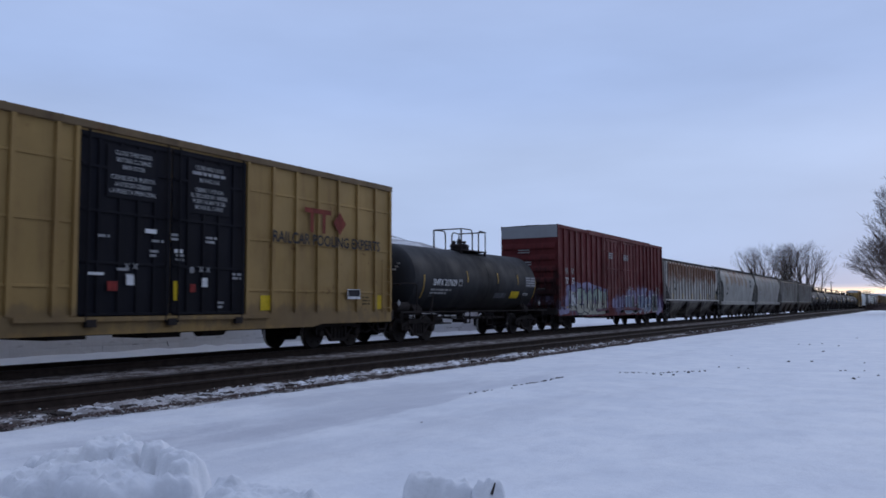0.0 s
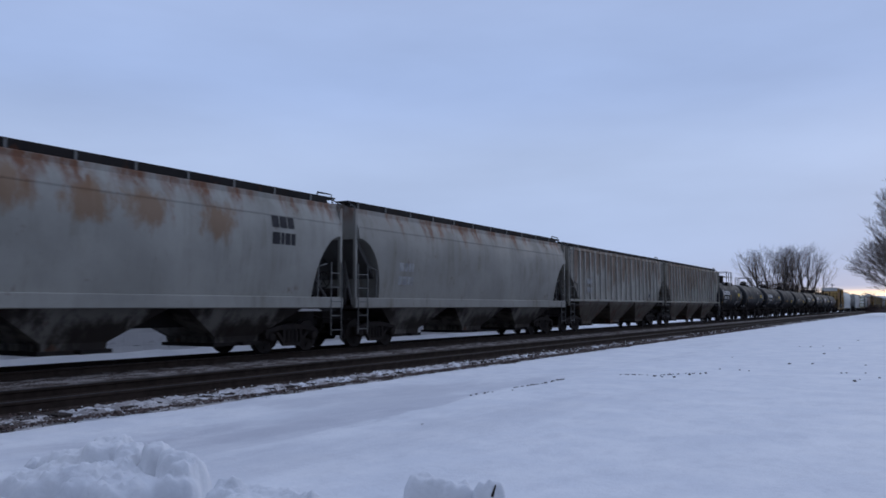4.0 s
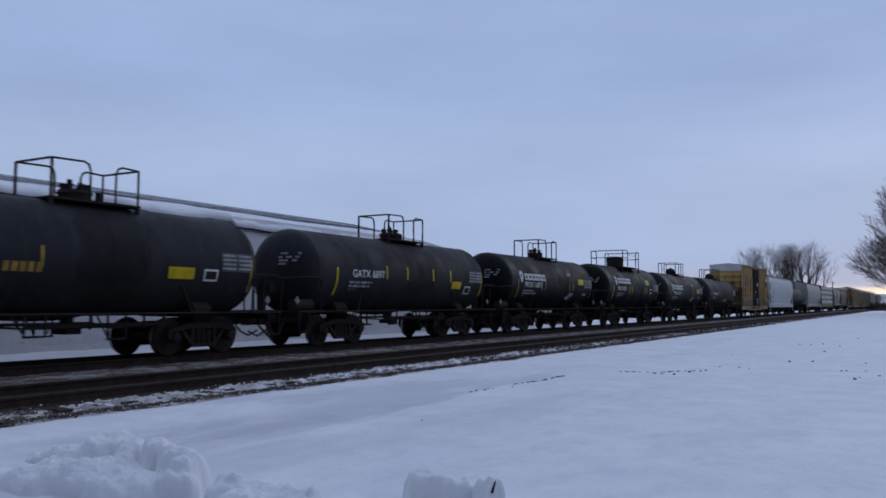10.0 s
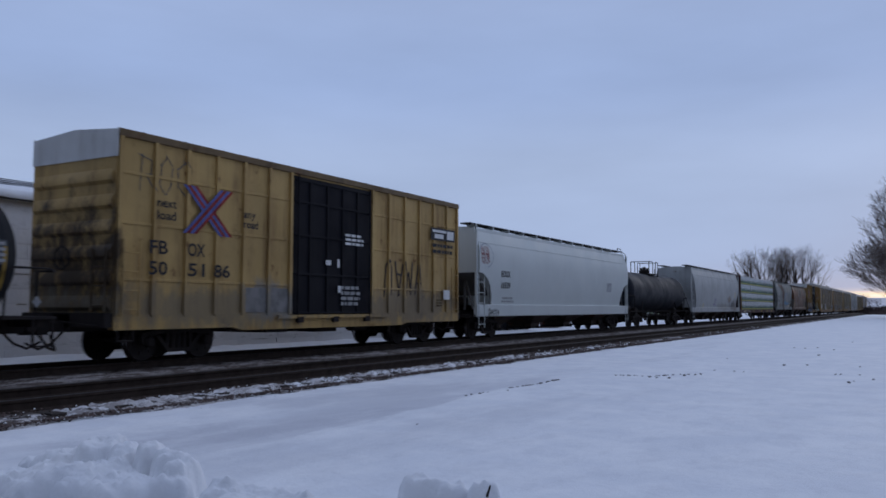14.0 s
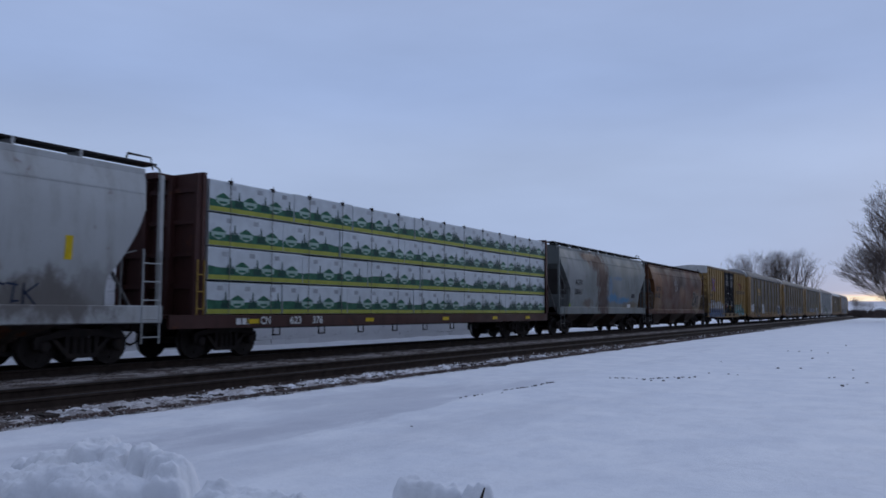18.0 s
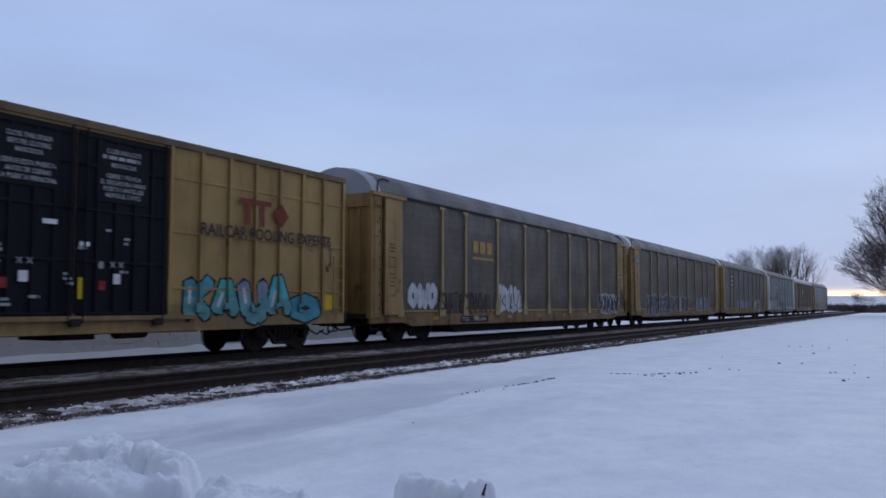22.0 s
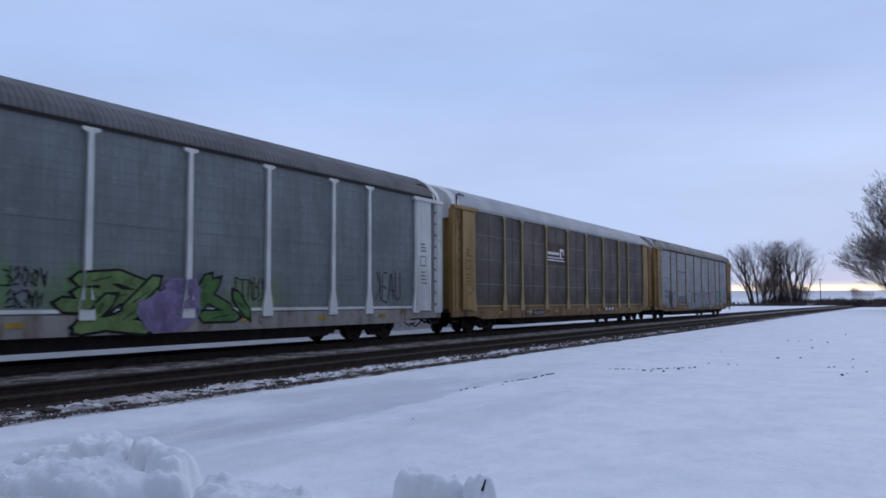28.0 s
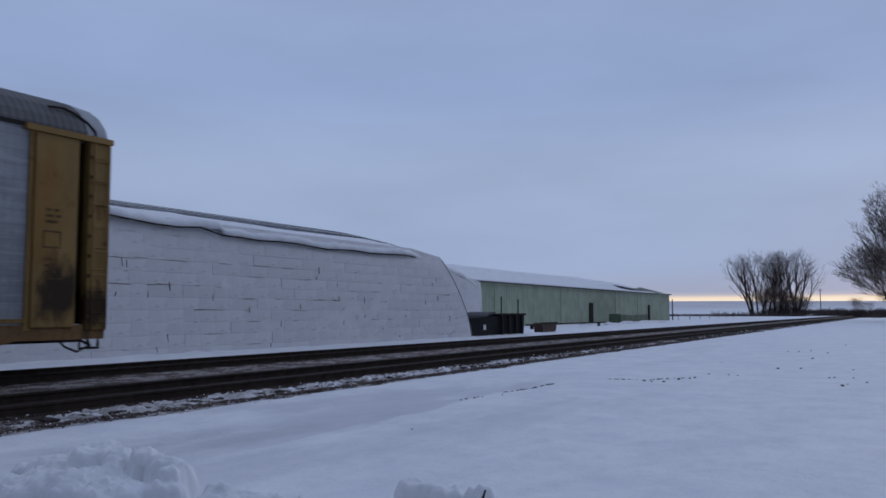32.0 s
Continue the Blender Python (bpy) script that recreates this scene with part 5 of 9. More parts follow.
    for y in lines((-40, 6, 1.5), (6, 42, 0.22)):
        k = max(0.0, (y - 33) / 9)
        low = 3.90 + 0.16 * noise.noise((y * 0.35, 0, 1)) + 0.09 * noise.noise((y * 2.3, 0, 4)) + (0.18 if y < 21 else -0.03) - 1.2 * k * k
        top = 4.86 - 1.15 * k * k + 0.03 * noise.noise((y * 0.2, 5, 1))
        shift = 0.8 * k
        rings.append([(-20.74 - shift, y, low - 0.12), (-20.70 - shift, y, low - 0.02), (-20.80 - shift, y, low + 0.15 + 0.06 * noise.noise((y * 2, 1, 1)) + 0.03 * noise.noise((y * 6, 1, 1))), (-21.8 - shift, y, low + 0.45 * (top - low)), (-23.2, y, low + 0.82 * (top - low)),
                      (-25.0, y, top), (-27.5, y, top - 0.1), (-33, y, low - 0.6)])
    s.loft(rings, close=False)
    part("snow_cover", s, CLOD, t, "smooth snow lying on the rounded top", smooth=60)
    # bare sheeting along the crest between two dark cords
    def crest(y):
        return -1.15 * max(0.0, (y - 33) / 9) ** 2

    part("crest_cover", Shape().loft([[(-23.7, y, 4.83 + crest(y)), (-25.1, y, 5.17 + crest(y)), (-26.2, y, 5.10 + crest(y))] for y in lines((-40, 41, 1.5))], close=False), paint("grey_cover", (0.46, 0.47, 0.50), dirt=(0.30, 0.30, 0.32), amount=0.4), t, "grey bare sheeting along the crest")
    for x, z in ((-23.72, 4.86), (-24.4, 5.03), (-25.1, 5.19)):
        part("ridge_cord", Shape().pipe([(x, y, z + crest(y) + 0.02 * noise.noise((y, 1, x))) for y in range(-38, 41, 2)], 0.014, 5), WALK_STEEL, t)
    # thin grey pipe in place of the shading step where the wall turns
    corner = [(wall_x(z) + 0.004, end_y(z) - 0.02, z) for z in [-0.42 + 0.21 * k for k in range(21)]]
    part("corner_seam", Shape().pipe(corner, 0.02, 5), PRIMER_GREY, t, "thin grey line for the change of shade at the corner")
    for i in range(110):
        y, z = rnd.uniform(10, 37.5), (-0.42 + 0.40 * rnd.randrange(1, 9) + rnd.uniform(-0.02, 0.02) if i % 3 else rnd.uniform(-0.2, 2.8))
        if y > end_y(z) - 1.3:
            continue
        xw = wall_x(z) + 0.005
        if i % 3 == 0:
            tilt, high = rnd.uniform(-0.05, 0.05), rnd.uniform(0.08, 0.30)
            s = Shape().along_x([(y, z), (y + rnd.uniform(0.010, 0.022), z), (y + tilt + 0.008, z + high), (y + tilt, z + high)], xw, xw + 0.018)
        else:
            wide, drop = rnd.uniform(0.15, 1.1), rnd.uniform(-0.02, 0.02)
            s = Shape().along_x([(y, z), (y + wide, z + drop), (y + wide * 0.8, z + drop + rnd.uniform(0.006, 0.02)), (y + wide * 0.3, z + rnd.uniform(0.008, 0.025))], xw, xw + 0.018)
        part("crack", s, PLATE_DULL if i % 4 == 0 else PRIMER_GREY if i % 4 < 3 else RUST_PATCH, t)
    s = Shape()
    back = [(-26.9, -0.45), (-26.92, 1.5), (-26.96, 2.9), (-27.05, 4.05), (-27.4, 4.2), (-31, 4.3), (-35.5, 3.5), (-36.5, -0.45)]
    s.loft([[(x, y, z * k if z > 0 else z) for x, z in back] for y, k in ((10, 1.0), (40, 1.0), (46.5, 1.0), (49, 0.955), (51.5, 0.885), (53.3, 0.82), (53.45, 0.80))])
    part("rear_cover", s, m, t, "lower white covered storage behind", smooth=30)
    # snow drift at its foot
    s = Shape()
    rings = []
    for y in lines((-40, 60, 0.5)):
        h = 0.10 + 0.10 * abs(noise.noise((y * 0.9, 2, 2))) + 0.06 * abs(noise.noise((y * 3, 2, 2)))
        rings.append([(-18.9, y, -0.45), (-19.5, y, -0.30 + 0.05 * noise.noise((y * 2, 3, 3))), (-20.0, y, -0.34 + h), (-20.5, y, -0.28 + h * 0.8)] + ([(-22.5, y, -0.40)]))
    s.loft(rings, close=False)
    solid("snow_drift", s, CLOD, "ragged snow drift along the foot of the white storage", "snow", kind="structure", smooth=60)

    # green shed
    g = paint("shed_green", (0.40, 0.465, 0.345), dirt=(0.25, 0.29, 0.21), amount=0.75)
    t = thing("long_shed", "long pale green metal shed with a snowy low roof", "shed", (0, 0, 0))
    s = Shape()
    pitch = 0.30
    ys = lines((62, 143.5, pitch))
    front = [(-36.0 + (0.02 if i % 2 else -0.02), y) for i, y in enumerate(ys)]
    v = [(x, y, -0.5) for x, y in front] + [(x, y, 4.1) for x, y in front]
    k = len(front)
    s.add(v, [(i, i + 1, k + i + 1, k + i) for i in range(k - 1)])
    part("front_wall", s, g, t, smooth=0)
    part("end_wall", Shape().along_y([(-35.95, -0.5), (-35.95, 4.1), (-41.0, 5.45), (-46, 4.1), (-46, -0.5)], 143.4, 143.6), g, t, smooth=0)
    rf = Shape()
    rf.loft([[(-35.7, y, 4.08), (-35.72, y, 4.22), (-38.5, y, 4.22 + 0.55 * e), (-41.0, y, 4.22 + 1.65 * e), (-46.3, y, 4.2), (-46.3, y, 4.05)] for y, e in ((61.5, 1), (70, 1.12), (90, 1.06), (110, 1.1), (122, 1.0), (134, 0.85), (144, 0.35))])
    part("roof_snow", rf, CLOD, t, "snow covering the low roof", smooth=60)
    part("eave_trim", Shape().box(-35.75, -35.62, 61.5, 144, 3.98, 4.12), WALK_STEEL, t)
    part("roof_patch", Shape().add([(-37.0, 124, 4.62), (-40.2, 124, 5.42), (-40.2, 140, 5.05), (-37.0, 140, 4.50)], [(0, 1, 2, 3)]), ROOF_STEEL, t, "bare roof sheet where the snow slid off", smooth=0)
    for y, w, h in ((102.3, 1.3, 2.3), (130.0, 1.0, 2.2)):
        d = part("door", Shape().box(-35.93, -35.85, y, y + w, -0.4, h), RUNNING, t, "dark doorway")
    for y in (74, 92, 113, 124):
        part("downpipe", Shape().tube((-35.85, y, 4.0), (-35.85, y, -0.3), 0.04), g, t)
    # posts in front of the shed
    for x, y, h in ((-33, 69.5, 2.55), (-33, 73.3, 2.32)):
        solid("post", Shape().tube((x, y, -0.5), (x, y, h), 0.07, 0.06), RUNNING, "thin dark steel post in the snow", "post", "posts by the shed")
    # low green tank and snow in front of the shed
    solid("machine_box", Shape().box(-33.4, -31.8, 102.5, 114.8, -0.4, 0.85, 0.15), paint("box_green", (0.11, 0.15, 0.10), amount=0.5), "low dark green steel box beside the shed", "box")
    rnd = random.Random(8)
    s = Shape()
    for i in range(26):
        y, h = 84 + i * 1.15 + rnd.uniform(-0.4, 0.4), rnd.uniform(0.15, 0.5)
        r = rnd.uniform(0.8, 1.5)
        s.loft([[(-29.5 + rnd.uniform(-0.4, 0.4) + r * k * math.cos(a * 0.785), y + r * k * math.sin(a * 0.785), -0.5 + z) for a in range(8)] for k, z in ((1, 0), (0.8, h * 0.6), (0.35, h), (0.08, h * 1.04))])
    solid("snow_ridge", s, CLOD, "low ridge of ploughed snow before the shed", "snow", kind="stuff", smooth=70)
    solid("pipe_stack", Shape().box(-27.3, -27.0, 62, 82, -0.02, 0.10).box(-27.3, -27.05, 63, 63.2, -0.5, 0).box(-27.3, -27.05, 80, 80.2, -0.5, 0), RUNNING, "long dark steel pipe on low supports", "pipe")

    # containers by the corner
    t = thing("waste_container", "black steel container with a raised ribbed half and lighter lid", "container", (-20.9, 0, 0))
    part("low_body", Shape().along_x([(39.45, -0.42), (42.6, -0.42), (42.6, 0.88), (41.6, 0.86), (39.15, 0.76)], -1.4, 0.45), DOOR_BLACK, t)
    part("high_body", Shape().along_x([(42.65, -0.42), (46.2, -0.42), (46.35, 0.98), (42.65, 1.0)], -1.4, 0.45), DOOR_BLACK, t)
    part("lid", Shape().along_x([(41.5, 0.885), (42.7, 1.02), (42.6, 1.12), (41.8, 1.05)], -1.3, 0.3), WALK_STEEL, t, "grey sheet lid")
    for y in (43.0, 43.95, 44.9, 45.8):
        part("rib", Shape().box(0.45, 0.55, y, y + 0.16, -0.40, 0.95), RUNNING, t)
    part("rim", Shape().box(0.45, 0.58, 42.65, 46.36, 0.92, 1.03), RUNNING, t)
    part("sign", Shape().box(0.453, 0.462, 40.75, 41.05, 0.12, 0.4), INK_WHITE, t, "small white notice")
    t = thing("rusty_bin", "small rust-brown steel bin in the snow", "bin", (-21.0, 0, 0))
    part("body", Shape().along_x([(49.5, -0.42), (51.5, -0.42), (51.85, 0.40), (49.25, 0.40)], -0.1, 0.5), paint("bin_brown", (0.075, 0.045, 0.035), amount=0.5), t)
    part("rim", Shape().box(0.48, 0.56, 49.23, 51.87, 0.34, 0.43), RUNNING, t)


def build_far():
    """Fence, pole, brush and farm buildings towards the horizon."""
    t = thing("pipe_fence", "thin steel pipe fence in the snow past the shed", "fence", (0, 0, 0))
    part("top_rail", Shape().tube((-36, 150, 0.42), (-36, 205, 0.42), 0.06), WALK_STEEL, t)
    for i in range(7):
        part("post", Shape().tube((-36, 150 + i * 9, -0.6), (-36, 150 + i * 9, 0.45), 0.06), WALK_STEEL, t)
    solid("post", Shape().tube((-37, 150, -0.5), (-37, 150, 3.4), 0.13, 0.10), RUNNING, "weathered wooden post past the shed", "post")
    p = thing("utility_pole", "tall wooden utility pole with a short crossarm", "utility pole", (-27.5, 330, 0))
    part("pole", Shape().tube((0, 0, -0.6), (0, 0, 9.6), 0.17, 0.12, 8), TIE, p)
    part("crossarm", Shape().box(-0.9, 0.9, -0.06, 0.06, 8.9, 9.05), TIE, p)
    house = plain("far_house_wall", (0.30, 0.28, 0.27), 0.8)
    for x, y, w, d, h in ((-72, 905, 9, 7, 2.6), (-60, 960, 12, 8, 3.0), (-22, 900, 12, 9, 3)):
        t = thing("farm_building", "small distant farm building with a snowy gable roof", "building", (x, y, 0), "farm buildings")
        part("wall", Shape().box(-w / 2, w / 2, 0, d, -1.0, h), house, t)
        part("roof", Shape().along_y([(-w / 2 - 0.4, h), (w / 2 + 0.4, h), (0, h + w * 0.22)], -0.4, d + 0.4), CLOD, t, "snow-covered gable roof")
    rnd = random.Random(21)
    brush = plain("dry_brush", (0.095, 0.072, 0.066), 0.95, 0, 0.4, 0.6)
    s = Shape()
    for i in range(8000):
        k = rnd.random()
        if k < 0.66:
            x, y = rnd.uniform(-28, 34), rnd.uniform(300, 330)
            h = rnd.uniform(0.9, 2.7)
        else:
            x, y = (rnd.uniform(-54, -27), rnd.uniform(262, 275)) if k < 0.75 else (rnd.gauss(-34.5, 5.0), rnd.uniform(282, 295))
            h = rnd.uniform(0.6, 2.0) if k < 0.75 else rnd.uniform(1.5, 7.0) * (1 - min(0.7, abs(x + 34.5) / 15))
        a = rnd.uniform(0, 6.28)
        w = rnd.uniform(0.05, 0.16) if k < 0.75 else rnd.uniform(0.03, 0.07)
        dx, dy = rnd.uniform(-0.6, 0.6), rnd.uniform(-0.6, 0.6)
        s.add([(x - w * math.cos(a), y - w * math.sin(a), -0.6), (x + w * math.cos(a), y + w * math.sin(a), -0.6), (x + dx, y + dy, h - 0.4)], [(0, 1, 2)])
    for i in range(260):
        cx, cy, hh = rnd.uniform(-75, 60), rnd.uniform(480, 860), rnd.uniform(1.2, 4.5)
        for _ in range(14):
            x, y = cx + rnd.gauss(0, hh * 0.6), cy + rnd.gauss(0, 1)
            w = rnd.uniform(0.10, 0.3)
            s.add([(x - w, y, -0.8), (x + w, y, -0.8), (x + rnd.uniform(-1, 1), y, hh * rnd.uniform(0.5, 1.0))], [(0, 1, 2)])
    solid("brush", s, brush, "low dark dry brush along the field edge", "brush", kind="stuff", smooth=0)
    s = Shape()
    for i in range(2100):
        x, y, h = (rnd.uniform(-12, 60), rnd.uniform(225, 260), rnd.uniform(0.1, 0.5)) if i < 900 else (rnd.uniform(-84, -42), rnd.uniform(262, 300), rnd.uniform(0.0, 0.45))
        s.add([(x - 0.4, y, -0.5), (x + 0.4, y, -0.5), (x + rnd.uniform(-0.3, 0.3), y, h)], [(0, 1, 2)])
    solid("stubble", s, brush, "sparse dry weeds poking through far snow", "weeds", kind="stuff", smooth=0)


def build_tree(x, y, height, reach, stems, seed, label, group="", lean_to=(0.0, 0.0), droop=0.0, girth=1.0, thick=1.0):
    """A bare winter tree: stems that fan out from the foot, with limbs and fine twigs all the way up."""
    rnd = random.Random(seed)
    bark = plain("bark", (0.045, 0.037, 0.035), 0.95, 0, 0.35, 1.5)
    twig = plain("twig_bark", (0.125, 0.098, 0.088), 0.95, 0, 0.3, 1.0)
    wood, fine = Shape(), Shape()
    thin = height / 1550 * thick

    def grow(p, d, length, r, depth):
        segs = (7, 5, 3, 2, 1)[depth]
        for k in range(segs):
            bend = (0.10 if depth == 0 else 0.13 if depth == 1 else 0.12) + (0.05 if droop else 0.0)
            up = (0.05, 0.09, 0.08, 0.02, 0.0)[depth] - (droop * 0.16 if depth > 1 else 0.0)
            d = (d + Vector((rnd.gauss(0, bend), rnd.gauss(0, bend), up))).normalized()
            q = p + d * (length / segs)
            r1 = max(r * (0.87, 0.80, 0.72, 0.75, 0.7)[depth], thin)
            if depth < 2:
                wood.tube(p, q, r, r1, 5 if depth < 1 else 4, caps=False)
            else:
                fine.tube(p, q, max(r, thin), max(r1, thin * 0.8), 3, caps=False)
            p, r = q, r1
            if depth < 4 and (k > 0 or depth > 0):
                sprout(p, d, r * (0.72 if depth == 0 else 0.6), depth + 1, 0.40, 0.62 if depth == 0 else 0.95)
        if depth < 4:
            for _ in range(2):
                sprout(p, d, r * 0.8, depth + 1, 0.15, 0.45)

    def sprout(p, d, r, depth, near, far):
        a = rnd.uniform(0, 6.283)
        side = Vector((math.cos(a), math.sin(a), rnd.uniform(-0.2, 0.2)))
        left = max(1.0, height - p.z)
        if p.z > 0.62 * height and rnd.random() < 0.22 and depth > 1:
            return
        length = (0, 0.68 * left, 0.26 * left + 0.8, rnd.uniform(0.9, 1.8), rnd.uniform(0.6, 1.1))[depth] * rnd.uniform(0.75, 1.15)
        grow(p, (d + side * rnd.uniform(near, far)).normalized(), length, max(r, thin), depth)

    for s in range(stems):
        a = 2 * math.pi * s / stems + rnd.uniform(-0.5, 0.5)
        lean = reach / height * rnd.uniform(0.5, 1.4)
        base = Vector((0.5 * math.cos(a), 0.5 * math.sin(a), -0.5))
        grow(base, Vector((math.cos(a) * lean + lean_to[0], math.sin(a) * lean + lean_to[1], 0.9)).normalized(), height * rnd.uniform(0.58, 0.68), height * rnd.uniform(0.007, 0.010) * girth, 0)
    t = thing("tree", label, "tree", (x, y, -0.3), group)
    part("trunk", wood, bark, t, smooth=0)
    tagged(part("crown", fine, twig, t, "fine bare twigs", smooth=0), kind="stuff")


def build_trees():
    # an old pair of willows at the ends, a close stand between them, saplings round their feet
    clump = ((-44.4, 287, 20.5, 5.5, 3, -0.16, 2.4), (-42.4, 290, 21.5, 3.4, 2, -0.05, 2.0), (-40.0, 286, 21.0, 3.2, 3, -0.02, 1.7), (-37.6, 291, 21.5, 3.2, 3, 0.0, 1.5),
             (-35.0, 286, 20.5, 3.2, 3, 0.02, 1.7), (-31.6, 287, 21.0, 4.0, 3, 0.05, 2.2), (-30.0, 289, 16.0, 3.0, 1, 0.22, 1.8))
    for i, (x, y, h, reach, st, lean, girth) in enumerate(clump):
        build_tree(x, y, h, reach, st, 50 + i, "leafless spreading willow in a clump beside the line", "clump of willows", (lean, 0), girth=girth, thick=0.62)
    for i, (x, y, h) in enumerate(((-41.2, 283, 6.5), (-38.6, 284, 8.5), (-36.2, 283, 7.5), (-33.6, 284, 6.5), (-31.8, 282, 5.0), (-29.4, 284, 5.0))):
        build_tree(x, y, h, 2.0, 5, 70 + i, "thicket of bare brown shoots under the willows", "saplings under the willows", girth=0.8, thick=1.0)
    build_tree(2.1, 150, 21.0, 2.6, 10, 91, "large leafless cottonwood with dark limbs at the field edge", lean_to=(-0.02, 0), girth=2.2, thick=1.25)
    build_tree(4.8, 153, 23.5, 3.4, 8, 92, "large leafless cottonwood standing beside its neighbour", girth=2.3, thick=0.95)
    # added low tree fills in for the first cottonwood's drooping lower limbs
    build_tree(0.4, 148.5, 12.5, 3.0, 9, 96, "extra low tree standing in for the cottonwood's drooping lower limbs", lean_to=(-0.34, 0), droop=0.18, girth=1.3, thick=1.5)
    for x, y, h in ((-19.6, 400, 6.0), (-16.0, 404, 4.5)):
        build_tree(x, y, h, 2.5, 3, 93 + int(h), "small bare tree by the distant farm", "trees by the farm")


# ---- rolling stock ----
CARS, WHEELS = [], []
WHEEL_R = 0.457
GEAR = {}


def gear_meshes():
    s = Shape()
    half = [(-1.05, 0.09), (-0.86, 0.09), (-0.86, 0.20), (-0.825, 0.36), (-0.825, 0.44), (-0.80, 0.457), (-0.725, 0.457), (-0.715, 0.483), (-0.69, 0.483), (-0.69, 0.40), (-0.73, 0.34), (-0.72, 0.16), (-0.66, 0.085)]
    s.turned_x(half + [(-x, r) for x, r in reversed(half)], 0, 0, 20)
    for a in range(6):
        c, d = math.cos(a * math.pi / 3), math.sin(a * math.pi / 3)
        for x in (-0.862, 0.862):
            s.box(x - 0.012, x + 0.012, c * 0.28 - 0.03, c * 0.28 + 0.03, d * 0.28 - 0.03, d * 0.28 + 0.03)
    GEAR["wheelset"] = s.mesh("wheelset", 40)
    GEAR["wheelset"].materials.append(WHEEL)
    GEAR["wheelset"].materials.append(TREAD)
    for poly in GEAR["wheelset"].polygons:
        if abs(poly.normal.x) < 0.5 and 0.44 < math.hypot(poly.center.y, poly.center.z) < 0.49:
            poly.material_index = 1
    s = Shape()
    # cast frame: top chord, lower bow, pedestal jaws, with open windows between
    for poly in ([(-1.13, 0.52), (-0.98, 0.60), (-0.80, 0.60), (-0.42, 0.66), (0.42, 0.66), (0.80, 0.60), (0.98, 0.60), (1.13, 0.52), (1.10, 0.66), (0.42, 0.80), (-0.42, 0.80), (-1.10, 0.66)],
                 [(-0.70, 0.58), (-0.34, 0.20), (0.34, 0.20), (0.70, 0.58), (0.60, 0.60), (0.29, 0.29), (-0.29, 0.29), (-0.60, 0.60)],
                 [(-0.40, 0.28), (-0.32, 0.28), (-0.30, 0.66), (-0.40, 0.66)], [(0.32, 0.28), (0.40, 0.28), (0.40, 0.66), (0.30, 0.66)],
                 [(-1.10, 0.42), (-1.02, 0.40), (-0.98, 0.60), (-1.12, 0.60)], [(1.02, 0.40), (1.10, 0.42), (1.12, 0.60), (0.98, 0.60)]):
        s.along_x(poly, -0.06, 0.06)
    for y in (-0.89, 0.89):
        s.turned_x([(-0.02, 0.125), (0.10, 0.125), (0.13, 0.08)], y, WHEEL_R, 10)
    for y in (-0.17, 0.0, 0.17):
        s.tube((0.0, y, 0.28), (0.0, y, 0.62), 0.075, n=8)
    GEAR["frame"] = s.mesh("side_frame", 35)
    GEAR["frame"].materials.append(RUNNING)
    s = Shape().box(-1.0, 1.0, -0.20, 0.20, 0.52, 0.82, 0.03).turned_x([(-0.1, 0.2), (0.1, 0.2)], 0, 0.72)
    for y in (-0.45, 0.45):
        s.box(-0.85, 0.85, y - 0.05, y + 0.05, 0.36, 0.46)
    GEAR["bolster"] = s.mesh("bolster", 35)
    GEAR["bolster"].materials.append(RUNNING)
    s = Shape().box(-0.09, 0.09, -0.10, 0.75, 0.72, 0.95, 0.03).along_y([(-0.16, 0.66), (0.05, 0.66), (0.17, 0.74), (0.17, 1.0), (-0.16, 1.0)], -0.32, -0.08)
    s.pipe([(0.25, 0.5, 0.75), (0.27, 0.2, 0.48), (0.25, -0.1, 0.36), (0.16, -0.35, 0.50)], 0.025)
    s.pipe([(1.3, 0.55, 0.85), (0.25, 0.35, 0.95), (0.1, 0.0, 1.08)], 0.02)
    GEAR["coupler"] = s.mesh("coupler", 35)
    GEAR["coupler"].materials.append(RUNNING)


def rolling(car, truck_at, length):
    """Two trucks with their wheelsets, and a coupler at each end."""
    for y in (-truck_at, truck_at):
        t = part("truck", GEAR["bolster"], None, car, at=(0, y, RAIL))
        for x in (-1.0, 1.0):
            f = part("side_frame", GEAR["frame"], None, t, at=(x, 0, 0))
            if x < 0:
                f.rotation_euler = (0, 0, math.pi)
        for dy in (-0.89, 0.89):
            w = part("wheelset", GEAR["wheelset"], None, t)
            w.matrix_parent_inverse = Matrix.Translation((0, dy, 0))
            w.location = (0, 0, WHEEL_R)
            WHEELS.append(w)
    for sgn in (-1, 1):
        c = part("coupler", GEAR["coupler"], None, car, at=(0, sgn * (length / 2), RAIL))
        if sgn > 0:
            c.rotation_euler = (0, 0, math.pi)


def start_car(name, label, category, q0, q1, group):
    """A car whose body reaches from q0 to q1 along the train; at 0 s q is the distance along the line."""
    car = thing(name, label, category, (TRACK, (q0 + q1) / 2, 0), group)
    CARS.append((car, (q0 + q1) / 2))
    return car, q1 - q0


def brake_wheel(car, y, z, r=0.26):
    """A ring with spokes that faces along the train."""
    s = Shape().pipe([(r * math.cos(a * 0.5236), y, z + r * math.sin(a * 0.5236)) for a in range(13)], 0.018, 5)
    for a in range(3):
        c, d = r * math.cos(a * 1.0472), r * math.sin(a * 1.0472)
        s.tube((-c, y, z - d), (c, y, z + d), 0.012, n=4)
    return part("brake_wheel", s, RUNNING, car)


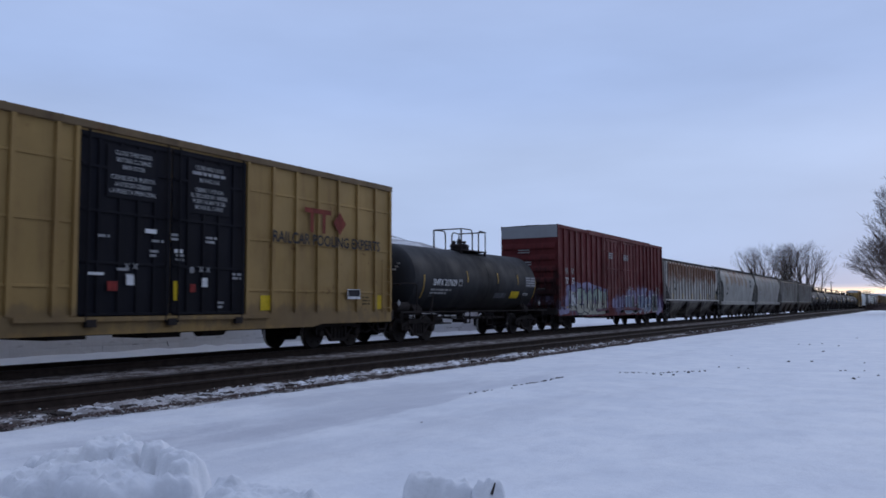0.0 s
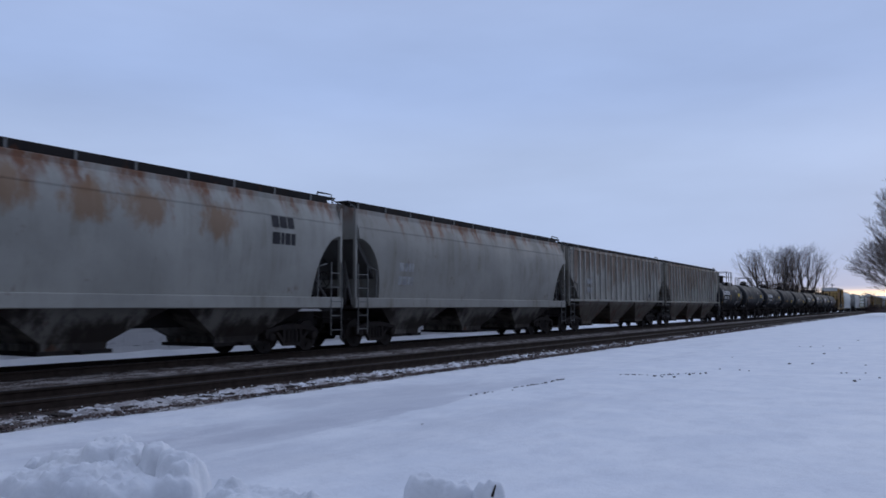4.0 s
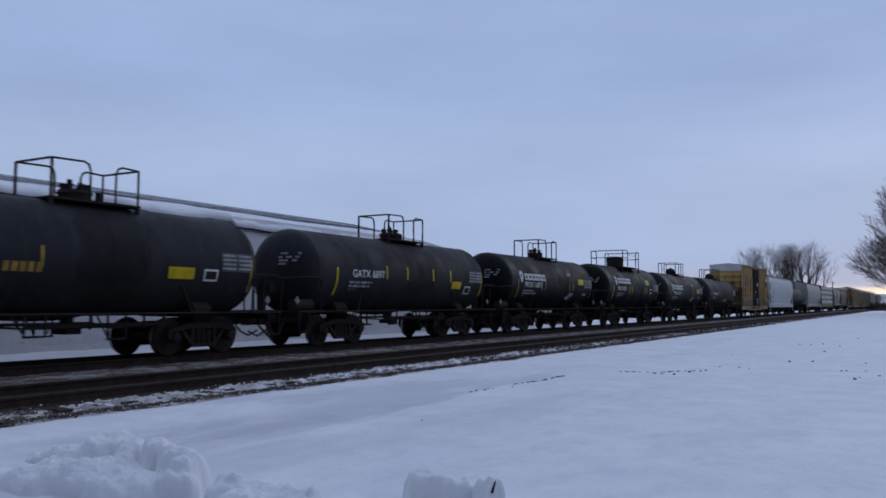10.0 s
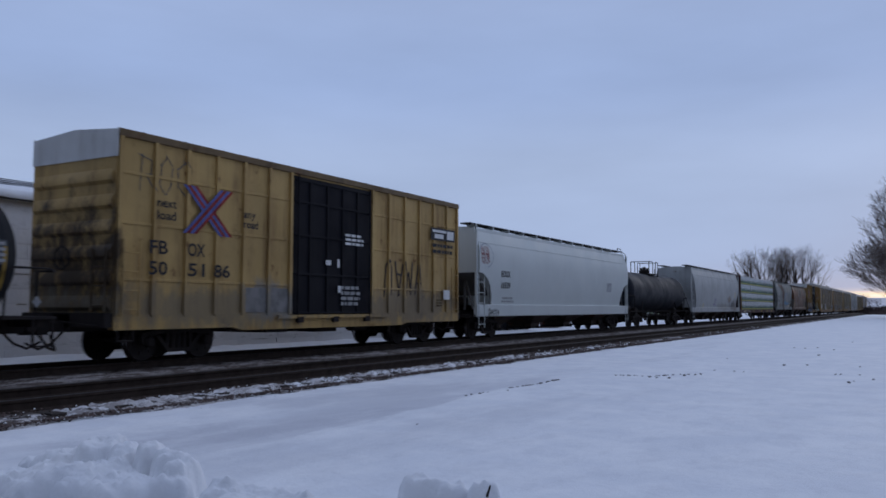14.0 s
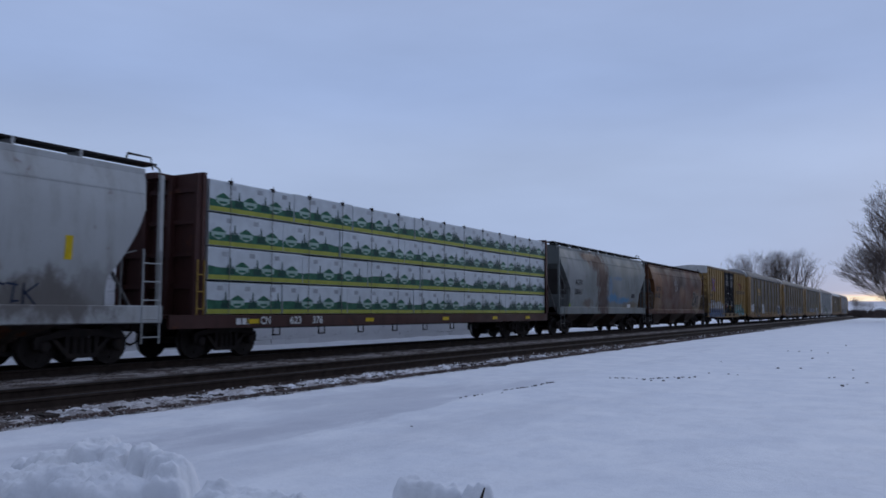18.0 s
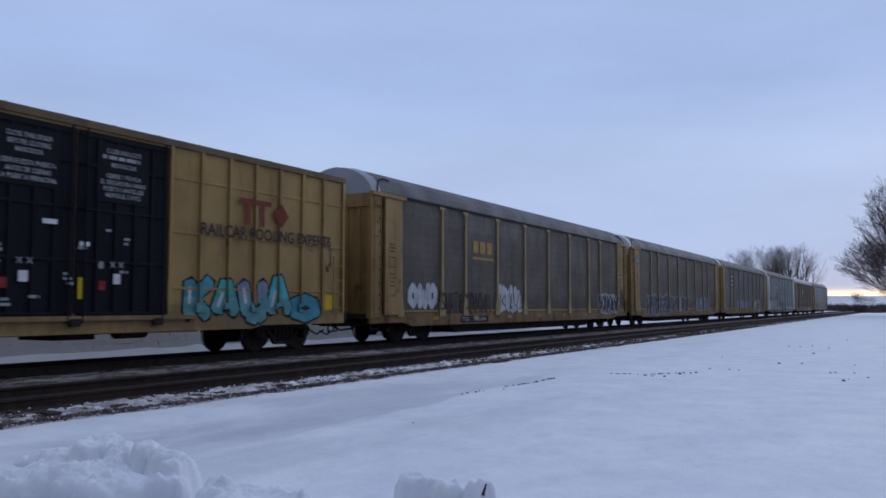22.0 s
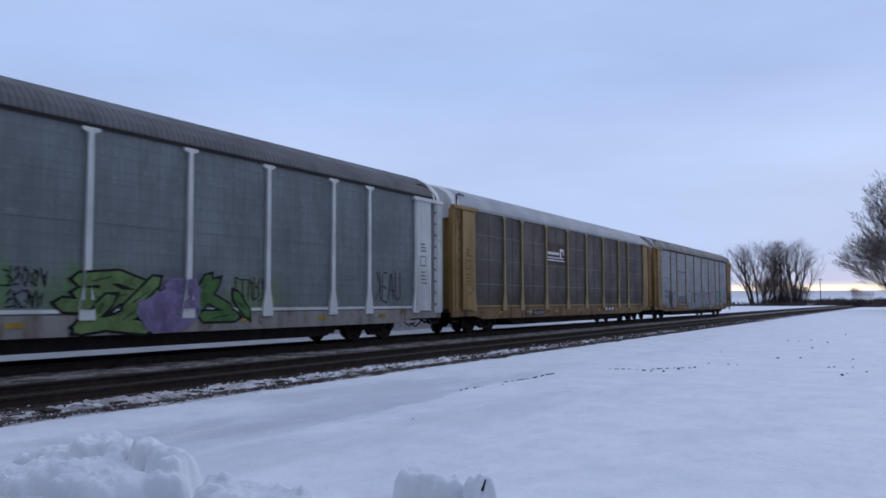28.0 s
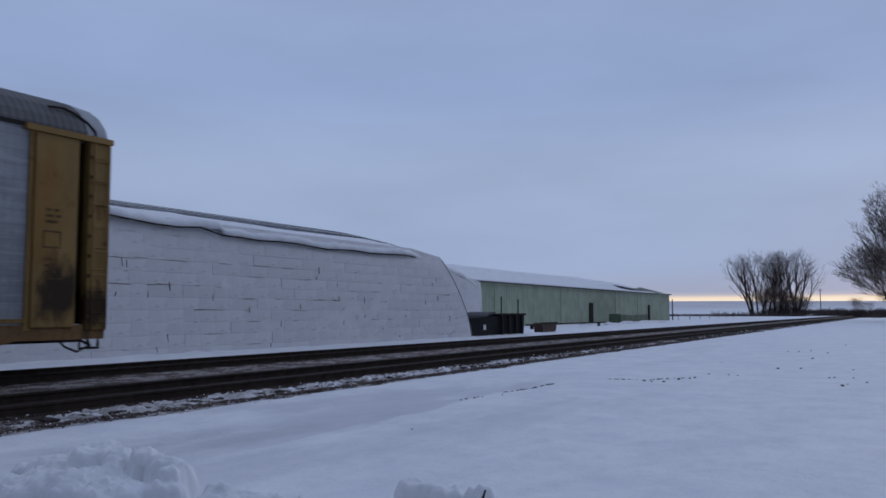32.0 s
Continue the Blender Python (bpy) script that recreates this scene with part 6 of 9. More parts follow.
def ladder(car, x, y, z0, z1, wide, mat, step=0.42, along='y'):
    s = Shape()
    if along == 'y':
        for yy in (y, y + wide):
            s.tube((x, yy, z0), (x, yy, z1), 0.020)
        z = z0 + 0.15
        while z < z1:
            s.tube((x, y, z), (x, y + wide, z), 0.016)
            z += step
    else:
        for xx in (x, x + wide):
            s.tube((xx, y, z0), (xx, y, z1), 0.025)
        z = z0 + 0.15
        while z < z1:
            s.tube((x, y, z), (x + wide, y, z), 0.016)
            z += step
    return part("ladder", s, mat, car)


def boxcar(label, q0, q1, style, seed):
    old, red, tagged_car = style == "old", style == "red", style == "pool"
    mat = RED if red else YELLOW_OLD if old else YELLOW
    car, L = start_car("boxcar", label, "boxcar", q0, q1, "freight train")
    h, rnd = L / 2, random.Random(seed)
    top = 5.03
    rolling(car, h - 2.25, L + 1.6)
    body = part("body", Shape().box(-1.45, 1.45, -h, h, 0.86, top - 0.06), mat, car)
    rise = 0.03 if red else 0.12
    s = Shape().along_y([(-1.50, top - 0.10), (1.50, top - 0.10), (1.50, top), (0, top + rise), (-1.50, top)], -h - 0.01, h + 0.01)
    roof = part("roof", s, WHITE_PAINT if not red else ROOF_STEEL, car, "galvanised roof sheets")
    rib = Shape().along_y([(-1.46, top), (1.46, top), (1.46, top + 0.04), (0, top + rise + 0.04), (-1.46, top + 0.04)], -0.04, 0.04).mesh("roof_rib", 0)
    rib.materials.append(ROOF_STEEL)
    for i in range(int(L / 1.25)):
        part("roof_rib", rib, None, roof, at=(0, -h + 0.7 + i * 1.25, 0))
    part("eave", Shape().box(1.45, 1.53, -h, h, top - 0.16, top + 0.02, 0.02).box(-1.53, -1.45, -h, h, top - 0.16, top + 0.02, 0.02), RED if red else EAVE_BROWN, car)
    part("side_sill", Shape().along_x([(-h, 0.60), (-h + 3.6, 0.60), (-h + 4.0, 0.52), (h - 4.0, 0.52), (h - 3.6, 0.60), (h, 0.60), (h, 0.95), (-h, 0.95)], 1.30, 1.49).along_x([(-h, 0.60), (h, 0.60), (h, 0.95), (-h, 0.95)], -1.49, -1.30), mat, car)
    part("underframe", Shape().box(-0.3, 0.3, -h - 0.2, h + 0.2, 0.55, 0.95).box(-1.2, 1.2, -2.6, -1.7, 0.42, 0.9).box(-0.9, 0.4, 0.6, 1.6, 0.35, 0.9).tube((0.9, -3.6, 0.52), (0.9, 4.2, 0.50), 0.03), RUNNING, car)
    part("brake_cylinder", Shape().tube((0.7, 1.9, 0.55), (0.7, 2.7, 0.55), 0.20, n=10), RUNNING, car)
    for y in (-h + 0.12, h - 0.75):
        part("step", Shape().pipe([(1.47, y, 0.7), (1.47, y, 0.36), (1.47, y + 0.42, 0.36), (1.47, y + 0.42, 0.7)], 0.02), RUNNING, car)
    # doors
    d0, d1 = {"new": (7.35 - h, 12.25 - h), "pool": (7.35 - h, 12.25 - h), "old": (5.85 - h, 9.70 - h), "red": (6.75 - h, 12.7 - h)}[style]
    dm = RED if red else DOOR_BLACK
    leaves = 1 if old else 2
    w = (d1 - d0) / leaves
    for i in range(leaves):
        a, b = d0 + i * w, d0 + (i + 1) * w
        dr = part("door", Shape().box(1.452, 1.49, a + 0.02, b - 0.02, 0.88, 4.82), dm, car, "" if red else "dark painted plug door")
        s = Shape()
        for k in range(1, 5):
            y = a + w * k / 5 + rnd.uniform(-0.03, 0.03)
            s.box(1.488, 1.53, y - 0.035, y + 0.035, 0.95, 4.75, 0.012)
        for z in (0.95, 2.05, 3.15, 4.1, 4.72):
            s.box(1.487, 1.525, a + 0.06, b - 0.06, z - 0.035, z + 0.035, 0.012)
        part("door_rib", s, dm, dr)
        for y in (a + 0.18, b - 0.18):
            part("lock_rod", Shape().tube((1.56, y, 0.75), (1.56, y, 4.85), 0.024), dm, dr)
    part("door_track", Shape().box(1.47, 1.57, d0 - (0.6 if old else 1.4), d1 + 0.9, 0.80, 0.90), mat if not red else RED, car)
    for y in (d0 + 0.3, (d0 + d1) / 2, d1 - 0.3):
        part("door_bracket", Shape().box(1.48, 1.60, y - 0.12, y + 0.12, 0.68, 0.84), RUNNING, car)
    # posts, and ridges across the sheets between them
    gap = 0.80 if red else 0.965
    ys = []
    y = -h + 0.08
    while y < d0 - 0.25:
        ys.append(y)
        y += gap
    ys.append(d0 - 0.07)
    y = d1 + 0.07
    while y < h - 0.3:
        ys.append(y)
        y += gap
    ys.append(h - 0.08)
    for y in ys:
        part("side_post", Shape().along_x([(y - 0.06, 0.92), (y + 0.06, 0.92), (y + 0.045, 4.92), (y - 0.045, 4.92)], 1.445, 1.525), mat, car, smooth=0)
    posts = [(y, 0.052, 0.070) for y in ys] + ([((d0 + d1) / 2, (d1 - d0) / 2, 0.036)] if red else [])
    far = Shape()
    for y in ys:
        far.box(-1.525, -1.445, y - 0.05, y + 0.05, 0.92, 4.92)
    part("far_side_posts", far, mat, car)
    if not red:
        for z in ((4.16, 2.87, 1.53) if not old else (4.1, 2.98, 1.72)):
            for a, b in ((-h, d0 - 0.08), (d1 + 0.08, h)):
                part("sheet_ridge", Shape().box(1.445, 1.475, a + 0.1, b - 0.05, z - 0.035, z + 0.035, 0.012), mat, car)
    # ends: pressed corrugations and a pale cap
    for sgn in (-1, 1):
        s = Shape()
        z = 1.0
        while z < 4.3:
            s.along_x([(sgn * (h - 0.02), z), (sgn * (h + 0.07), z + 0.10), (sgn * (h + 0.07), z + 0.22), (sgn * (h - 0.02), z + 0.40)], -1.38, 1.38)
            z += 0.56
        part("end_corrugation", s, mat, car)
        s = Shape().box(-1.49, 1.49, min(sgn * h, sgn * (h + 0.03)), max(sgn * h, sgn * (h + 0.03)), 4.42, 5.0)
        part("end_cap", s, ROOF_PALE if red else WHITE_PAINT, car, "pale galvanised end cap")
        part("end_sill", Shape().box(-1.45, 1.45, min(sgn * h, sgn * (h + 0.2)), max(sgn * h, sgn * (h + 0.2)), 0.66, 0.98), RUNNING, car)
        ladder(car, 0.85, sgn * (h + 0.10), 1.0, 2.4, 0.45, mat, along='x')
    ladder(car, 1.56, h - 0.62, 0.9, 2.6, 0.45, mat)
    ladder(car, 1.56, -h + 0.15, 0.9, 2.6, 0.45, mat)
    brake_wheel(car, -h - 0.25, 2.2)
    side, post, drape = flat(1.46), flat(1.532), Stepped(0.955, 1.494, 1.458)
    if red:
        lettering(car, "WR", -h + 0.95, -h + 1.42, 2.66, 0.30, INK_GREY, side)
        lettering(car, "WK", -h + 1.75, -h + 2.22, 2.66, 0.30, INK_GREY, side)
        lettering(car, "737", -h + 0.90, -h + 1.47, 2.18, 0.30, INK_WHITE, side)
        lettering(car, "237", -h + 1.72, -h + 2.28, 2.18, 0.30, INK_WHITE, side)
        sprayed(car, "spray_haze", [blob(y, z, ry, rz, rnd, rough=0.2) for y, z, ry, rz in ((-8.6, 0.85, 0.6, 0.22), (-7.6, 1.5, 0.9, 0.5), (-6.2, 1.8, 1.1, 0.45), (-4.6, 1.85, 1.3, 0.38), (-2.9, 1.75, 0.8, 0.4), (-2.2, 1.3, 0.3, 0.35))], SPRAY_LILAC, drape, 0.004, posts)
        sprayed(car, "spray_block", [bar(-7.85, 0.85, -6.55, 1.78), bar(-6.6, 0.62, -2.5, 1.1)], SPRAY_CREAM, drape, 0.007, posts)
        graffiti(car, -7.9, -6.8, 0.95, 1.80, SPRAY_WHITE, SPRAY_NAVY, drape, 1, 5, fat=0.34, edge=0.05, posts=posts)
        graffiti(car, -7.0, -2.2, 0.66, 2.02, SPRAY_PALE, SPRAY_NAVY, drape, 5, 3, wild=0.6, fat=0.36, edge=0.05, posts=posts, low=SPRAY_CREAM)
        sprayed(car, "spray_haze", [blob(y, z, ry, rz, rnd, rough=0.25) for y, z, ry, rz in ((-0.6, 1.15, 0.5, 0.35), (0.6, 1.25, 0.6, 0.4), (1.7, 1.45, 0.5, 0.5), (2.9, 1.8, 0.5, 0.28), (3.6, 1.85, 0.3, 0.3), (5.1, 1.9, 0.6, 0.25), (6.3, 1.6, 0.5, 0.4), (8.3, 1.0, 0.8, 0.4))], SPRAY_LILAC, drape, 0.004, posts)
        graffiti(car, 0.9, 7.9, 0.58, 1.82, [SPRAY_SLATE, SPRAY_SAGE, SPRAY_SLATE], SPRAY_WHITE, drape, 5, 6, fat=0.33, edge=0.05, posts=posts, lean=0.3)
        scrawl(car, 7.85, 8.6, 2.05, 2.30, SPRAY_GREY, drape, 3, 8, 0.035, posts)
        scrawl(car, 7.8, 8.65, 1.78, 2.0, SPRAY_GREY, drape, 5, 9, 0.03, posts)
        decal(car, "brake_notice", [bar(-8.52, 0.68, -7.98, 0.95)], INK_GOLD, side, 0.012)
        for y in (d0 + 0.7, d0 + 3.4):
            small_print(car, y, 4.05, 0.95, 3, INK_GREY, flat(1.527), rnd, 0.12)
        small_print(car, d0 + 4.3, 2.2, 0.5, 2, INK_GREY, flat(1.527), rnd)
        decal(car, "notice", [bar(-h + 0.75, 0.75, -h + 1.35, 1.05)], INK_GOLD, side)
        for k, (z, wid) in enumerate(((3.85, 0.6), (3.25, 0.7), (2.65, 0.8))):
            s = Shape()
            for r in range(2):
                s.box(-0.55, -0.55 + wid, -h - 0.085, -h - 0.075, z - r * 0.12 - 0.05, z - r * 0.12)
            part("end_stencil", s, INK_GREY, car)
        part("roof_sheet", Shape().box(-1.55, 1.55, -h + 4.2, h - 3.1, top - 0.18, top + 0.05), RED, car)
    else:
        small_print(car, h - 1.6, 1.40, 0.5, 3, INK_BROWN, side, rnd, 0.1, 0.05)
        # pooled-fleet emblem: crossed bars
        cy, cz = (-h + 2.35, 3.44) if not old else (-h + 2.65, 3.45)
        for turn in (1, -1):
            for ink, off in ((INK_BLUE, -0.17), (INK_RED, -0.055), (INK_BLUE, 0.06), (INK_RED, 0.175)):
                dy, dz, wy = 0.60, 0.58, 0.055
                decal(car, "emblem_bar", [[(cy - dy * turn + off - wy, cz - dz), (cy - dy * turn + off + wy, cz - dz), (cy + dy * turn + off + wy, cz + dz), (cy + dy * turn + off - wy, cz + dz)]], ink, post, 0.004 + 0.004 * (turn > 0))
        if old:
            lettering(car, "next", -h + 1.05, -h + 1.62, 3.42, 0.2, INK_BLACK, post)
            lettering(car, "load", -h + 1.05, -h + 1.62, 3.13, 0.2, INK_BLACK, post)
            lettering(car, "any", -h + 3.85, -h + 4.3, 3.42, 0.2, INK_BLACK, post)
            lettering(car, "road", -h + 3.85, -h + 4.4, 3.16, 0.2, INK_BLACK, post)
            for word, a, z in (("FB", 0.85, 2.33), ("OX", 2.0, 2.33), ("50", 0.85, 1.85), ("51", 2.0, 1.85), ("86", 2.85, 1.85)):
                lettering(car, word, -h + a, -h + a + 0.55, z, 0.30, INK_BLACK, post)
            decal(car, "logo_plate", [bar(h - 2.1, 3.55, h - 0.35, 4.0)], INK_BLACK, post)
            decal(car, "logo_mark", [bar(h - 2.0, 3.84, h - 1.0, 3.93), bar(h - 1.85, 3.62, h - 1.2, 3.78), bar(h - 0.95, 3.62, h - 0.45, 3.93)], INK_WHITE, post, 0.012)
            small_print(car, h - 2.0, 3.42, 1.6, 2, INK_BLACK, post, rnd, 0.22, 0.12)
            decal(car, "primer_patch", [bar(-h + 4.0, 0.98, d0 - 0.12, 1.62)], PRIMER_GREY, side, 0.006)
            scrawl(car, d1 + 0.7, d1 + 3.2, 1.5, 2.65, SPRAY_FADED, drape, 4, 18, 0.07, posts)
            scrawl(car, -h + 0.5, -h + 2.2, 3.75, 4.6, PLATE_DULL, drape, 3, 19, 0.022, posts)
            small_print(car, d0 + 2.4, 3.35, 1.1, 3, INK_WHITE, flat(1.535), rnd, 0.13)
            small_print(car, d0 + 2.2, 1.75, 1.2, 4, INK_GREY, flat(1.535), rnd, 0.16, 0.10)
            decal(car, "notice", [bar(d0 + 1.45, 2.35, d0 + 1.7, 2.5), bar(d0 + 2.0, 2.3, d0 + 2.12, 2.55), bar(d0 + 2.05, 1.55, d0 + 2.2, 1.75), bar(h - 1.2, 1.4, h - 0.75, 1.75)], INK_WHITE, flat(1.535))
        else:
            if tagged_car:
                for word, a, b, z, hi in (("next", -8.83, -8.27, 3.62, 0.2), ("load", -8.83, -8.27, 3.36, 0.2), ("any", -6.19, -5.65, 3.62, 0.2), ("road", -6.19, -5.60, 3.36, 0.2), ("TB", -8.79, -8.30, 2.38, 0.26), ("OX", -7.94, -7.42, 2.38, 0.26),
                                          ("63", -8.80, -8.32, 1.91, 0.25), ("82", -7.92, -7.42, 1.91, 0.25), ("66", -7.02, -6.58, 1.91, 0.25)):
                    lettering(car, word, a, b, z, hi, INK_BLACK, post)
                graffiti(car, -8.95, -3.0, 0.62, 2.0, SPRAY_WHITE, SPRAY_NAVY, drape, 6, 39, fat=0.38, edge=0.045, wild=0.9, posts=posts, low=SPRAY_DENIM)
                sprayed(car, "grey_spray", [bar(-8.9, 0.58, -2.4, 0.98), blob(-2.4, 1.0, 0.65, 0.35, rnd)], SPRAY_SLATE, flat(1.49), 0.004, [(y, b, 0.038) for y, b, _ in posts])
                graffiti(car, 3.1, 6.95, 0.58, 2.02, [SPRAY_AQUA, SPRAY_MINT, SPRAY_SLATE, SPRAY_TEAL], SPRAY_BLACK, drape, 4, 40, shine=SPRAY_WHITE, fat=0.33, edge=0.045, wild=0.3, posts=posts, low=SPRAY_TEAL_DULL)
                graffiti(car, 6.9, 8.3, 0.60, 1.52, SPRAY_AQUA, SPRAY_BLACK, drape, 1, 44, fat=0.34, edge=0.045, posts=posts)
                sprayed(car, "green_spray", [blob(-9.25, 1.15, 0.22, 0.55, rnd, rough=0.2)], SPRAY_LIME, side, 0.006)
                scrawl(car, 8.55, 9.0, 2.1, 3.1, SPRAY_MAROON, drape, 1, 41, 0.04, posts)
            # red fleet logo as plain strokes, and the slogan under it
            ly, lz = d1 + 2.55, 3.22
            for poly in (bar(ly - 0.25, lz + 0.56, ly + 0.95, lz + 0.70), bar(ly + 0.0, lz, ly + 0.14, lz + 0.56), bar(ly + 0.55, lz, ly + 0.69, lz + 0.56), [(ly + 1.38, lz + 0.02), (ly + 1.68, lz + 0.36), (ly + 1.38, lz + 0.70), (ly + 1.06, lz + 0.36)]):
                decal(car, "logo_stroke", [poly], INK_OXIDE, post)
            lettering(car, "RAILCAR POOLING EXPERTS", d1 + 0.95, h - 0.75, 2.86, 0.30, INK_BLACK, post)
            plate = flat(1.533)
            for lines_, ya in (((("CLOSE THIS DOOR", 4.42), ("BEFORE CLOSING", 4.27), ("MAIN DOOR", 4.12), ("CIERRE ESTA PUERTA", 3.88), ("ANTES DE CERRAR", 3.73), ("LA PUERTA PRINCIPAL", 3.58)), d0 + 0.72),
                               ((("CLOSE AND LOCK", 4.42), ("", 4.27), ("MOVING CAR", 4.12), ("CIERRE Y PONGA", 3.88), ("EL SEGURO EN AMBAS", 3.74), ("PUERTAS ANTES DE", 3.60), ("MOVER EL CARRO", 3.46)), d0 + w + 0.52)):
                part("warning_board", Shape().box(1.49, 1.527, ya - 0.08, ya + 1.28, lines_[-1][1] - 0.1, 4.62), DOOR_BLACK, car, "dark board with white warnings")
                for word, z in lines_:
                    wide = 0.066 * len(word)
                    if word:
                        lettering(car, word, ya + 0.6 - wide / 2, ya + 0.6 + wide / 2, z, 0.095, INK_GREY, plate)
                    else:
                        small_print(car, ya + 0.05, z + 0.1, 1.1, 1, INK_GREY, plate, rnd, 0.13, 0.08)
            decal(car, "notice", [bar(d0 + 1.65, 2.76, d0 + 1.98, 2.86), bar(d0 + w + 0.06, 2.36, d0 + w + 0.30, 2.45), bar(d0 + 1.18, 1.58, d0 + 1.38, 1.80), bar(d0 + w + 0.92, 1.58, d0 + w + 1.10, 1.80), bar(d0 + 0.2, 1.78, d0 + 0.6, 1.84)], INK_WHITE, flat(1.537))
            decal(car, "label_square", [bar(d0 + 0.7, 1.45, d0 + 0.95, 1.66), bar(d0 + w + 0.55, 1.45, d0 + w + 0.72, 1.64)], INK_RED, flat(1.537))
            for cy in (d0 + 1.3, d0 + w + 1.0):
                for dy in (-0.11, 0.11):
                    for turn in (-1, 1):
                        decal(car, "label_cross", [[(cy + dy - 0.06, 2.0 - 0.06 * turn - 0.018), (cy + dy - 0.06, 2.0 - 0.06 * turn + 0.018), (cy + dy + 0.06, 2.0 + 0.06 * turn + 0.018), (cy + dy + 0.06, 2.0 + 0.06 * turn - 0.018)][::-1]], INK_GREY, flat(1.537), 0.008 + 0.002 * turn)
            decal(car, "label_dot", [blob(d0 + w + 0.60, 1.98, 0.07, 0.08, rnd, 12, 0)], INK_GREY, flat(1.537))
            decal(car, "yellow_reflector", [bar(d0 + w + 0.05, 1.25, d0 + w + 0.2, 1.7)], INK_YELLOW, flat(1.537))
            for k in range(10):
                y, z = d0 + rnd.uniform(0.2, 2 * w - 0.4), rnd.uniform(1.0, 2.9)
                small_print(car, y, z, rnd.uniform(0.15, 0.4), rnd.choice((1, 2)), INK_GREY, flat(1.536), rnd, 0.1, 0.06)
            if not tagged_car:
                decal(car, "number_plate", [bar(h - 2.45, 1.32, h - 1.8, 1.62)], INK_WHITE, post)
                decal(car, "number_plate", [bar(h - 2.42, 1.40, h - 1.83, 1.60)], INK_BLACK, post, 0.012)
            decal(car, "yellow_reflector", [bar(h - 1.0, 1.0, h - 0.55, 1.45), bar(d1 + 0.6, 1.0, d1 + 1.0, 1.4)], INK_YELLOW, side)
    return car, h


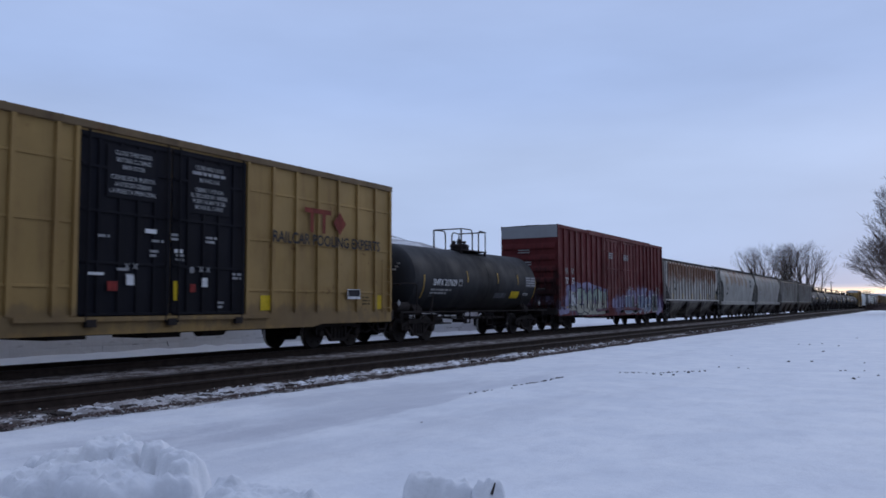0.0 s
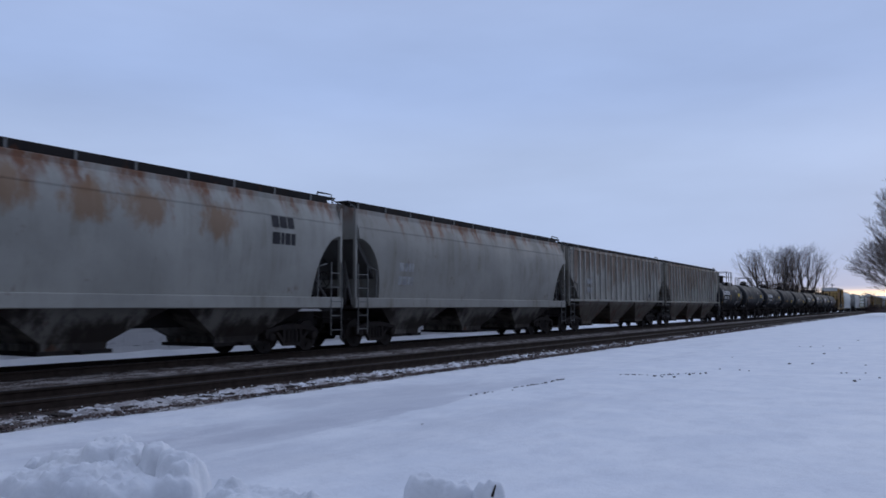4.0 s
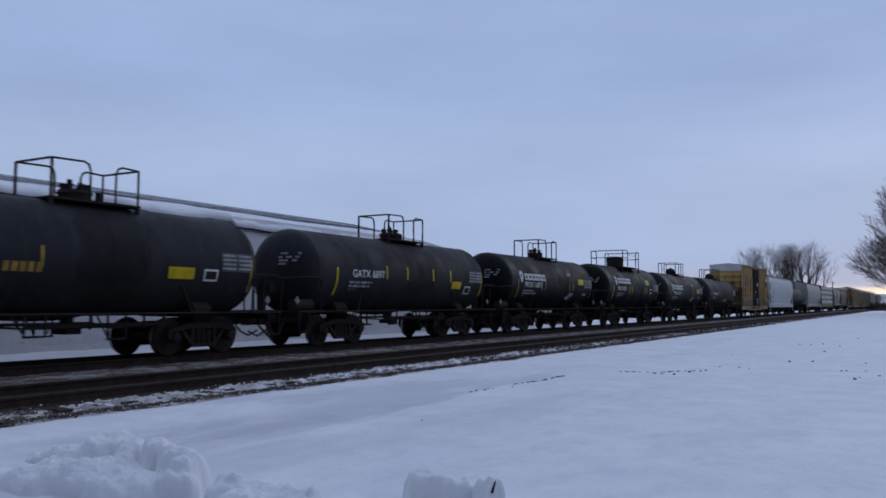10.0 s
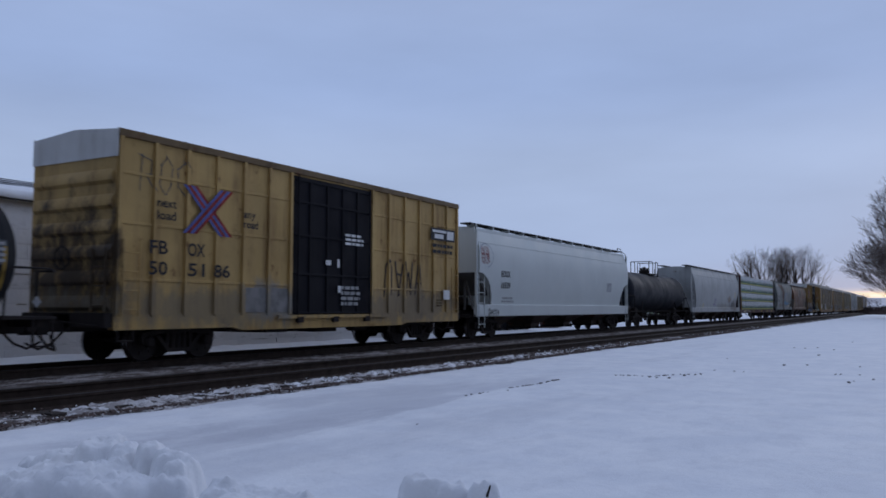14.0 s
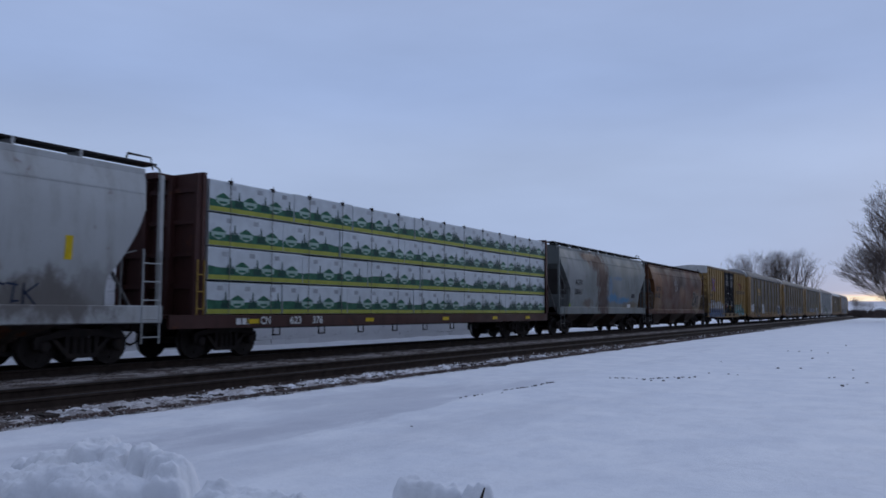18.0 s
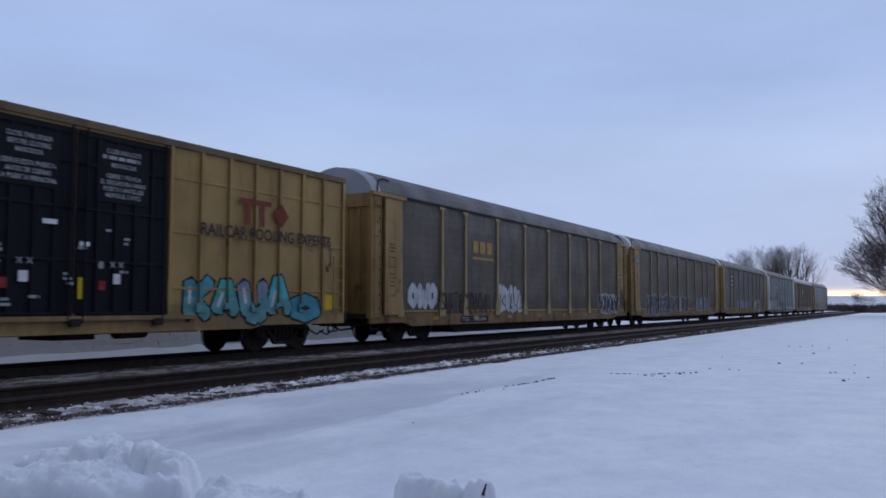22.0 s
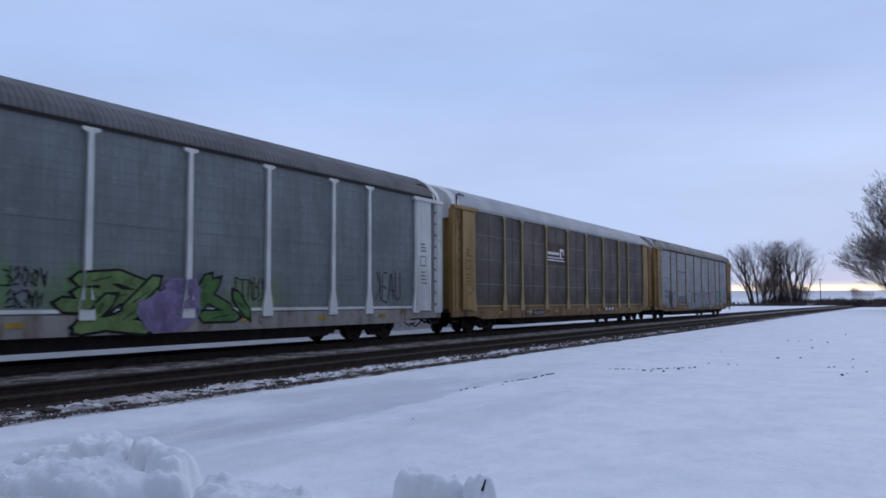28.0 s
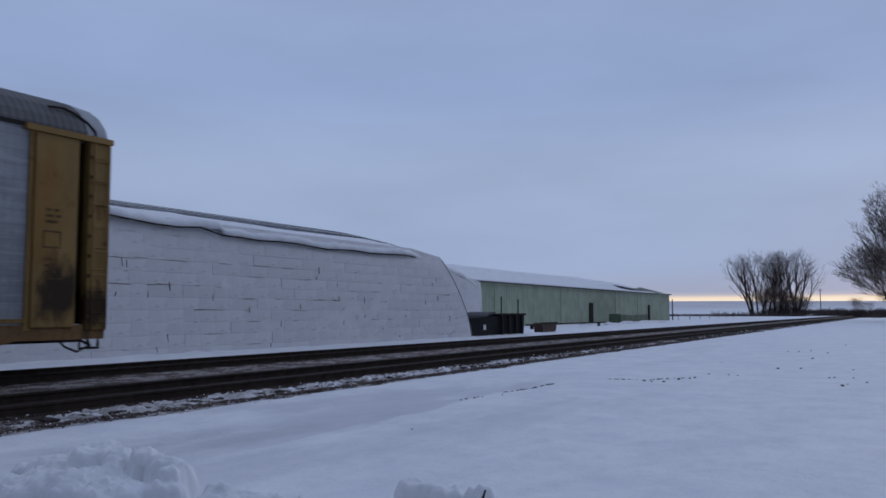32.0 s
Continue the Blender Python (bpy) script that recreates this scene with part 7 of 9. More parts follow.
def hopper(label, q0, q1, mat, smooth, sill, eave, bays, seed, inset=0.12, brk=2.95, cut=None, straight=False, bulge=False, band=0.30, gaps=False, chute=0.46):
    """A covered hopper: ribbed flat sides, or smooth curved ones; sloping end sheets, discharge bays, roof walk."""
    car, L = start_car("covered_hopper", label, "hopper car", q0, q1, "freight train")
    h, rnd = L / 2, random.Random(seed)
    rolling(car, h - 1.75, L + 1.0)
    e = h - inset
    cut = cut or (1.38 if not smooth else 1.55 if inset < 0.5 else 0.75)

    def xside(z):
        if not smooth:
            return 1.44
        k = (z - sill) / (eave - sill)
        return 1.40 + 0.16 * math.sin(min(1, max(0, k / 0.62)) * math.pi / 2) - 0.30 * max(0, (k - 0.62) / 0.38) ** 2

    def low(y):
        t = (abs(y) - (e - cut)) / cut
        if t <= 0:
            return sill
        if bulge:
            # upright to a corner, then a slope that steepens into the end
            return sill + 0.58 * min(1.0, t / 0.04) + (brk - sill - 0.58) * 0.5 * (t + 1 - math.sqrt(max(0.0, 1 - t * t)))
        if straight:
            # upright at the inner edge, then a straight slope to the corner
            return sill + (brk - sill) * (0.42 * min(1.0, t / 0.06) + 0.58 * max(0.0, (t - 0.06) / 0.94))
        if smooth:
            return sill + (brk - sill) * math.sqrt(max(0, 1 - (1 - t) ** 2))
        return sill + (brk - sill) * t

    ys = sorted({s * y for s in (-1, 1) for y in [e - cut * i / 8 for i in range(9)] + [e - cut * 0.94] + [e - cut - 0.01, (e - cut) * 0.5, 0.0, e - cut * 0.97, e - cut * 0.99]})
    rings = []
    for y in ys:
        z0 = low(y)
        right = [(xside(z0 + (eave - z0) * k / 9), y, z0 + (eave - z0) * k / 9) for k in range(10)]
        roof = [(0.92, y, eave + 0.09), (0.0, y, eave + 0.15), (-0.92, y, eave + 0.09)] if gaps else [(0.92, y, eave + 0.20), (0.0, y, eave + 0.30), (-0.92, y, eave + 0.20)]
        rings.append(right + roof + [(-x, yy, z) for x, yy, z in reversed(right)])
    body = part("body", Shape().loft(rings), mat, car, smooth=35 if smooth else 25)
    part("top_chord", Shape().box(xside(eave) - 0.05, xside(eave) + 0.04, -e - 0.02, e + 0.02, eave - 0.10, eave + 0.06, 0.02).box(-xside(eave) - 0.04, -xside(eave) + 0.05, -e, e, eave - 0.10, eave + 0.06), mat, car)
    if smooth:
        zs = eave - 0.55
        part("side_seam", Shape().box(xside(zs) - 0.02, xside(zs) + 0.010, -e + 0.1, e - 0.1, zs - 0.02, zs + 0.02), mat, car)
    # side sill and end platforms
    s = Shape()
    for sx in (-1, 1):
        s.box(min(sx * 1.34, sx * 1.50), max(sx * 1.34, sx * 1.50), -h, h, sill - (band if smooth else 0.10), sill + 0.02, 0.02)
    part("side_sill", s, mat, car)
    part("centre_sill", Shape().box(-0.3, 0.3, -h - 0.1, h + 0.1, 0.62, 1.0), RUNNING, car)
    for sgn in (-1, 1):
        y0, y1 = sorted((sgn * h, sgn * (h - cut - 0.2)))
        part("end_platform", Shape().box(-1.42, 1.42, y0, y1, sill - band - 0.02, sill - band + 0.08), RUNNING, car)
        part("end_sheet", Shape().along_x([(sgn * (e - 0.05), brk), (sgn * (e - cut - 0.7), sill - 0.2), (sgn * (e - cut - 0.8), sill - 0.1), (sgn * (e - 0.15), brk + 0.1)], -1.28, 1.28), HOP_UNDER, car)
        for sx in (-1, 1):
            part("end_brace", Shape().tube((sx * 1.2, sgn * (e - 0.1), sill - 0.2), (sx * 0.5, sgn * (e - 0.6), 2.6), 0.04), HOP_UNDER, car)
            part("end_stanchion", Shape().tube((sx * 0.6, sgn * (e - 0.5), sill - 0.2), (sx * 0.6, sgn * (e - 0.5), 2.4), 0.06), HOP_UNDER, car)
        for sx in (-1, 1):
            part("corner_post", Shape().box(min(sx * 1.38, sx * 1.47), max(sx * 1.38, sx * 1.47), sgn * (h - 0.06) - 0.05, sgn * (h - 0.06) + 0.05, sill - 0.3, eave - 0.05), mat, car)
        ladder(car, 1.50, sgn * (h - 0.35) - 0.22, 0.30, 2.45 if smooth else eave + 0.05, 0.50, mat if mat is WHITE_HOP or mat is WHITE_HOP2 else HAND_GREY, 0.42)
        if sgn > 0:
            part("hand_rail", Shape().pipe([(1.14, h - 0.85, eave + 0.25), (1.14, h - 0.8, eave + 0.38), (1.14, h - 0.15, eave + 0.38), (1.14, h - 0.08, eave + 0.1)], 0.018), WALK_DARK, car)
        part("grab_rail", Shape().pipe([(1.46, sgn * (h - 1.15), sill), (1.48, sgn * (h - 1.15), 2.3), (1.46, sgn * (h - 0.75), 2.4)], 0.022), HAND_GREY, car)
        part("end_rail", Shape().pipe([(1.42, sgn * (h - 0.1), eave - 0.45), (1.38, sgn * (h - 0.08), eave + 0.08), (1.12, sgn * (h - 0.1), eave + 0.24), (0.8, sgn * (h - 0.1), eave + 0.24)], 0.024), HAND_GREY, car)
    brake_wheel(car, -h + 0.3, 2.0)
    part("air_tank", Shape().tube((-0.9, -h + 0.9, sill + 0.15), (0.5, -h + 0.9, sill + 0.15), 0.2, n=10), RUNNING, car)
    # discharge bays
    span = 2 * (e - cut) / bays
    (bx, by), off = (0.90, 0.80) if chute > 0.4 else (0.60, 0.50), -0.6 if straight else 0.0
    for i in range(bays):
        yc = -(e - cut) + span * (i + 0.5) + off
        rng = [[(sx * wx, yc + sy * wy, z) for sx, sy in ((1, -1), (1, 1), (-1, 1), (-1, -1))] for wx, wy, z in ((1.40, span * 0.50, sill - 0.02), (1.36, span * chute, sill - 0.25), (bx, by, 0.36), (bx - 0.02, by - 0.02, 0.20))]
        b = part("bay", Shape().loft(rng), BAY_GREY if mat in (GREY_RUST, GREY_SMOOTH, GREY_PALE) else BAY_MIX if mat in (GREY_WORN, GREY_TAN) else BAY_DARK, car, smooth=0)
        part("outlet_gate", Shape().box(-bx - 0.05, bx + 0.05, yc - by - 0.1, yc + by + 0.1, 0.12, 0.21).tube((bx, yc, 0.17), (bx + 0.25, yc, 0.17), 0.05), RUNNING, b)
    # ribs
    if not smooth:
        for y in RIBS:
            part("side_rib", Shape().box(1.425, 1.52, y - 0.04, y + 0.04, sill + 0.02, eave - 0.08, 0.02), RIB_RUSTED if mat is GREY_RUST else RIB_GREY, car, smooth=0)
        part("far_ribs", Shape().box(-1.5, -1.43, -e + cut, -e + cut + 0.1, sill, eave - 0.1).box(-1.5, -1.43, e - cut - 0.1, e - cut, sill, eave - 0.1), mat, car)
    # roof walk and hatches
    zr = eave + (0.20 if gaps else 0.24)
    walk_s = Shape()
    for sx in (-1, 1):
        a, b = sorted((sx * 0.72, sx * 1.18))
        walk_s.box(a, b, -h, h, zr, zr + 0.05)
        if not gaps:
            # kick plate that closes the walk towards the roof
            a, b = sorted((sx * 1.15, sx * 1.18))
            walk_s.box(a, b, -h + 0.4, h - 0.4, eave + 0.09, zr)
    rw = part("roof_walk", walk_s, WALK_DARK, car, "dark steel grating walkway")
    sm = Shape().box(0.76, 1.20, -0.03, 0.03, -0.22, 0.05).mesh("walk_support", 0)
    sm.materials.append(mat if gaps else HAND_GREY)
    for i in range(int(L / 1.55)):
        part("walk_support", sm, None, rw, at=(0, -e + 0.4 + i * 1.55, zr))
    n = max(3, int((L - 2) / 3.1))
    for i in range(n):
        a = -e + 0.8 + (2 * e - 1.6) * i / n
        part("hatch", Shape().box(-0.42, 0.42, a + 0.1, a + (2 * e - 1.6) / n - 0.25, eave + 0.08, eave + (0.20 if gaps else 0.33), 0.05), WALK_DARK if not gaps else mat, car, "trough hatch cover")
    return car, h, xside, rnd


def tank_car(label, q0, q1, mat, r, style, seed, zc=None):
    """A tank car; style: which lettering and fittings it has, and where along the shell they are."""
    car, L = start_car("tank_car", label, "tank car", q0, q1, "freight train")
    h, rnd = L / 2, random.Random(seed)
    zc = zc or 2.10
    at = h - style.get("truck", 2.85)
    rolling(car, at, L)
    e = h - 0.80
    n = 40
    half = []
    for t in [-1.0, -0.97, -0.9, -0.78, -0.6, -0.35, 0, 0.0001]:
        half.append((-e + 0.62 + t * 0.62 if t < 0 else -e + 0.62 + t * 100, r * math.sqrt(max(0.0006, 1 - t * t))))
    rings = half + [(-y, rr) for y, rr in reversed(half)]
    loops = [[(rr * math.sin(2 * math.pi * i / n), y, zc + rr * math.cos(2 * math.pi * i / n)) for i in range(n)] for y, rr in rings]
    part("shell", Shape().loft(loops), mat, car, smooth=40)

    def surf(z):
        return math.sqrt(max(0.01, r * r - (z - zc) ** 2))

    # weld bands, belly sump, head saddles and stub sills
    for y in (-e + 0.64, 0.55, e - 0.64):
        ring = [[((r + d) * math.sin(2 * math.pi * i / n), yy, zc + (r + d) * math.cos(2 * math.pi * i / n)) for i in range(n)] for yy, d in ((y - 0.03, 0.0), (y - 0.02, 0.005), (y + 0.02, 0.005), (y + 0.03, 0.0))]
        part("weld_band", Shape().loft(ring, close=False), mat, car)
    sump = [[(0.55 * k * math.cos(a * 0.5236), -0.5 + 1.35 * k * math.sin(a * 0.5236), zc - r + d) for a in range(12)] for k, d in ((1.0, 0.10), (0.85, 0.0), (0.55, -0.075), (0.1, -0.10))]
    part("sump", Shape().loft(sump), mat, car, smooth=60)
    for sgn in (-1, 1):
        a, b = sorted((sgn * (h - 0.35), sgn * (h - 2.5)))
        part("stub_sill", Shape().box(-0.3, 0.3, a, b, 0.55, 0.90).box(-1.25, 1.25, *sorted((sgn * (h - 0.45), sgn * (h - 0.70))), 0.70, 0.90), RUNNING, car)
        part("bolster_saddle", Shape().along_y([(-1.0, 0.78), (1.0, 0.78), (1.02, 1.0), (0.86, 1.16), (0.7, 1.05), (0, zc - r + 0.02), (-0.7, 1.05), (-0.86, 1.16), (-1.02, 1.0)], sgn * at - 0.28, sgn * at + 0.28), RUNNING, car)
        part("end_platform", Shape().box(-1.38, 1.38, *sorted((sgn * (h - 0.35), sgn * (h - 1.5))), 0.86, 0.92), RUNNING, car)
        # corner rail bent round the head, with a sloping brace
        for sx in (-1, 1):
            part("end_rail", Shape().pipe([(sx * 1.32, sgn * (h - 1.45), 0.9), (sx * 1.34, sgn * (h - 1.42), 1.78), (sx * 1.34, sgn * (h - 1.30), 1.88), (sx * 1.34, sgn * (h - 0.50), 1.88), (sx * 1.30, sgn * (h - 0.40), 1.84), (sx * 0.75, sgn * (h - 0.38), 1.84), (sx * 0.70, sgn * (h - 0.38), 0.9)], 0.022), RUNNING, car)
            part("head_brace", Shape().tube((sx * 1.22, sgn * (at - 0.55), 0.9), (sx * 1.16, sgn * (at - 0.85), 1.55), 0.03), RUNNING, car)
        part("corner_step", Shape().pipe([(1.36, sgn * (h - 0.42), 0.9), (1.36, sgn * (h - 0.42), 0.32), (1.36, sgn * (h - 0.85), 0.32), (1.36, sgn * (h - 0.85), 0.9)], 0.022), RUNNING, car)
        part("air_hose", Shape().pipe([(0.8, sgn * (h - 0.4), 0.6), (0.85, sgn * (h - 0.15), 0.25), (0.7, sgn * (h + 0.1), 0.2), (0.4, sgn * (h + 0.2), 0.5)], 0.028), RUNNING, car)
    side_run = Shape().box(1.02, 1.30, -h + 1.1, h - 1.1, 0.86, 0.885).box(-1.30, -1.02, -h + 1.1, h - 1.1, 0.86, 0.885)
    part("side_walk", side_run.pipe([(1.32, -h + 1.0, 0.885), (1.32, h - 1.0, 0.885)], 0.022), RUNNING, car)
    off = style.get("off", 0.5)
    for sx in (-1, 1):
        # stirrups with sloping braces, and the safety bar between them
        for y, foot in ((off - 0.12, 0.33), (off - 2.05, 0.44)):
            s = Shape().pipe([(sx * 1.30, y, 0.88), (sx * 1.30, y, foot), (sx * 1.30, y + 0.46, foot), (sx * 1.30, y + 0.46, 0.88)], 0.024)
            part("side_step", s.pipe([(sx * 1.30, y + 0.02, foot + 0.02), (sx * 1.30, y - 0.30, 0.88)], 0.020).pipe([(sx * 1.30, y, foot + 0.25), (sx * 1.30, y + 0.46, foot + 0.25)], 0.016), RUNNING, car)
        part("safety_bar", Shape().tube((sx * 1.27, off - 2.0, 0.64), (sx * 1.27, off + 1.45, 0.64), 0.018), RUNNING, car)
        for y in (off - 0.55, off + 0.85, off + 1.4):
            part("hanger", Shape().tube((sx * 1.28, y, 0.88), (sx * 1.28, y, 0.55), 0.026), RUNNING, car)
    part("brake_pipe", Shape().pipe([(0.55, -h + 3.0, 0.72), (0.6, -1.0, 0.58), (0.6, at - 1.3, 0.58)], 0.025), RUNNING, car)
    part("brake_cylinder", Shape().tube((0.5, -2.9, 0.56), (0.5, -2.3, 0.56), 0.15, n=10).box(0.2, 0.8, -3.2, -1.8, 0.41, 0.46).tube((0.5, -2.8, 0.94), (0.5, -2.8, 0.44), 0.03).tube((0.5, -2.0, 0.94), (0.5, -2.0, 0.44), 0.03).box(0.1, 0.9, -3.35, -3.1, 0.5, 0.8), RUNNING, car)
    part("outlet", Shape().tube((0, 0.3, zc - r + 0.05), (0, 0.3, 0.52), 0.15, n=10).box(-0.25, 0.25, 0.12, 0.5, 0.42, 0.56).tube((0.2, -1.6, 0.66), (0.9, 1.9, 0.64), 0.03), RUNNING, car)
    brake_wheel(car, -h + 0.25, 1.62)
    part("brake_stand", Shape().box(-0.12, 0.12, -h + 0.28, -h + 0.4, 0.9, 1.75).box(-0.2, 0.3, -h + 0.35, -h + 0.6, 1.45, 1.75), RUNNING, car)
    part("air_reservoir", Shape().tube((0.95, -h + 0.55, 1.08), (0.95, -h + 1.35, 1.08), 0.17, n=12), RUNNING, car)
    # top platform: a cage of bent pipe at each end, manway and valves between
    tz = zc + r
    wide = style.get("top") == "wide"
    up = 0.94 if wide else 0.84
    half_l = style.get("half", 1.12)
    near, far = off - half_l, off + half_l
    rail_x = 1.0 if wide else 0.64
    bars = []
    for sx in (-rail_x, rail_x):
        for end, inner in ((near, near + 0.95), (far, far - 0.62)):
            d = 1 if inner > end else -1
            bars.append(([(sx, end, tz - 0.25), (sx, end, tz + up)], 0.034 if d > 0 else 0.026))
            bars.append(([(sx, end, tz + up), (sx, inner - 0.16 * d, tz + up + 0.02), (sx, inner - 0.05 * d, tz + up - 0.03), (sx, inner, tz + up - 0.16), (sx, inner, tz)], 0.026))
            if wide:
                bars.append(([(sx, end, tz + up * 0.55), (sx, inner - 0.12 * d, tz + up * 0.55), (sx, inner - 0.02 * d, tz + up * 0.46), (sx, inner, tz + 0.02)] if d < 0 else [(sx, end, tz + up * 0.55), (sx, inner, tz + up * 0.55)], 0.022))
    for y in (near, far):
        bars.append(([(-rail_x, y, tz + up), (rail_x, y, tz + up)], 0.026))
        if wide:
            bars.append(([(-rail_x, y, tz + up * 0.55), (rail_x, y, tz + up * 0.55)], 0.022))
    for line, rad in bars:
        part("platform_rail", Shape().pipe(line, rad), RUNNING, car, "black pipe handrail")
    if wide:
        part("safety_chain", Shape().pipe([(rail_x, near + 0.95 + (far - 0.62 - near - 0.95) * k / 6, tz + 0.75 - 0.30 * (k / 6) * (1 - k / 6)) for k in range(7)], 0.010, 4), RUNNING, car)
    s = Shape().box(-rail_x - 0.04, rail_x + 0.04, near - 0.05, far + 0.05, tz - (0.09 if wide else 0.03), tz - (0.045 if wide else -0.015))
    for y in (near, far):
        s.box(rail_x - 0.06, rail_x + 0.02, y - 0.04, y + 0.04, tz - 0.36, tz - 0.04)
    part("top_platform", s, RUNNING, car)
    if wide:
        part("manway", Shape().loft([[(rr * math.cos(a * 0.3927), off - 0.18 + rr * math.sin(a * 0.3927), z) for a in range(16)] for rr, z in ((0.50, tz - 0.06), (0.50, tz + 0.52), (0.54, tz + 0.52), (0.54, tz + 0.59), (0.3, tz + 0.64))]), RUNNING, car)
    else:
        s = Shape().loft([[(rr * math.cos(a * 0.3927), off - 0.1 + rr * math.sin(a * 0.3927), z) for a in range(16)] for rr, z in ((0.36, tz - 0.02), (0.36, tz + 0.20), (0.40, tz + 0.20), (0.36, tz + 0.28))])
        manway = part("manway", s, RUNNING, car)
        for a in range(6):
            x, y = 0.24 * math.cos(a * 1.047), off - 0.1 + 0.26 * math.sin(a * 1.047)
            s = Shape().tube((x, y, tz + 0.2), (x, y, tz + 0.36 + 0.07 * (a % 3)), 0.06, n=7)
            part("valve", s.tube((x - 0.05, y - 0.07, tz + 0.38), (x + 0.05, y + 0.07, tz + 0.38), 0.035, n=6), RUNNING, manway)
        part("vent", Shape().tube((0.1, off + 0.45, tz), (0.1, off + 0.45, tz + 0.26), 0.07, n=7).tube((0.1, off + 0.38, tz + 0.26), (0.1, off + 0.52, tz + 0.26), 0.04, n=6), RUNNING, car)
    # printing on the head that faces forward
    s = Shape()
    for z, ws in ((zc + 0.52, (0.28, 0.32)), (zc + 0.41, (0.12, 0.22, 0.16)), (zc + 0.31, (0.3, 0.2)), (zc + 0.21, (0.24,))):
        x = 0.22
        for w in ws:
            d = math.sqrt(max(0.01, 1 - ((x + w) ** 2 + (z - zc) ** 2) / (r * r)))
            s.box(x, x + w, -e + 0.62 - 0.62 * d - 0.05, -e + 0.62 - 0.62 * d + 0.10, z - 0.06, z)
            x += w + 0.06
    part("head_stencil", s, INK_GREY if not style.get("bare") else PLATE_DULL, car)
    for sgn in (-1, 1):
        # hazard diamond on a small holder at each end
        y = sgn * (h - 0.62)
        part("hazard_diamond", Shape().along_x([(y - 0.10, 1.20), (y, 1.09), (y + 0.10, 1.20), (y, 1.33)], 1.10, 1.12), INK_GREY, car, "white diamond placard")
    if style.get("bare"):
        return car, h
    # lettering
    ink = style.get("ink", INK_WHITE)
    y0, y1, zt = style["text_at"]
    if style.get("logo"):
        # company mark as plain white blocks with a small emblem
        la, lb, zl, lz = style["logo"]
        step = (lb - la) / 6
        b = 0.085
        for i in range(6):
            a, w = la + i * step, step * 0.90
            decal(car, "logo_block", [bar(a, zl, a + b, zl + lz), bar(a + w - b, zl, a + w, zl + lz), bar(a + b, zl + lz - b, a + w - b, zl + lz), bar(a + b, zl, a + w - b, zl + b)], INK_WHITE, surf, 0.010)
        ea, ez = la - 0.53, zl - 0.10
        for nm, poly in (("emblem_stem", bar(ea + 0.10, ez, ea + 0.28, ez + 0.20)), ("emblem_dot", disc(ea + 0.19, ez + 0.43, 0.085, 12)), ("emblem_arm", [(ea, ez + 0.42), (ea + 0.09, ez + 0.46), (ea + 0.15, ez + 0.2), (ea + 0.10, ez + 0.1), (ea, ez + 0.22)]),
                         ("emblem_arm", [(ea + 0.38, ez + 0.42), (ea + 0.38, ez + 0.22), (ea + 0.28, ez + 0.1), (ea + 0.23, ez + 0.2), (ea + 0.29, ez + 0.46)])):
            decal(car, nm, [poly], INK_WHITE, surf, 0.010)
    lettering(car, style["text"], y0, y1, zt, style.get("high", 0.23), ink, surf)
    if style.get("digits"):
        # worn number after the mark
        a, b = style["digits"]
        decal(car, "worn_number", [bar(a + (b - a) * k / 5, zt, a + (b - a) * (k + 0.7) / 5, zt + 0.2) for k in range(5)], ink, surf, 0.010)
    small_print(car, y0 - 0.1, zt - 0.13, y1 - y0 - 0.25, 2, PLATE_DULL if ink is not INK_WHITE else INK_GREY, surf, rnd, 0.12, 0.07)
    small_print(car, y0 - 0.1, zt - 0.36, 0.5, 1, PLATE_DULL, surf, rnd, 0.12, 0.06)
    stripe_ink = style.get("stripe_ink", STRIPE_GOLD)
    stripes = [(style["front"], 1.38, 2.22), (e - 0.68, 1.42, 2.28)] + [(y, style.get("pair_z", 1.76), style.get("pair_z", 1.76) + 0.43) for y in style["pairs"]]
    for y, za, zb in stripes:
        decal(car, "reflector_stripe", [[(y, za), (y + 0.075, za), (y + 0.075, zb), (y, zb)]], stripe_ink, surf, 0.010)
    ya, yb, za, zb = style.get("yellow", (e - 2.55, e - 1.78, 2.10, 2.38))
    decal(car, "placard", [bar(ya, za, yb, zb)], style.get("placard", INK_YELLOW), surf, 0.010)
    pa, pb = style.get("plate", (e - 1.70, e - 0.60))
    decal(car, "data_panel", [bar(pa, 1.92, pb, 2.40)], PLATE_DULL, surf, 0.009)
    for k in range(4):
        decal(car, "panel_line", [bar(pa + 0.04 + (0.55 if c else 0), 2.30 - 0.11 * k, pa + (0.50 if not c else pb - pa - 0.04), 2.36 - 0.11 * k) for c in (0, 1)], INK_GREY, surf, 0.013)
    ha, hz = style.get("holder", (e - 1.78, 1.56))
    decal(car, "placard_frame", [bar(ha, hz, ha + 0.46, hz + 0.09 if not style.get("big_holder") else hz + 0.30)], INK_WHITE, surf, 0.010)
    decal(car, "placard_card", [bar(ha + 0.05, hz + 0.02 if not style.get("big_holder") else hz + 0.05, ha + 0.41, hz + 0.07 if not style.get("big_holder") else hz + 0.25)], RUNNING, surf, 0.013)
    if style.get("patch"):
        # pale test data block, in a few slanting lines
        a, b = style["patch"]
        k = (b - a) / 0.92
        decal(car, "test_data", [[(a + (0.10 + 0.06 * i) * k, 1.34 + 0.09 * i), (a + (0.62 + 0.06 * i) * k, 1.34 + 0.09 * i), (a + (0.64 + 0.06 * i) * k, 1.39 + 0.09 * i), (a + (0.12 + 0.06 * i) * k, 1.39 + 0.09 * i)] for i in range(4)], INK_GREY, surf, 0.010)
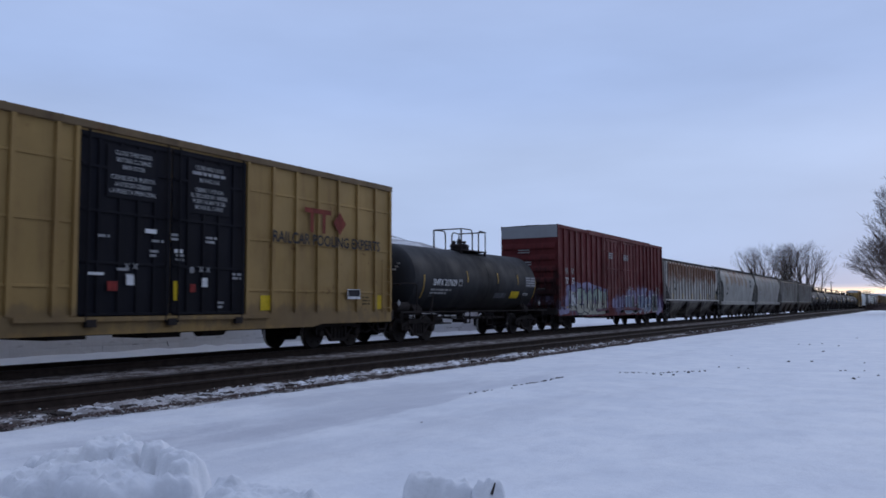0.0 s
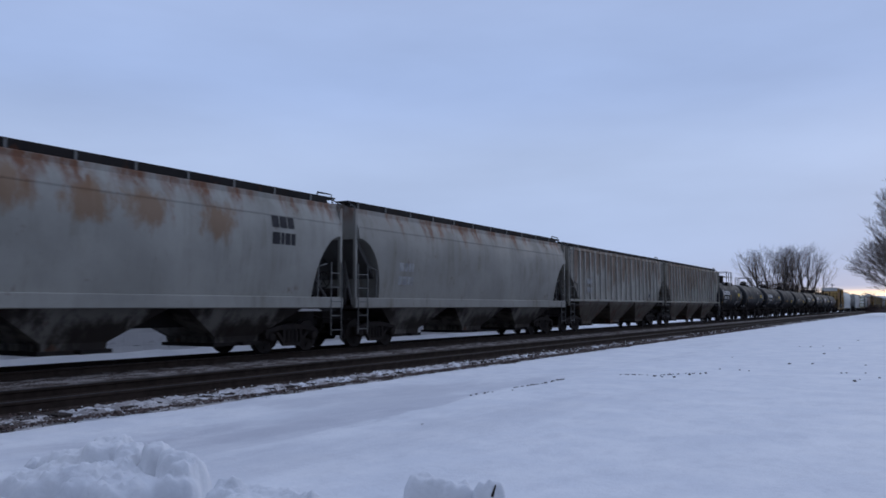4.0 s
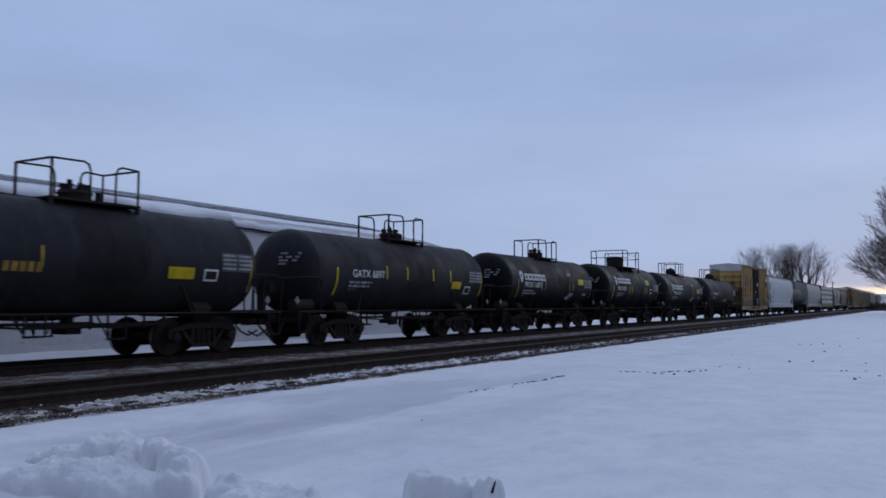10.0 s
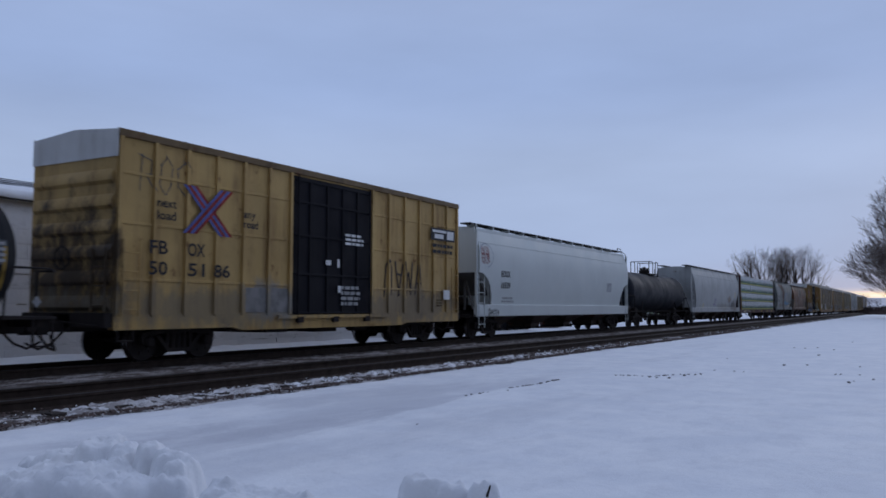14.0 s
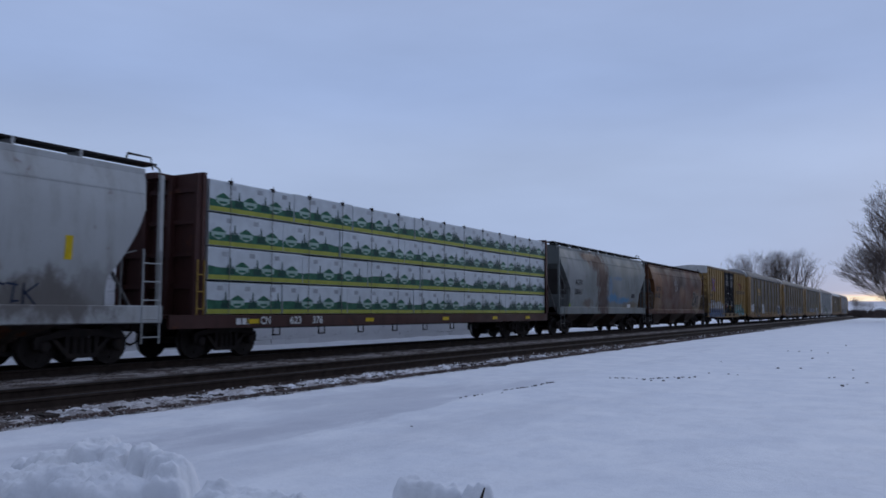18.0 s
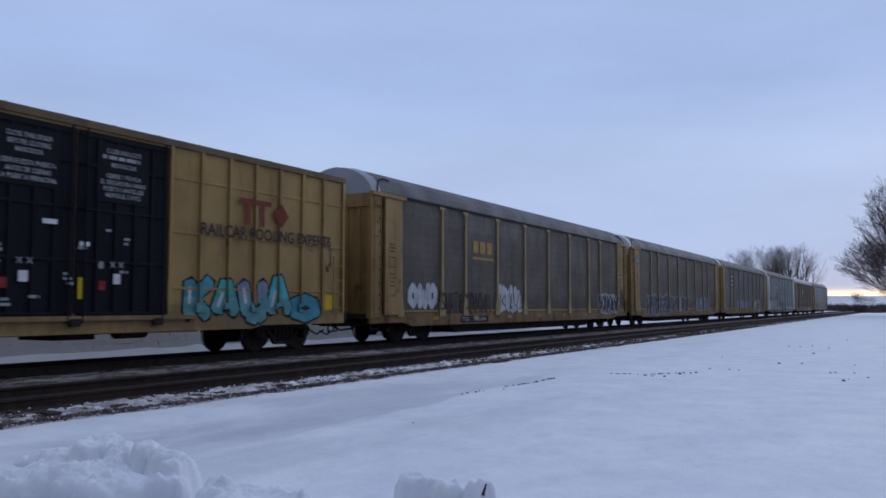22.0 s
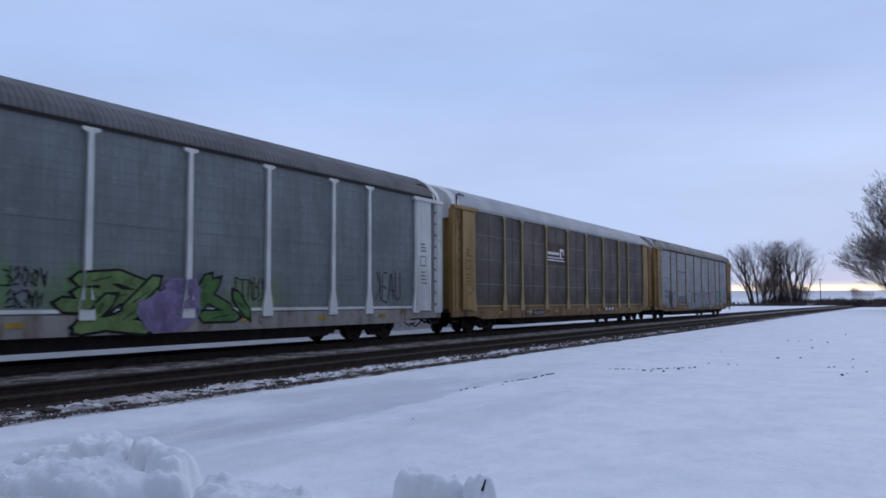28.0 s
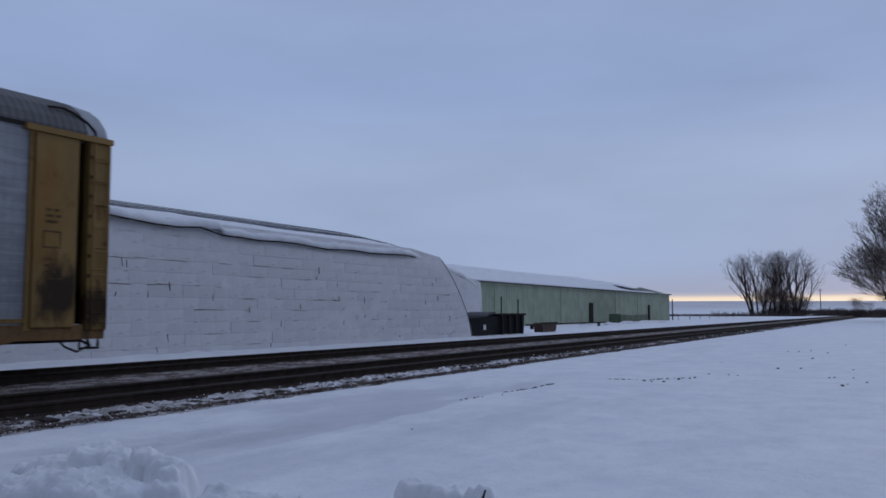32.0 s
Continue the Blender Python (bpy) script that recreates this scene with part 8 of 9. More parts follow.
        decal(car, "test_box", [bar(a, 1.36, a + 0.36 * k, 1.50), bar(a + 0.5 * k, 1.5, a + 0.9 * k, 1.66)], INK_GREY, surf, 0.009)
        small_print(car, a + 0.05, 2.66, 0.65, 2, INK_GREY, surf, rnd, 0.09, 0.06)
    if style.get("square"):
        a, z = style["square"]
        decal(car, "label_frame", [bar(a, z, a + 0.29, z + 0.26)], INK_GREY, surf, 0.009)
        decal(car, "label_card", [bar(a + 0.04, z + 0.04, a + 0.25, z + 0.16)], RUNNING, surf, 0.012)
    if style.get("grey_plate"):
        a, b, z = style["grey_plate"]
        decal(car, "grey_plate", [bar(a, z, b, z + 0.22)], PLATE_DULL, surf, 0.009)
    return car, h


def centerbeam(label, q0, q1):
    car, L = start_car("centerbeam_car", label, "flatcar", q0, q1, "freight train")
    h, rnd = L / 2, random.Random(77)
    rolling(car, h - 2.3, L + 1.0)
    part("deck", Shape().box(-1.45, 1.45, -h, h, 0.86, 0.95), MAROON, car)
    part("side_sill", Shape().along_x([(-h, 0.62), (h, 0.62), (h, 0.95), (-h, 0.95)], 1.38, 1.47).along_x([(-h, 0.62), (h, 0.62), (h, 0.95), (-h, 0.95)], -1.47, -1.38), MAROON, car)
    part("centre_sill", Shape().box(-0.3, 0.3, -h - 0.1, h + 0.1, 0.55, 0.9), RUNNING, car)
    part("centre_beam", Shape().box(-0.09, 0.09, -h + 0.9, h - 0.9, 0.95, 4.45).box(-0.3, 0.3, -h + 0.5, h - 0.5, 4.35, 4.50), MAROON, car)
    for sgn in (-1, 1):
        # the leading bulkhead stands back from the end of its deck
        hb = h if sgn > 0 else h - 0.97
        a, b = sorted((sgn * (hb - 0.12), sgn * hb))
        bh = part("bulkhead", Shape().box(-1.45, 1.45, a, b, 0.95, 4.48), MAROON, car, "brown steel end bulkhead")
        for x in (-1.40, -0.5, 0.4, 1.30):
            part("bulkhead_post", Shape().along_x([(sgn * hb, 0.95), (sgn * (hb + 0.22), 0.95), (sgn * (hb + 0.14), 4.45), (sgn * hb, 4.45)], x, x + 0.12), MAROON, bh)
        for z in (1.6, 2.4, 3.2, 4.0):
            part("bulkhead_rail", Shape().box(-1.42, 1.42, *sorted((sgn * hb, sgn * (hb + 0.08))), z, z + 0.12), MAROON, bh)
        ladder(car, 1.48, sgn * (hb - 0.02) - 0.16, 0.95, 2.3, 0.22, STRIPE_GOLD if sgn < 0 else MAROON)
    small_print(car, -h + 2.2, 0.86, 0.5, 1, INK_WHITE, flat(1.475), rnd, 0.1, 0.16)
    lettering(car, "CN", -h + 3.1, -h + 3.5, 0.70, 0.2, INK_WHITE, flat(1.475))
    lettering(car, "623", -h + 4.3, -h + 4.8, 0.70, 0.2, INK_WHITE, flat(1.475))
    lettering(car, "376", -h + 5.3, -h + 5.8, 0.70, 0.2, INK_WHITE, flat(1.475))
    for y in (-h + 2.6, -h + 8, -h + 13, h - 6, h - 2.6):
        decal(car, "yellow_reflector", [bar(y, 0.72, y + 0.45, 0.84)], INK_YELLOW, flat(1.475))
    s = Shape()
    for i in range(9):
        y = -h + 3.7 + i * 2.0
        s.pipe([(1.40, y, 0.64), (1.40, y, 0.40), (1.40, y + 0.28, 0.40), (1.40, y + 0.28, 0.64)], 0.018)
    part("strap_winch", s, RUNNING, car)
    # wrapped lumber: four courses of packs on each side, each its own thing carried on the deck
    y_a, y_b = -h + 1.22, h - 0.14
    total = y_b - y_a
    cut = [[0.0, 0.13, 0.27, 0.45, 0.62, 0.80, 1.0], [0.0, 0.17, 0.32, 0.47, 0.64, 0.82, 1.0], [0.0, 0.13, 0.25, 0.42, 0.60, 0.81, 1.0], [0.0, 0.15, 0.28, 0.45, 0.62, 0.83, 1.0]]
    for row in range(4):
        z = 0.97 + row * 0.865
        for a, b in zip(cut[row], cut[row][1:]):
            ya, yb = y_a + a * total + 0.015, y_a + b * total - 0.015
            x = 1.40 + rnd.uniform(-0.02, 0.02)
            pk = part("lumber_pack", Shape().box(0.12, x, ya, yb, z, z + 0.80 + rnd.uniform(0, 0.03), 0.03), WRAP_WHITE, car, "wrapped bundle of lumber, white with green print")
            sf = flat(x)
            decal(pk, "lime_band", [bar(ya + 0.01, z + 0.010, yb - 0.01, z + 0.125)], WRAP_LIME, sf, 0.005)
            top, y = [], ya + 0.01
            while y < yb - 0.01:
                top.append((y, z + (0.33 if y < 1.7 else 0.27) + 0.03 * math.sin(y * 2.3 + row) + 0.012 * math.sin(y * 7.7)))
                y += 0.16
            top.append((yb - 0.01, top[-1][1]))
            decal(pk, "green_hill_band", [[(ya + 0.01, z + 0.125), (yb - 0.01, z + 0.125)] + top[::-1]], WRAP_GREEN, sf, 0.005)
            y = ya - 0.5 + 0.13 * row
            while y < yb:
                # a stand of spruces as one skyline; only a lone tall one on the packs of the other print
                crowns = ((-0.40, 0.09), (-0.31, 0.18), (-0.21, 0.16), (-0.10, 0.25), (0.0, 0.33), (0.09, 0.22), (0.19, 0.29), (0.29, 0.15), (0.38, 0.09)) if y > 1.7 else ((0.06, 0.12), (0.16, 0.30), (0.25, 0.10))
                crowns = [(y + dy, th) for dy, th in crowns if ya + 0.1 < y + dy < yb - 0.1]
                if len(crowns) > 1:
                    line = [(crowns[0][0] - 0.08, z + 0.16), (crowns[-1][0] + 0.08, z + 0.16)]
                    for yy, th in reversed(crowns):
                        line += [(yy + 0.045, z + 0.28), (yy + 0.012, z + 0.27 + th), (yy - 0.012, z + 0.27 + th), (yy - 0.045, z + 0.28)]
                    decal(pk, "printed_forest", [line], WRAP_DARK, sf, 0.007)
                hy = y + 0.58
                if ya + 0.28 < hy < yb - 0.28:
                    decal(pk, "printed_badge", [[(hy - 0.24, z + 0.24), (hy, z + 0.15), (hy + 0.24, z + 0.24), (hy + 0.26, z + 0.38), (hy + 0.10, z + 0.45), (hy, z + 0.47), (hy - 0.10, z + 0.45), (hy - 0.26, z + 0.38)]], WRAP_PALE, sf, 0.009)
                    decal(pk, "printed_ridge", [[(hy - 0.26, z + 0.35), (hy + 0.26, z + 0.35), (hy + 0.10, z + 0.45), (hy, z + 0.49), (hy - 0.10, z + 0.45)]], WRAP_GREEN, sf, 0.012)
                    decal(pk, "printed_mark", [bar(hy - 0.14, z + 0.21, hy + 0.14, z + 0.27)], WRAP_GREEN, sf, 0.012)
                if ya + 0.2 < y + 0.95 < yb - 0.3:
                    decal(pk, "printed_mark", [bar(y + 0.85, z + 0.60, y + 1.05, z + 0.72)], SPRAY_GREY, sf, 0.007)
                y += 1.0 if y < 1.7 else 1.25
            part("far_pack", Shape().box(-1.40, -0.12, ya, yb, z, z + 0.82), WRAP_WHITE, pk)
    for i in range(14):
        y = y_a + 0.75 + i * (total - 1.0) / 13
        st = part("strap", Shape().box(1.425, 1.432, y - 0.009, y + 0.009, 0.95, 4.46), HAND_GREY, car, "thin tie-down strap over the load")
        part("corner_guard", Shape().box(1.34, 1.445, y - 0.04, y + 0.04, 4.30, 4.40), RUNNING, st, "black corner guard")
    return car, h


def autorack(label, q0, q1, panel, frame_mat, roof_mat, seed, posts=None, cap=WHITE_PAINT, fascia=None, post_mat=None, slim=False, eave=None, rear=None, rise=0.0):
    car, L = start_car("autorack", label, "autorack", q0, q1, "freight train")
    h, rnd = L / 2, random.Random(seed)
    rolling(car, h - 3.6, L + 1.1)
    part("flat_deck", Shape().box(-1.48, 1.48, -h, h, 0.72, 0.84), RUNNING, car)
    part("side_sill", Shape().along_x([(-h, 0.55), (-h + 2.0, 0.55), (-h + 2.6, 0.42), (h - 2.6, 0.42), (h - 2.0, 0.55), (h, 0.55), (h, 0.86), (-h, 0.86)], 1.40, 1.50).along_x([(-h, 0.55), (h, 0.55), (h, 0.86), (-h, 0.86)], -1.50, -1.40), WHITE_SILL if frame_mat is WHITE_PAINT else SILL_RUSTY, car)
    part("centre_sill", Shape().box(-0.4, 0.4, -h - 0.2, h + 0.2, 0.45, 0.75).along_x([(-h + 5.4, 0.5), (-h + 6.4, 0.10), (h - 6.4, 0.10), (h - 5.4, 0.5), (h - 5.4, 0.70), (-h + 5.4, 0.70)], -1.15, 1.15), RUNNING, car)
    # roof: low eaves, then a rounded crown, ribbed across
    prof = [(x, z + rise) for x, z in ((1.50, 4.78), (1.50, 4.92), (1.42, 5.12), (1.20, 5.38), (0.85, 5.60), (0.40, 5.74), (0.0, 5.79))]
    full = prof + [(-x, z) for x, z in reversed(prof[:-1])]
    rings = []
    n = int(L / 1.2)
    for i in range(n + 1):
        y = -h + 0.55 + (L - 1.1) * i / n
        rings.append([(x, y, z) for x, z in full])
    roof = part("roof", Shape().loft(rings), roof_mat, car, "ribbed galvanised roof", smooth=12)
    # black line stands in for shadow under the roof edge, unless eave is given
    part("eave_strip", Shape().box(1.49, 1.514, -h + 0.55, h - 0.55, 4.79 + rise, 4.87 + rise), eave or RUNNING, car)
    for sgn in (-1, 1):
        ends = rear if rear and sgn > 0 else frame_mat
        rings = []
        for k in range(6):
            t = k / 5
            rings.append([(x, sgn * (h - 0.58 + 0.53 * t), z - 0.05 * t) for x, z in full])
        part("roof_end", Shape().loft(rings), cap, car, "pale squared roof end", smooth=30)
        part("end_door", Shape().box(-1.42, 1.42, *sorted((sgn * (h - 0.30), sgn * (h - 0.10))), 0.86, 4.78, 0.03), frame_mat, car, "tall folding end door")
        part("end_fascia", Shape().box(-1.46, 1.46, *sorted((sgn * (h - 0.13), sgn * (h - 0.03))), 4.36, 4.80), fascia or cap, car, "sheet above the end door")
        s = Shape()
        for x in (-1.0, -0.5, 0.0, 0.5, 1.0):
            s.box(x - 0.04, x + 0.04, *sorted((sgn * (h - 0.12), sgn * (h - 0.04))), 0.95, 4.34)
        part("door_rib", s, frame_mat, car)
        for sx in (-1, 1):
            a, b = sorted((sx * 1.46, sx * 1.56))
            part("corner_panel", Shape().box(a, b, *sorted((sgn * (h - 1.75), sgn * (h - 0.78))), 0.80, 4.72 + rise, 0.02), ends, car)
            part("door_guard", Shape().box(*sorted((sx * 1.36, sx * 1.54)), *sorted((sgn * (h - 0.50), sgn * (h + 0.02))), 0.72, 4.72, 0.03), ends, car)
        # dark brown blocks stand in for bolts and their shadows along the guard
        for k in range(9):
            part("hinge", Shape().box(1.538, 1.56, *sorted((sgn * (h - 0.50), sgn * (h - 0.43))), 1.0 + k * 0.42, 1.07 + k * 0.42), INK_BROWN, car)
        part("roof_bracket", Shape().box(1.44, 1.62, *sorted((sgn * (h - 2.0), sgn * (h + 0.02))), 4.72, 4.84), frame_mat, car)
        part("crossover_step", Shape().pipe([(1.44, sgn * (h - 0.1), 0.72), (1.44, sgn * (h - 0.1), 0.36), (1.44, sgn * (h - 0.55), 0.36), (1.44, sgn * (h - 0.55), 0.72)], 0.022), RUNNING, car)
        part("door_cable", Shape().pipe([(1.30, sgn * (h - 1.35), 5.34), (1.28, sgn * (h - 1.0), 5.38), (1.31, sgn * (h - 0.72), 5.30), (1.42, sgn * (h - 0.5), 5.14), (1.50, sgn * (h - 0.36), 4.96), (1.50, sgn * (h - 0.34), 4.78)], 0.028), RUNNING, car, "black cable bent over the roof corner")
        for k in range(8):
            part("guard_rung", Shape().tube((1.545, sgn * (h - 0.46), 1.1 + 0.46 * k), (1.545, sgn * (h - 0.02), 1.1 + 0.46 * k), 0.018), frame_mat, car)
        part("air_hose", Shape().pipe([(0.9, sgn * (h - 0.2), 0.55), (0.9, sgn * (h + 0.1), 0.40), (0.6, sgn * (h + 0.35), 0.34), (0.3, sgn * (h + 0.5), 0.5)], 0.03), RUNNING, car)
    # posts with flared feet, and perforated panels between them
    posts = posts or [4.65, 6.50, 9.35, 12.2, 15.0, 17.8, 20.7, 22.6]
    stops = [1.78] + posts + [L - 1.78]
    head = 4.78 + rise
    foot = [(0.075, 0.75), (0.07, 1.5), (0.07, head)] if slim else [(0.20, 0.75), (0.20, 0.84), (0.18, 1.05), (0.085, 1.5), (0.066, head - 0.12), (0.22, head - 0.07), (0.22, head)]
    pm = Shape().along_x(foot + [(-y, z) for y, z in reversed(foot)], 1.44, 1.51 if slim else 1.545).mesh("side_post", 0)
    white = frame_mat is WHITE_PAINT
    pm.materials.append(post_mat or (frame_mat if white else RACK_POST))
    for q in stops:
        part("side_post", pm, None, car, at=(0, q - h, 0))
    for a, b in zip(stops, stops[1:]):
        pn = part("side_panel", Shape().box(1.43, 1.465, a - h + 0.02, b - h - 0.02, 0.84, head), panel, car)
        mid = (a + b) / 2 - h
        if b - a > 1.5 and panel is PANEL_BROWN:
            part("panel_seam", Shape().box(1.46, 1.470, mid - 0.035, mid + 0.035, 0.95, 4.75), SEAM_DARK, pn)
        for z in (1.85, 2.85, 3.85):
            part("panel_seam", Shape().box(1.46, 1.471, a - h + 0.05, b - h - 0.05, z - 0.025, z + 0.025), SEAM_PALE if panel is PANEL_BROWN else panel, pn)
        part("guard_rail", Shape().box(1.45, 1.50, a - h + 0.05, b - h - 0.05, 0.90, 0.98), frame_mat, pn)
    part("far_side", Shape().box(-1.47, -1.43, -h + 0.6, h - 0.6, 0.84, 4.80), panel, car)
    for y in (-h + 1.05, h - 1.5):
        small_print(car, y, 3.2, 0.35, 3, INK_BROWN, flat(1.565), rnd, 0.12, 0.05)
        small_print(car, y, 2.2, 0.4, 4, INK_BROWN, flat(1.565), rnd, 0.13, 0.04)
        decal(car, "data_frame", [bar(y - 0.05, 2.4, y + 0.35, 2.43), bar(y - 0.05, 2.72, y + 0.35, 2.75), bar(y - 0.05, 2.43, y - 0.02, 2.72), bar(y + 0.32, 2.43, y + 0.35, 2.72)], INK_BROWN, flat(1.562), 0.004)
    ladder(car, 1.60, -h + 0.10, 0.75, 4.7, 0.36, frame_mat, 0.5)
    ladder(car, 1.60, h - 0.42, 0.75, 4.7, 0.36, frame_mat, 0.5)
    for i in range(7):
        y = -h + 4 + i * 3.2
        part("yellow_reflector", Shape().box(1.50, 1.512, y, y + 0.4, 0.62, 0.74), STRIPE_GOLD, car)
    return car, h, [(q - h, 0.072, 0.040) if slim else (q - h, 0.075, 0.074) for q in stops]


def data_plate(car):
    decal(car, "plate_rim", [bar(5.18, 1.68, 5.52, 1.95)], INK_GREY, flat(1.442))
    decal(car, "data_panel", [bar(5.21, 1.71, 5.49, 1.92)], INK_BLACK, flat(1.442), 0.012)


def build_train():
    gear_meshes()
    boxcar("long yellow boxcar with two dark doors and red fleet mark", 3.50, 22.53, "new", 1)
    tank_car("black tank car with white stencils and gold reflector stripes", 22.95, 36.20, TANK_WORN, 1.27, {"text": "SHPX 207629", "text_at": (-3.95, -2.18, 1.86), "truck": 2.0, "off": 0.36, "half": 1.06, "front": -4.62, "pairs": (-1.34, 1.32, 3.30), "pair_z": 2.03, "yellow": (2.74, 3.57, 1.42, 1.72), "square": (-2.04, 1.86), "grey_plate": (1.21, 2.30, 1.42)}, 2)
    boxcar("dark red high boxcar with pale graffiti along its lower side", 36.97, 55.62, "red", 3)

    c, h, xs, rnd = hopper("grey ribbed covered hopper with heavy rust streaks from the roof", 56.35, 73.80, GREY_RUST, False, 1.50, 4.08, 3, 4)
    lettering(c, "NA", -h + 2.2, -h + 2.75, 2.62, 0.26, INK_BLACK, flat(1.45))
    lettering(c, "CX", -h + 3.1, -h + 3.6, 2.62, 0.26, INK_BLACK, flat(1.45))
    small_print(c, -h + 2.2, 2.38, 1.4, 1, INK_BLACK, flat(1.45), rnd, 0.4, 0.24)
    for y in (-6.9, -4.0, -1.21, 1.58, 4.11, 7.22):
        decal(c, "yellow_reflector", [bar(y - 0.045, 1.54, y + 0.045, 1.98)], INK_YELLOW, flat(1.522))
    data_plate(c)

    c, h, xs, rnd = hopper("pale grey smooth-sided covered hopper with rust blooms near the roof", 74.60, 91.80, GREY_SMOOTH, True, 1.40, 4.16, 3, 5, brk=3.25, cut=1.25)
    lettering(c, "GACX", -h + 2.35, -h + 3.35, 2.45, 0.26, INK_BLACK, xs)
    lettering(c, "6984", -h + 2.35, -h + 3.15, 1.98, 0.26, INK_BLACK, xs)
    small_print(c, h - 3.2, 3.6, 1.0, 2, INK_BLACK, xs, rnd, 0.45, 0.32)
    small_print(c, -h + 2.2, 1.75, 1.3, 2, INK_GREY, xs, rnd)

    c, h, xs, rnd = hopper("pale grey covered hopper with faint rust and faded stencils", 92.45, 109.80, GREY_PALE, True, 1.40, 4.16, 3, 6, brk=3.25, cut=1.25)
    small_print(c, -h + 2.4, 2.6, 1.0, 2, INK_GREY, xs, rnd, 0.45, 0.28)
    c, h, xs, rnd = hopper("weathered grey ribbed covered hopper with brown stains", 110.30, 127.70, GREY_WORN, False, 1.50, 4.08, 3, 7)
    small_print(c, -h + 2.4, 2.6, 1.0, 2, INK_GREY, flat(1.53), rnd, 0.45, 0.28)
    data_plate(c)
    c, h, xs, rnd = hopper("rust-stained grey ribbed covered hopper with chalk scrawl", 128.25, 145.72, GREY_TAN, False, 1.50, 4.08, 3, 8)
    decal(c, "chalk_scrawl", [[(-1.9 + 0.3 * i, 1.75), (-1.86 + 0.3 * i, 1.75), (-1.7 + 0.3 * i, 2.35), (-1.76 + 0.3 * i, 2.35)] for i in range(6)], INK_GREY, flat(1.527))
    data_plate(c)

    both = (1.80, 2.26)
    tank_car("black tank car with a white company mark and raised platform", 146.60, 158.35, TANK, 1.33, {"logo": (-3.72, -1.30, 2.22, 0.30), "text": "PROX 17106", "text_at": (-3.75, -1.89, 1.82), "top": "wide", "off": 0.05, "half": 1.26, "front": -4.45, "pairs": (-1.30, -0.88) + both, "patch": (1.55, 2.45)}, 9)
    tank_car("black tank car with dull gold stencils", 158.35, 171.50, TANK, 1.28, {"text": "UTLX", "text_at": (-3.62, -2.75, 1.98), "digits": (-2.60, -1.84), "ink": STRIPE_GOLD, "front": -4.25, "pairs": (-0.96,), "patch": (1.6, 2.5)}, 10)
    tank_car("black tank car with a white company mark", 171.50, 185.00, TANK, 1.28, {"logo": (-3.88, -1.48, 2.20, 0.31), "text": "PROX 13314", "text_at": (-3.92, -1.99, 1.82), "front": -4.72, "pairs": (-1.43, -0.96) + both, "patch": (1.51, 2.43)}, 11)
    tank_car("dull black tank car with faded gold lettering", 185.00, 197.45, TANK_WORN, 1.28, {"text": "UTLX", "text_at": (-3.12, -2.20, 1.74), "digits": (-2.0, -1.12), "ink": STRIPE_GOLD, "front": -3.80, "pairs": (-1.23,), "pair_z": 1.85, "yellow": (2.04, 2.84, 1.70, 1.98), "holder": (3.15, 1.66), "big_holder": True}, 12)
    tank_car("black tank car with bright yellow reflector stripes", 197.45, 210.60, TANK_WORN, 1.27, {"text": "GATX 6897", "text_at": (-3.54, -1.76, 1.95), "front": -4.33, "pairs": (-1.66, -0.40, 1.33, 2.6), "pair_z": 1.93, "stripe_ink": INK_YELLOW, "yellow": (2.75, 3.46, 1.68, 1.95), "holder": (3.78, 1.49), "big_holder": True}, 13)
    tank_car("black tank car with a white company mark", 210.60, 223.30, TANK_DEEP, 1.28, {"logo": (-3.58, -1.22, 2.19, 0.29), "text": "PROX 16803", "text_at": (-3.61, -1.71, 1.88), "front": -4.30, "pairs": (-1.69, -1.27) + both, "patch": (1.55, 2.45)}, 14)
    tank_car("black tank car with a white company mark and raised platform", 223.30, 236.00, TANK_DEEP, 1.34, {"logo": (-3.28, -0.84, 2.34, 0.30), "text": "PROX 17062", "text_at": (-3.39, -1.85, 1.92), "top": "wide", "off": 0.17, "half": 1.60, "front": -4.22, "pairs": (-1.18, -0.72, 1.90, 2.35), "stripe_ink": INK_YELLOW, "yellow": (2.24, 2.96, 2.32, 2.64), "placard": WRAP_LIME, "holder": (3.04, 1.78), "big_holder": True}, 15)
    tank_car("black tank car with a white company mark", 236.00, 249.20, TANK, 1.28, {"logo": (-3.52, -0.98, 2.18, 0.31), "text": "PROX 16348", "text_at": (-3.61, -1.69, 1.82), "front": -4.25, "pairs": (-1.54, -1.14, 2.02, 2.40), "patch": (1.73, 2.69), "yellow": (3.34, 4.07, 1.96, 2.26), "plate": (4.20, 5.30)}, 16)
    tank_car("worn black tank car with white stencils", 249.20, 262.75, TANK_WORN, 1.30, {"text": "SHPX 206574", "text_at": (-4.16, -2.48, 1.92), "front": -5.22, "pairs": (-1.62, 1.22, 2.9), "pair_z": 2.05, "yellow": (0.90, 1.70, 1.34, 1.60), "square": (-2.30, 1.92), "grey_plate": (-0.6, 0.5, 1.36)}, 17)

    boxcar("yellow boxcar with one dark door, primer patches and crossed-bar emblem", 263.68, 279.15, "old", 18)

    c, h, xs, rnd = hopper("clean white smooth-sided covered hopper with dark stencils and a red tag", 280.72, 300.50, WHITE_HOP, True, 1.22, 4.28, 4, 19, brk=2.52, cut=1.30, band=0.47, gaps=True, chute=0.36)
    lettering(c, "EOUX", -h + 2.10, -h + 3.00, 2.40, 0.25, INK_BLACK, xs)
    lettering(c, "16539", -h + 2.10, -h + 3.05, 1.92, 0.25, INK_BLACK, xs)
    small_print(c, -h + 2.35, 1.55, 1.2, 2, INK_GREY, xs, rnd)
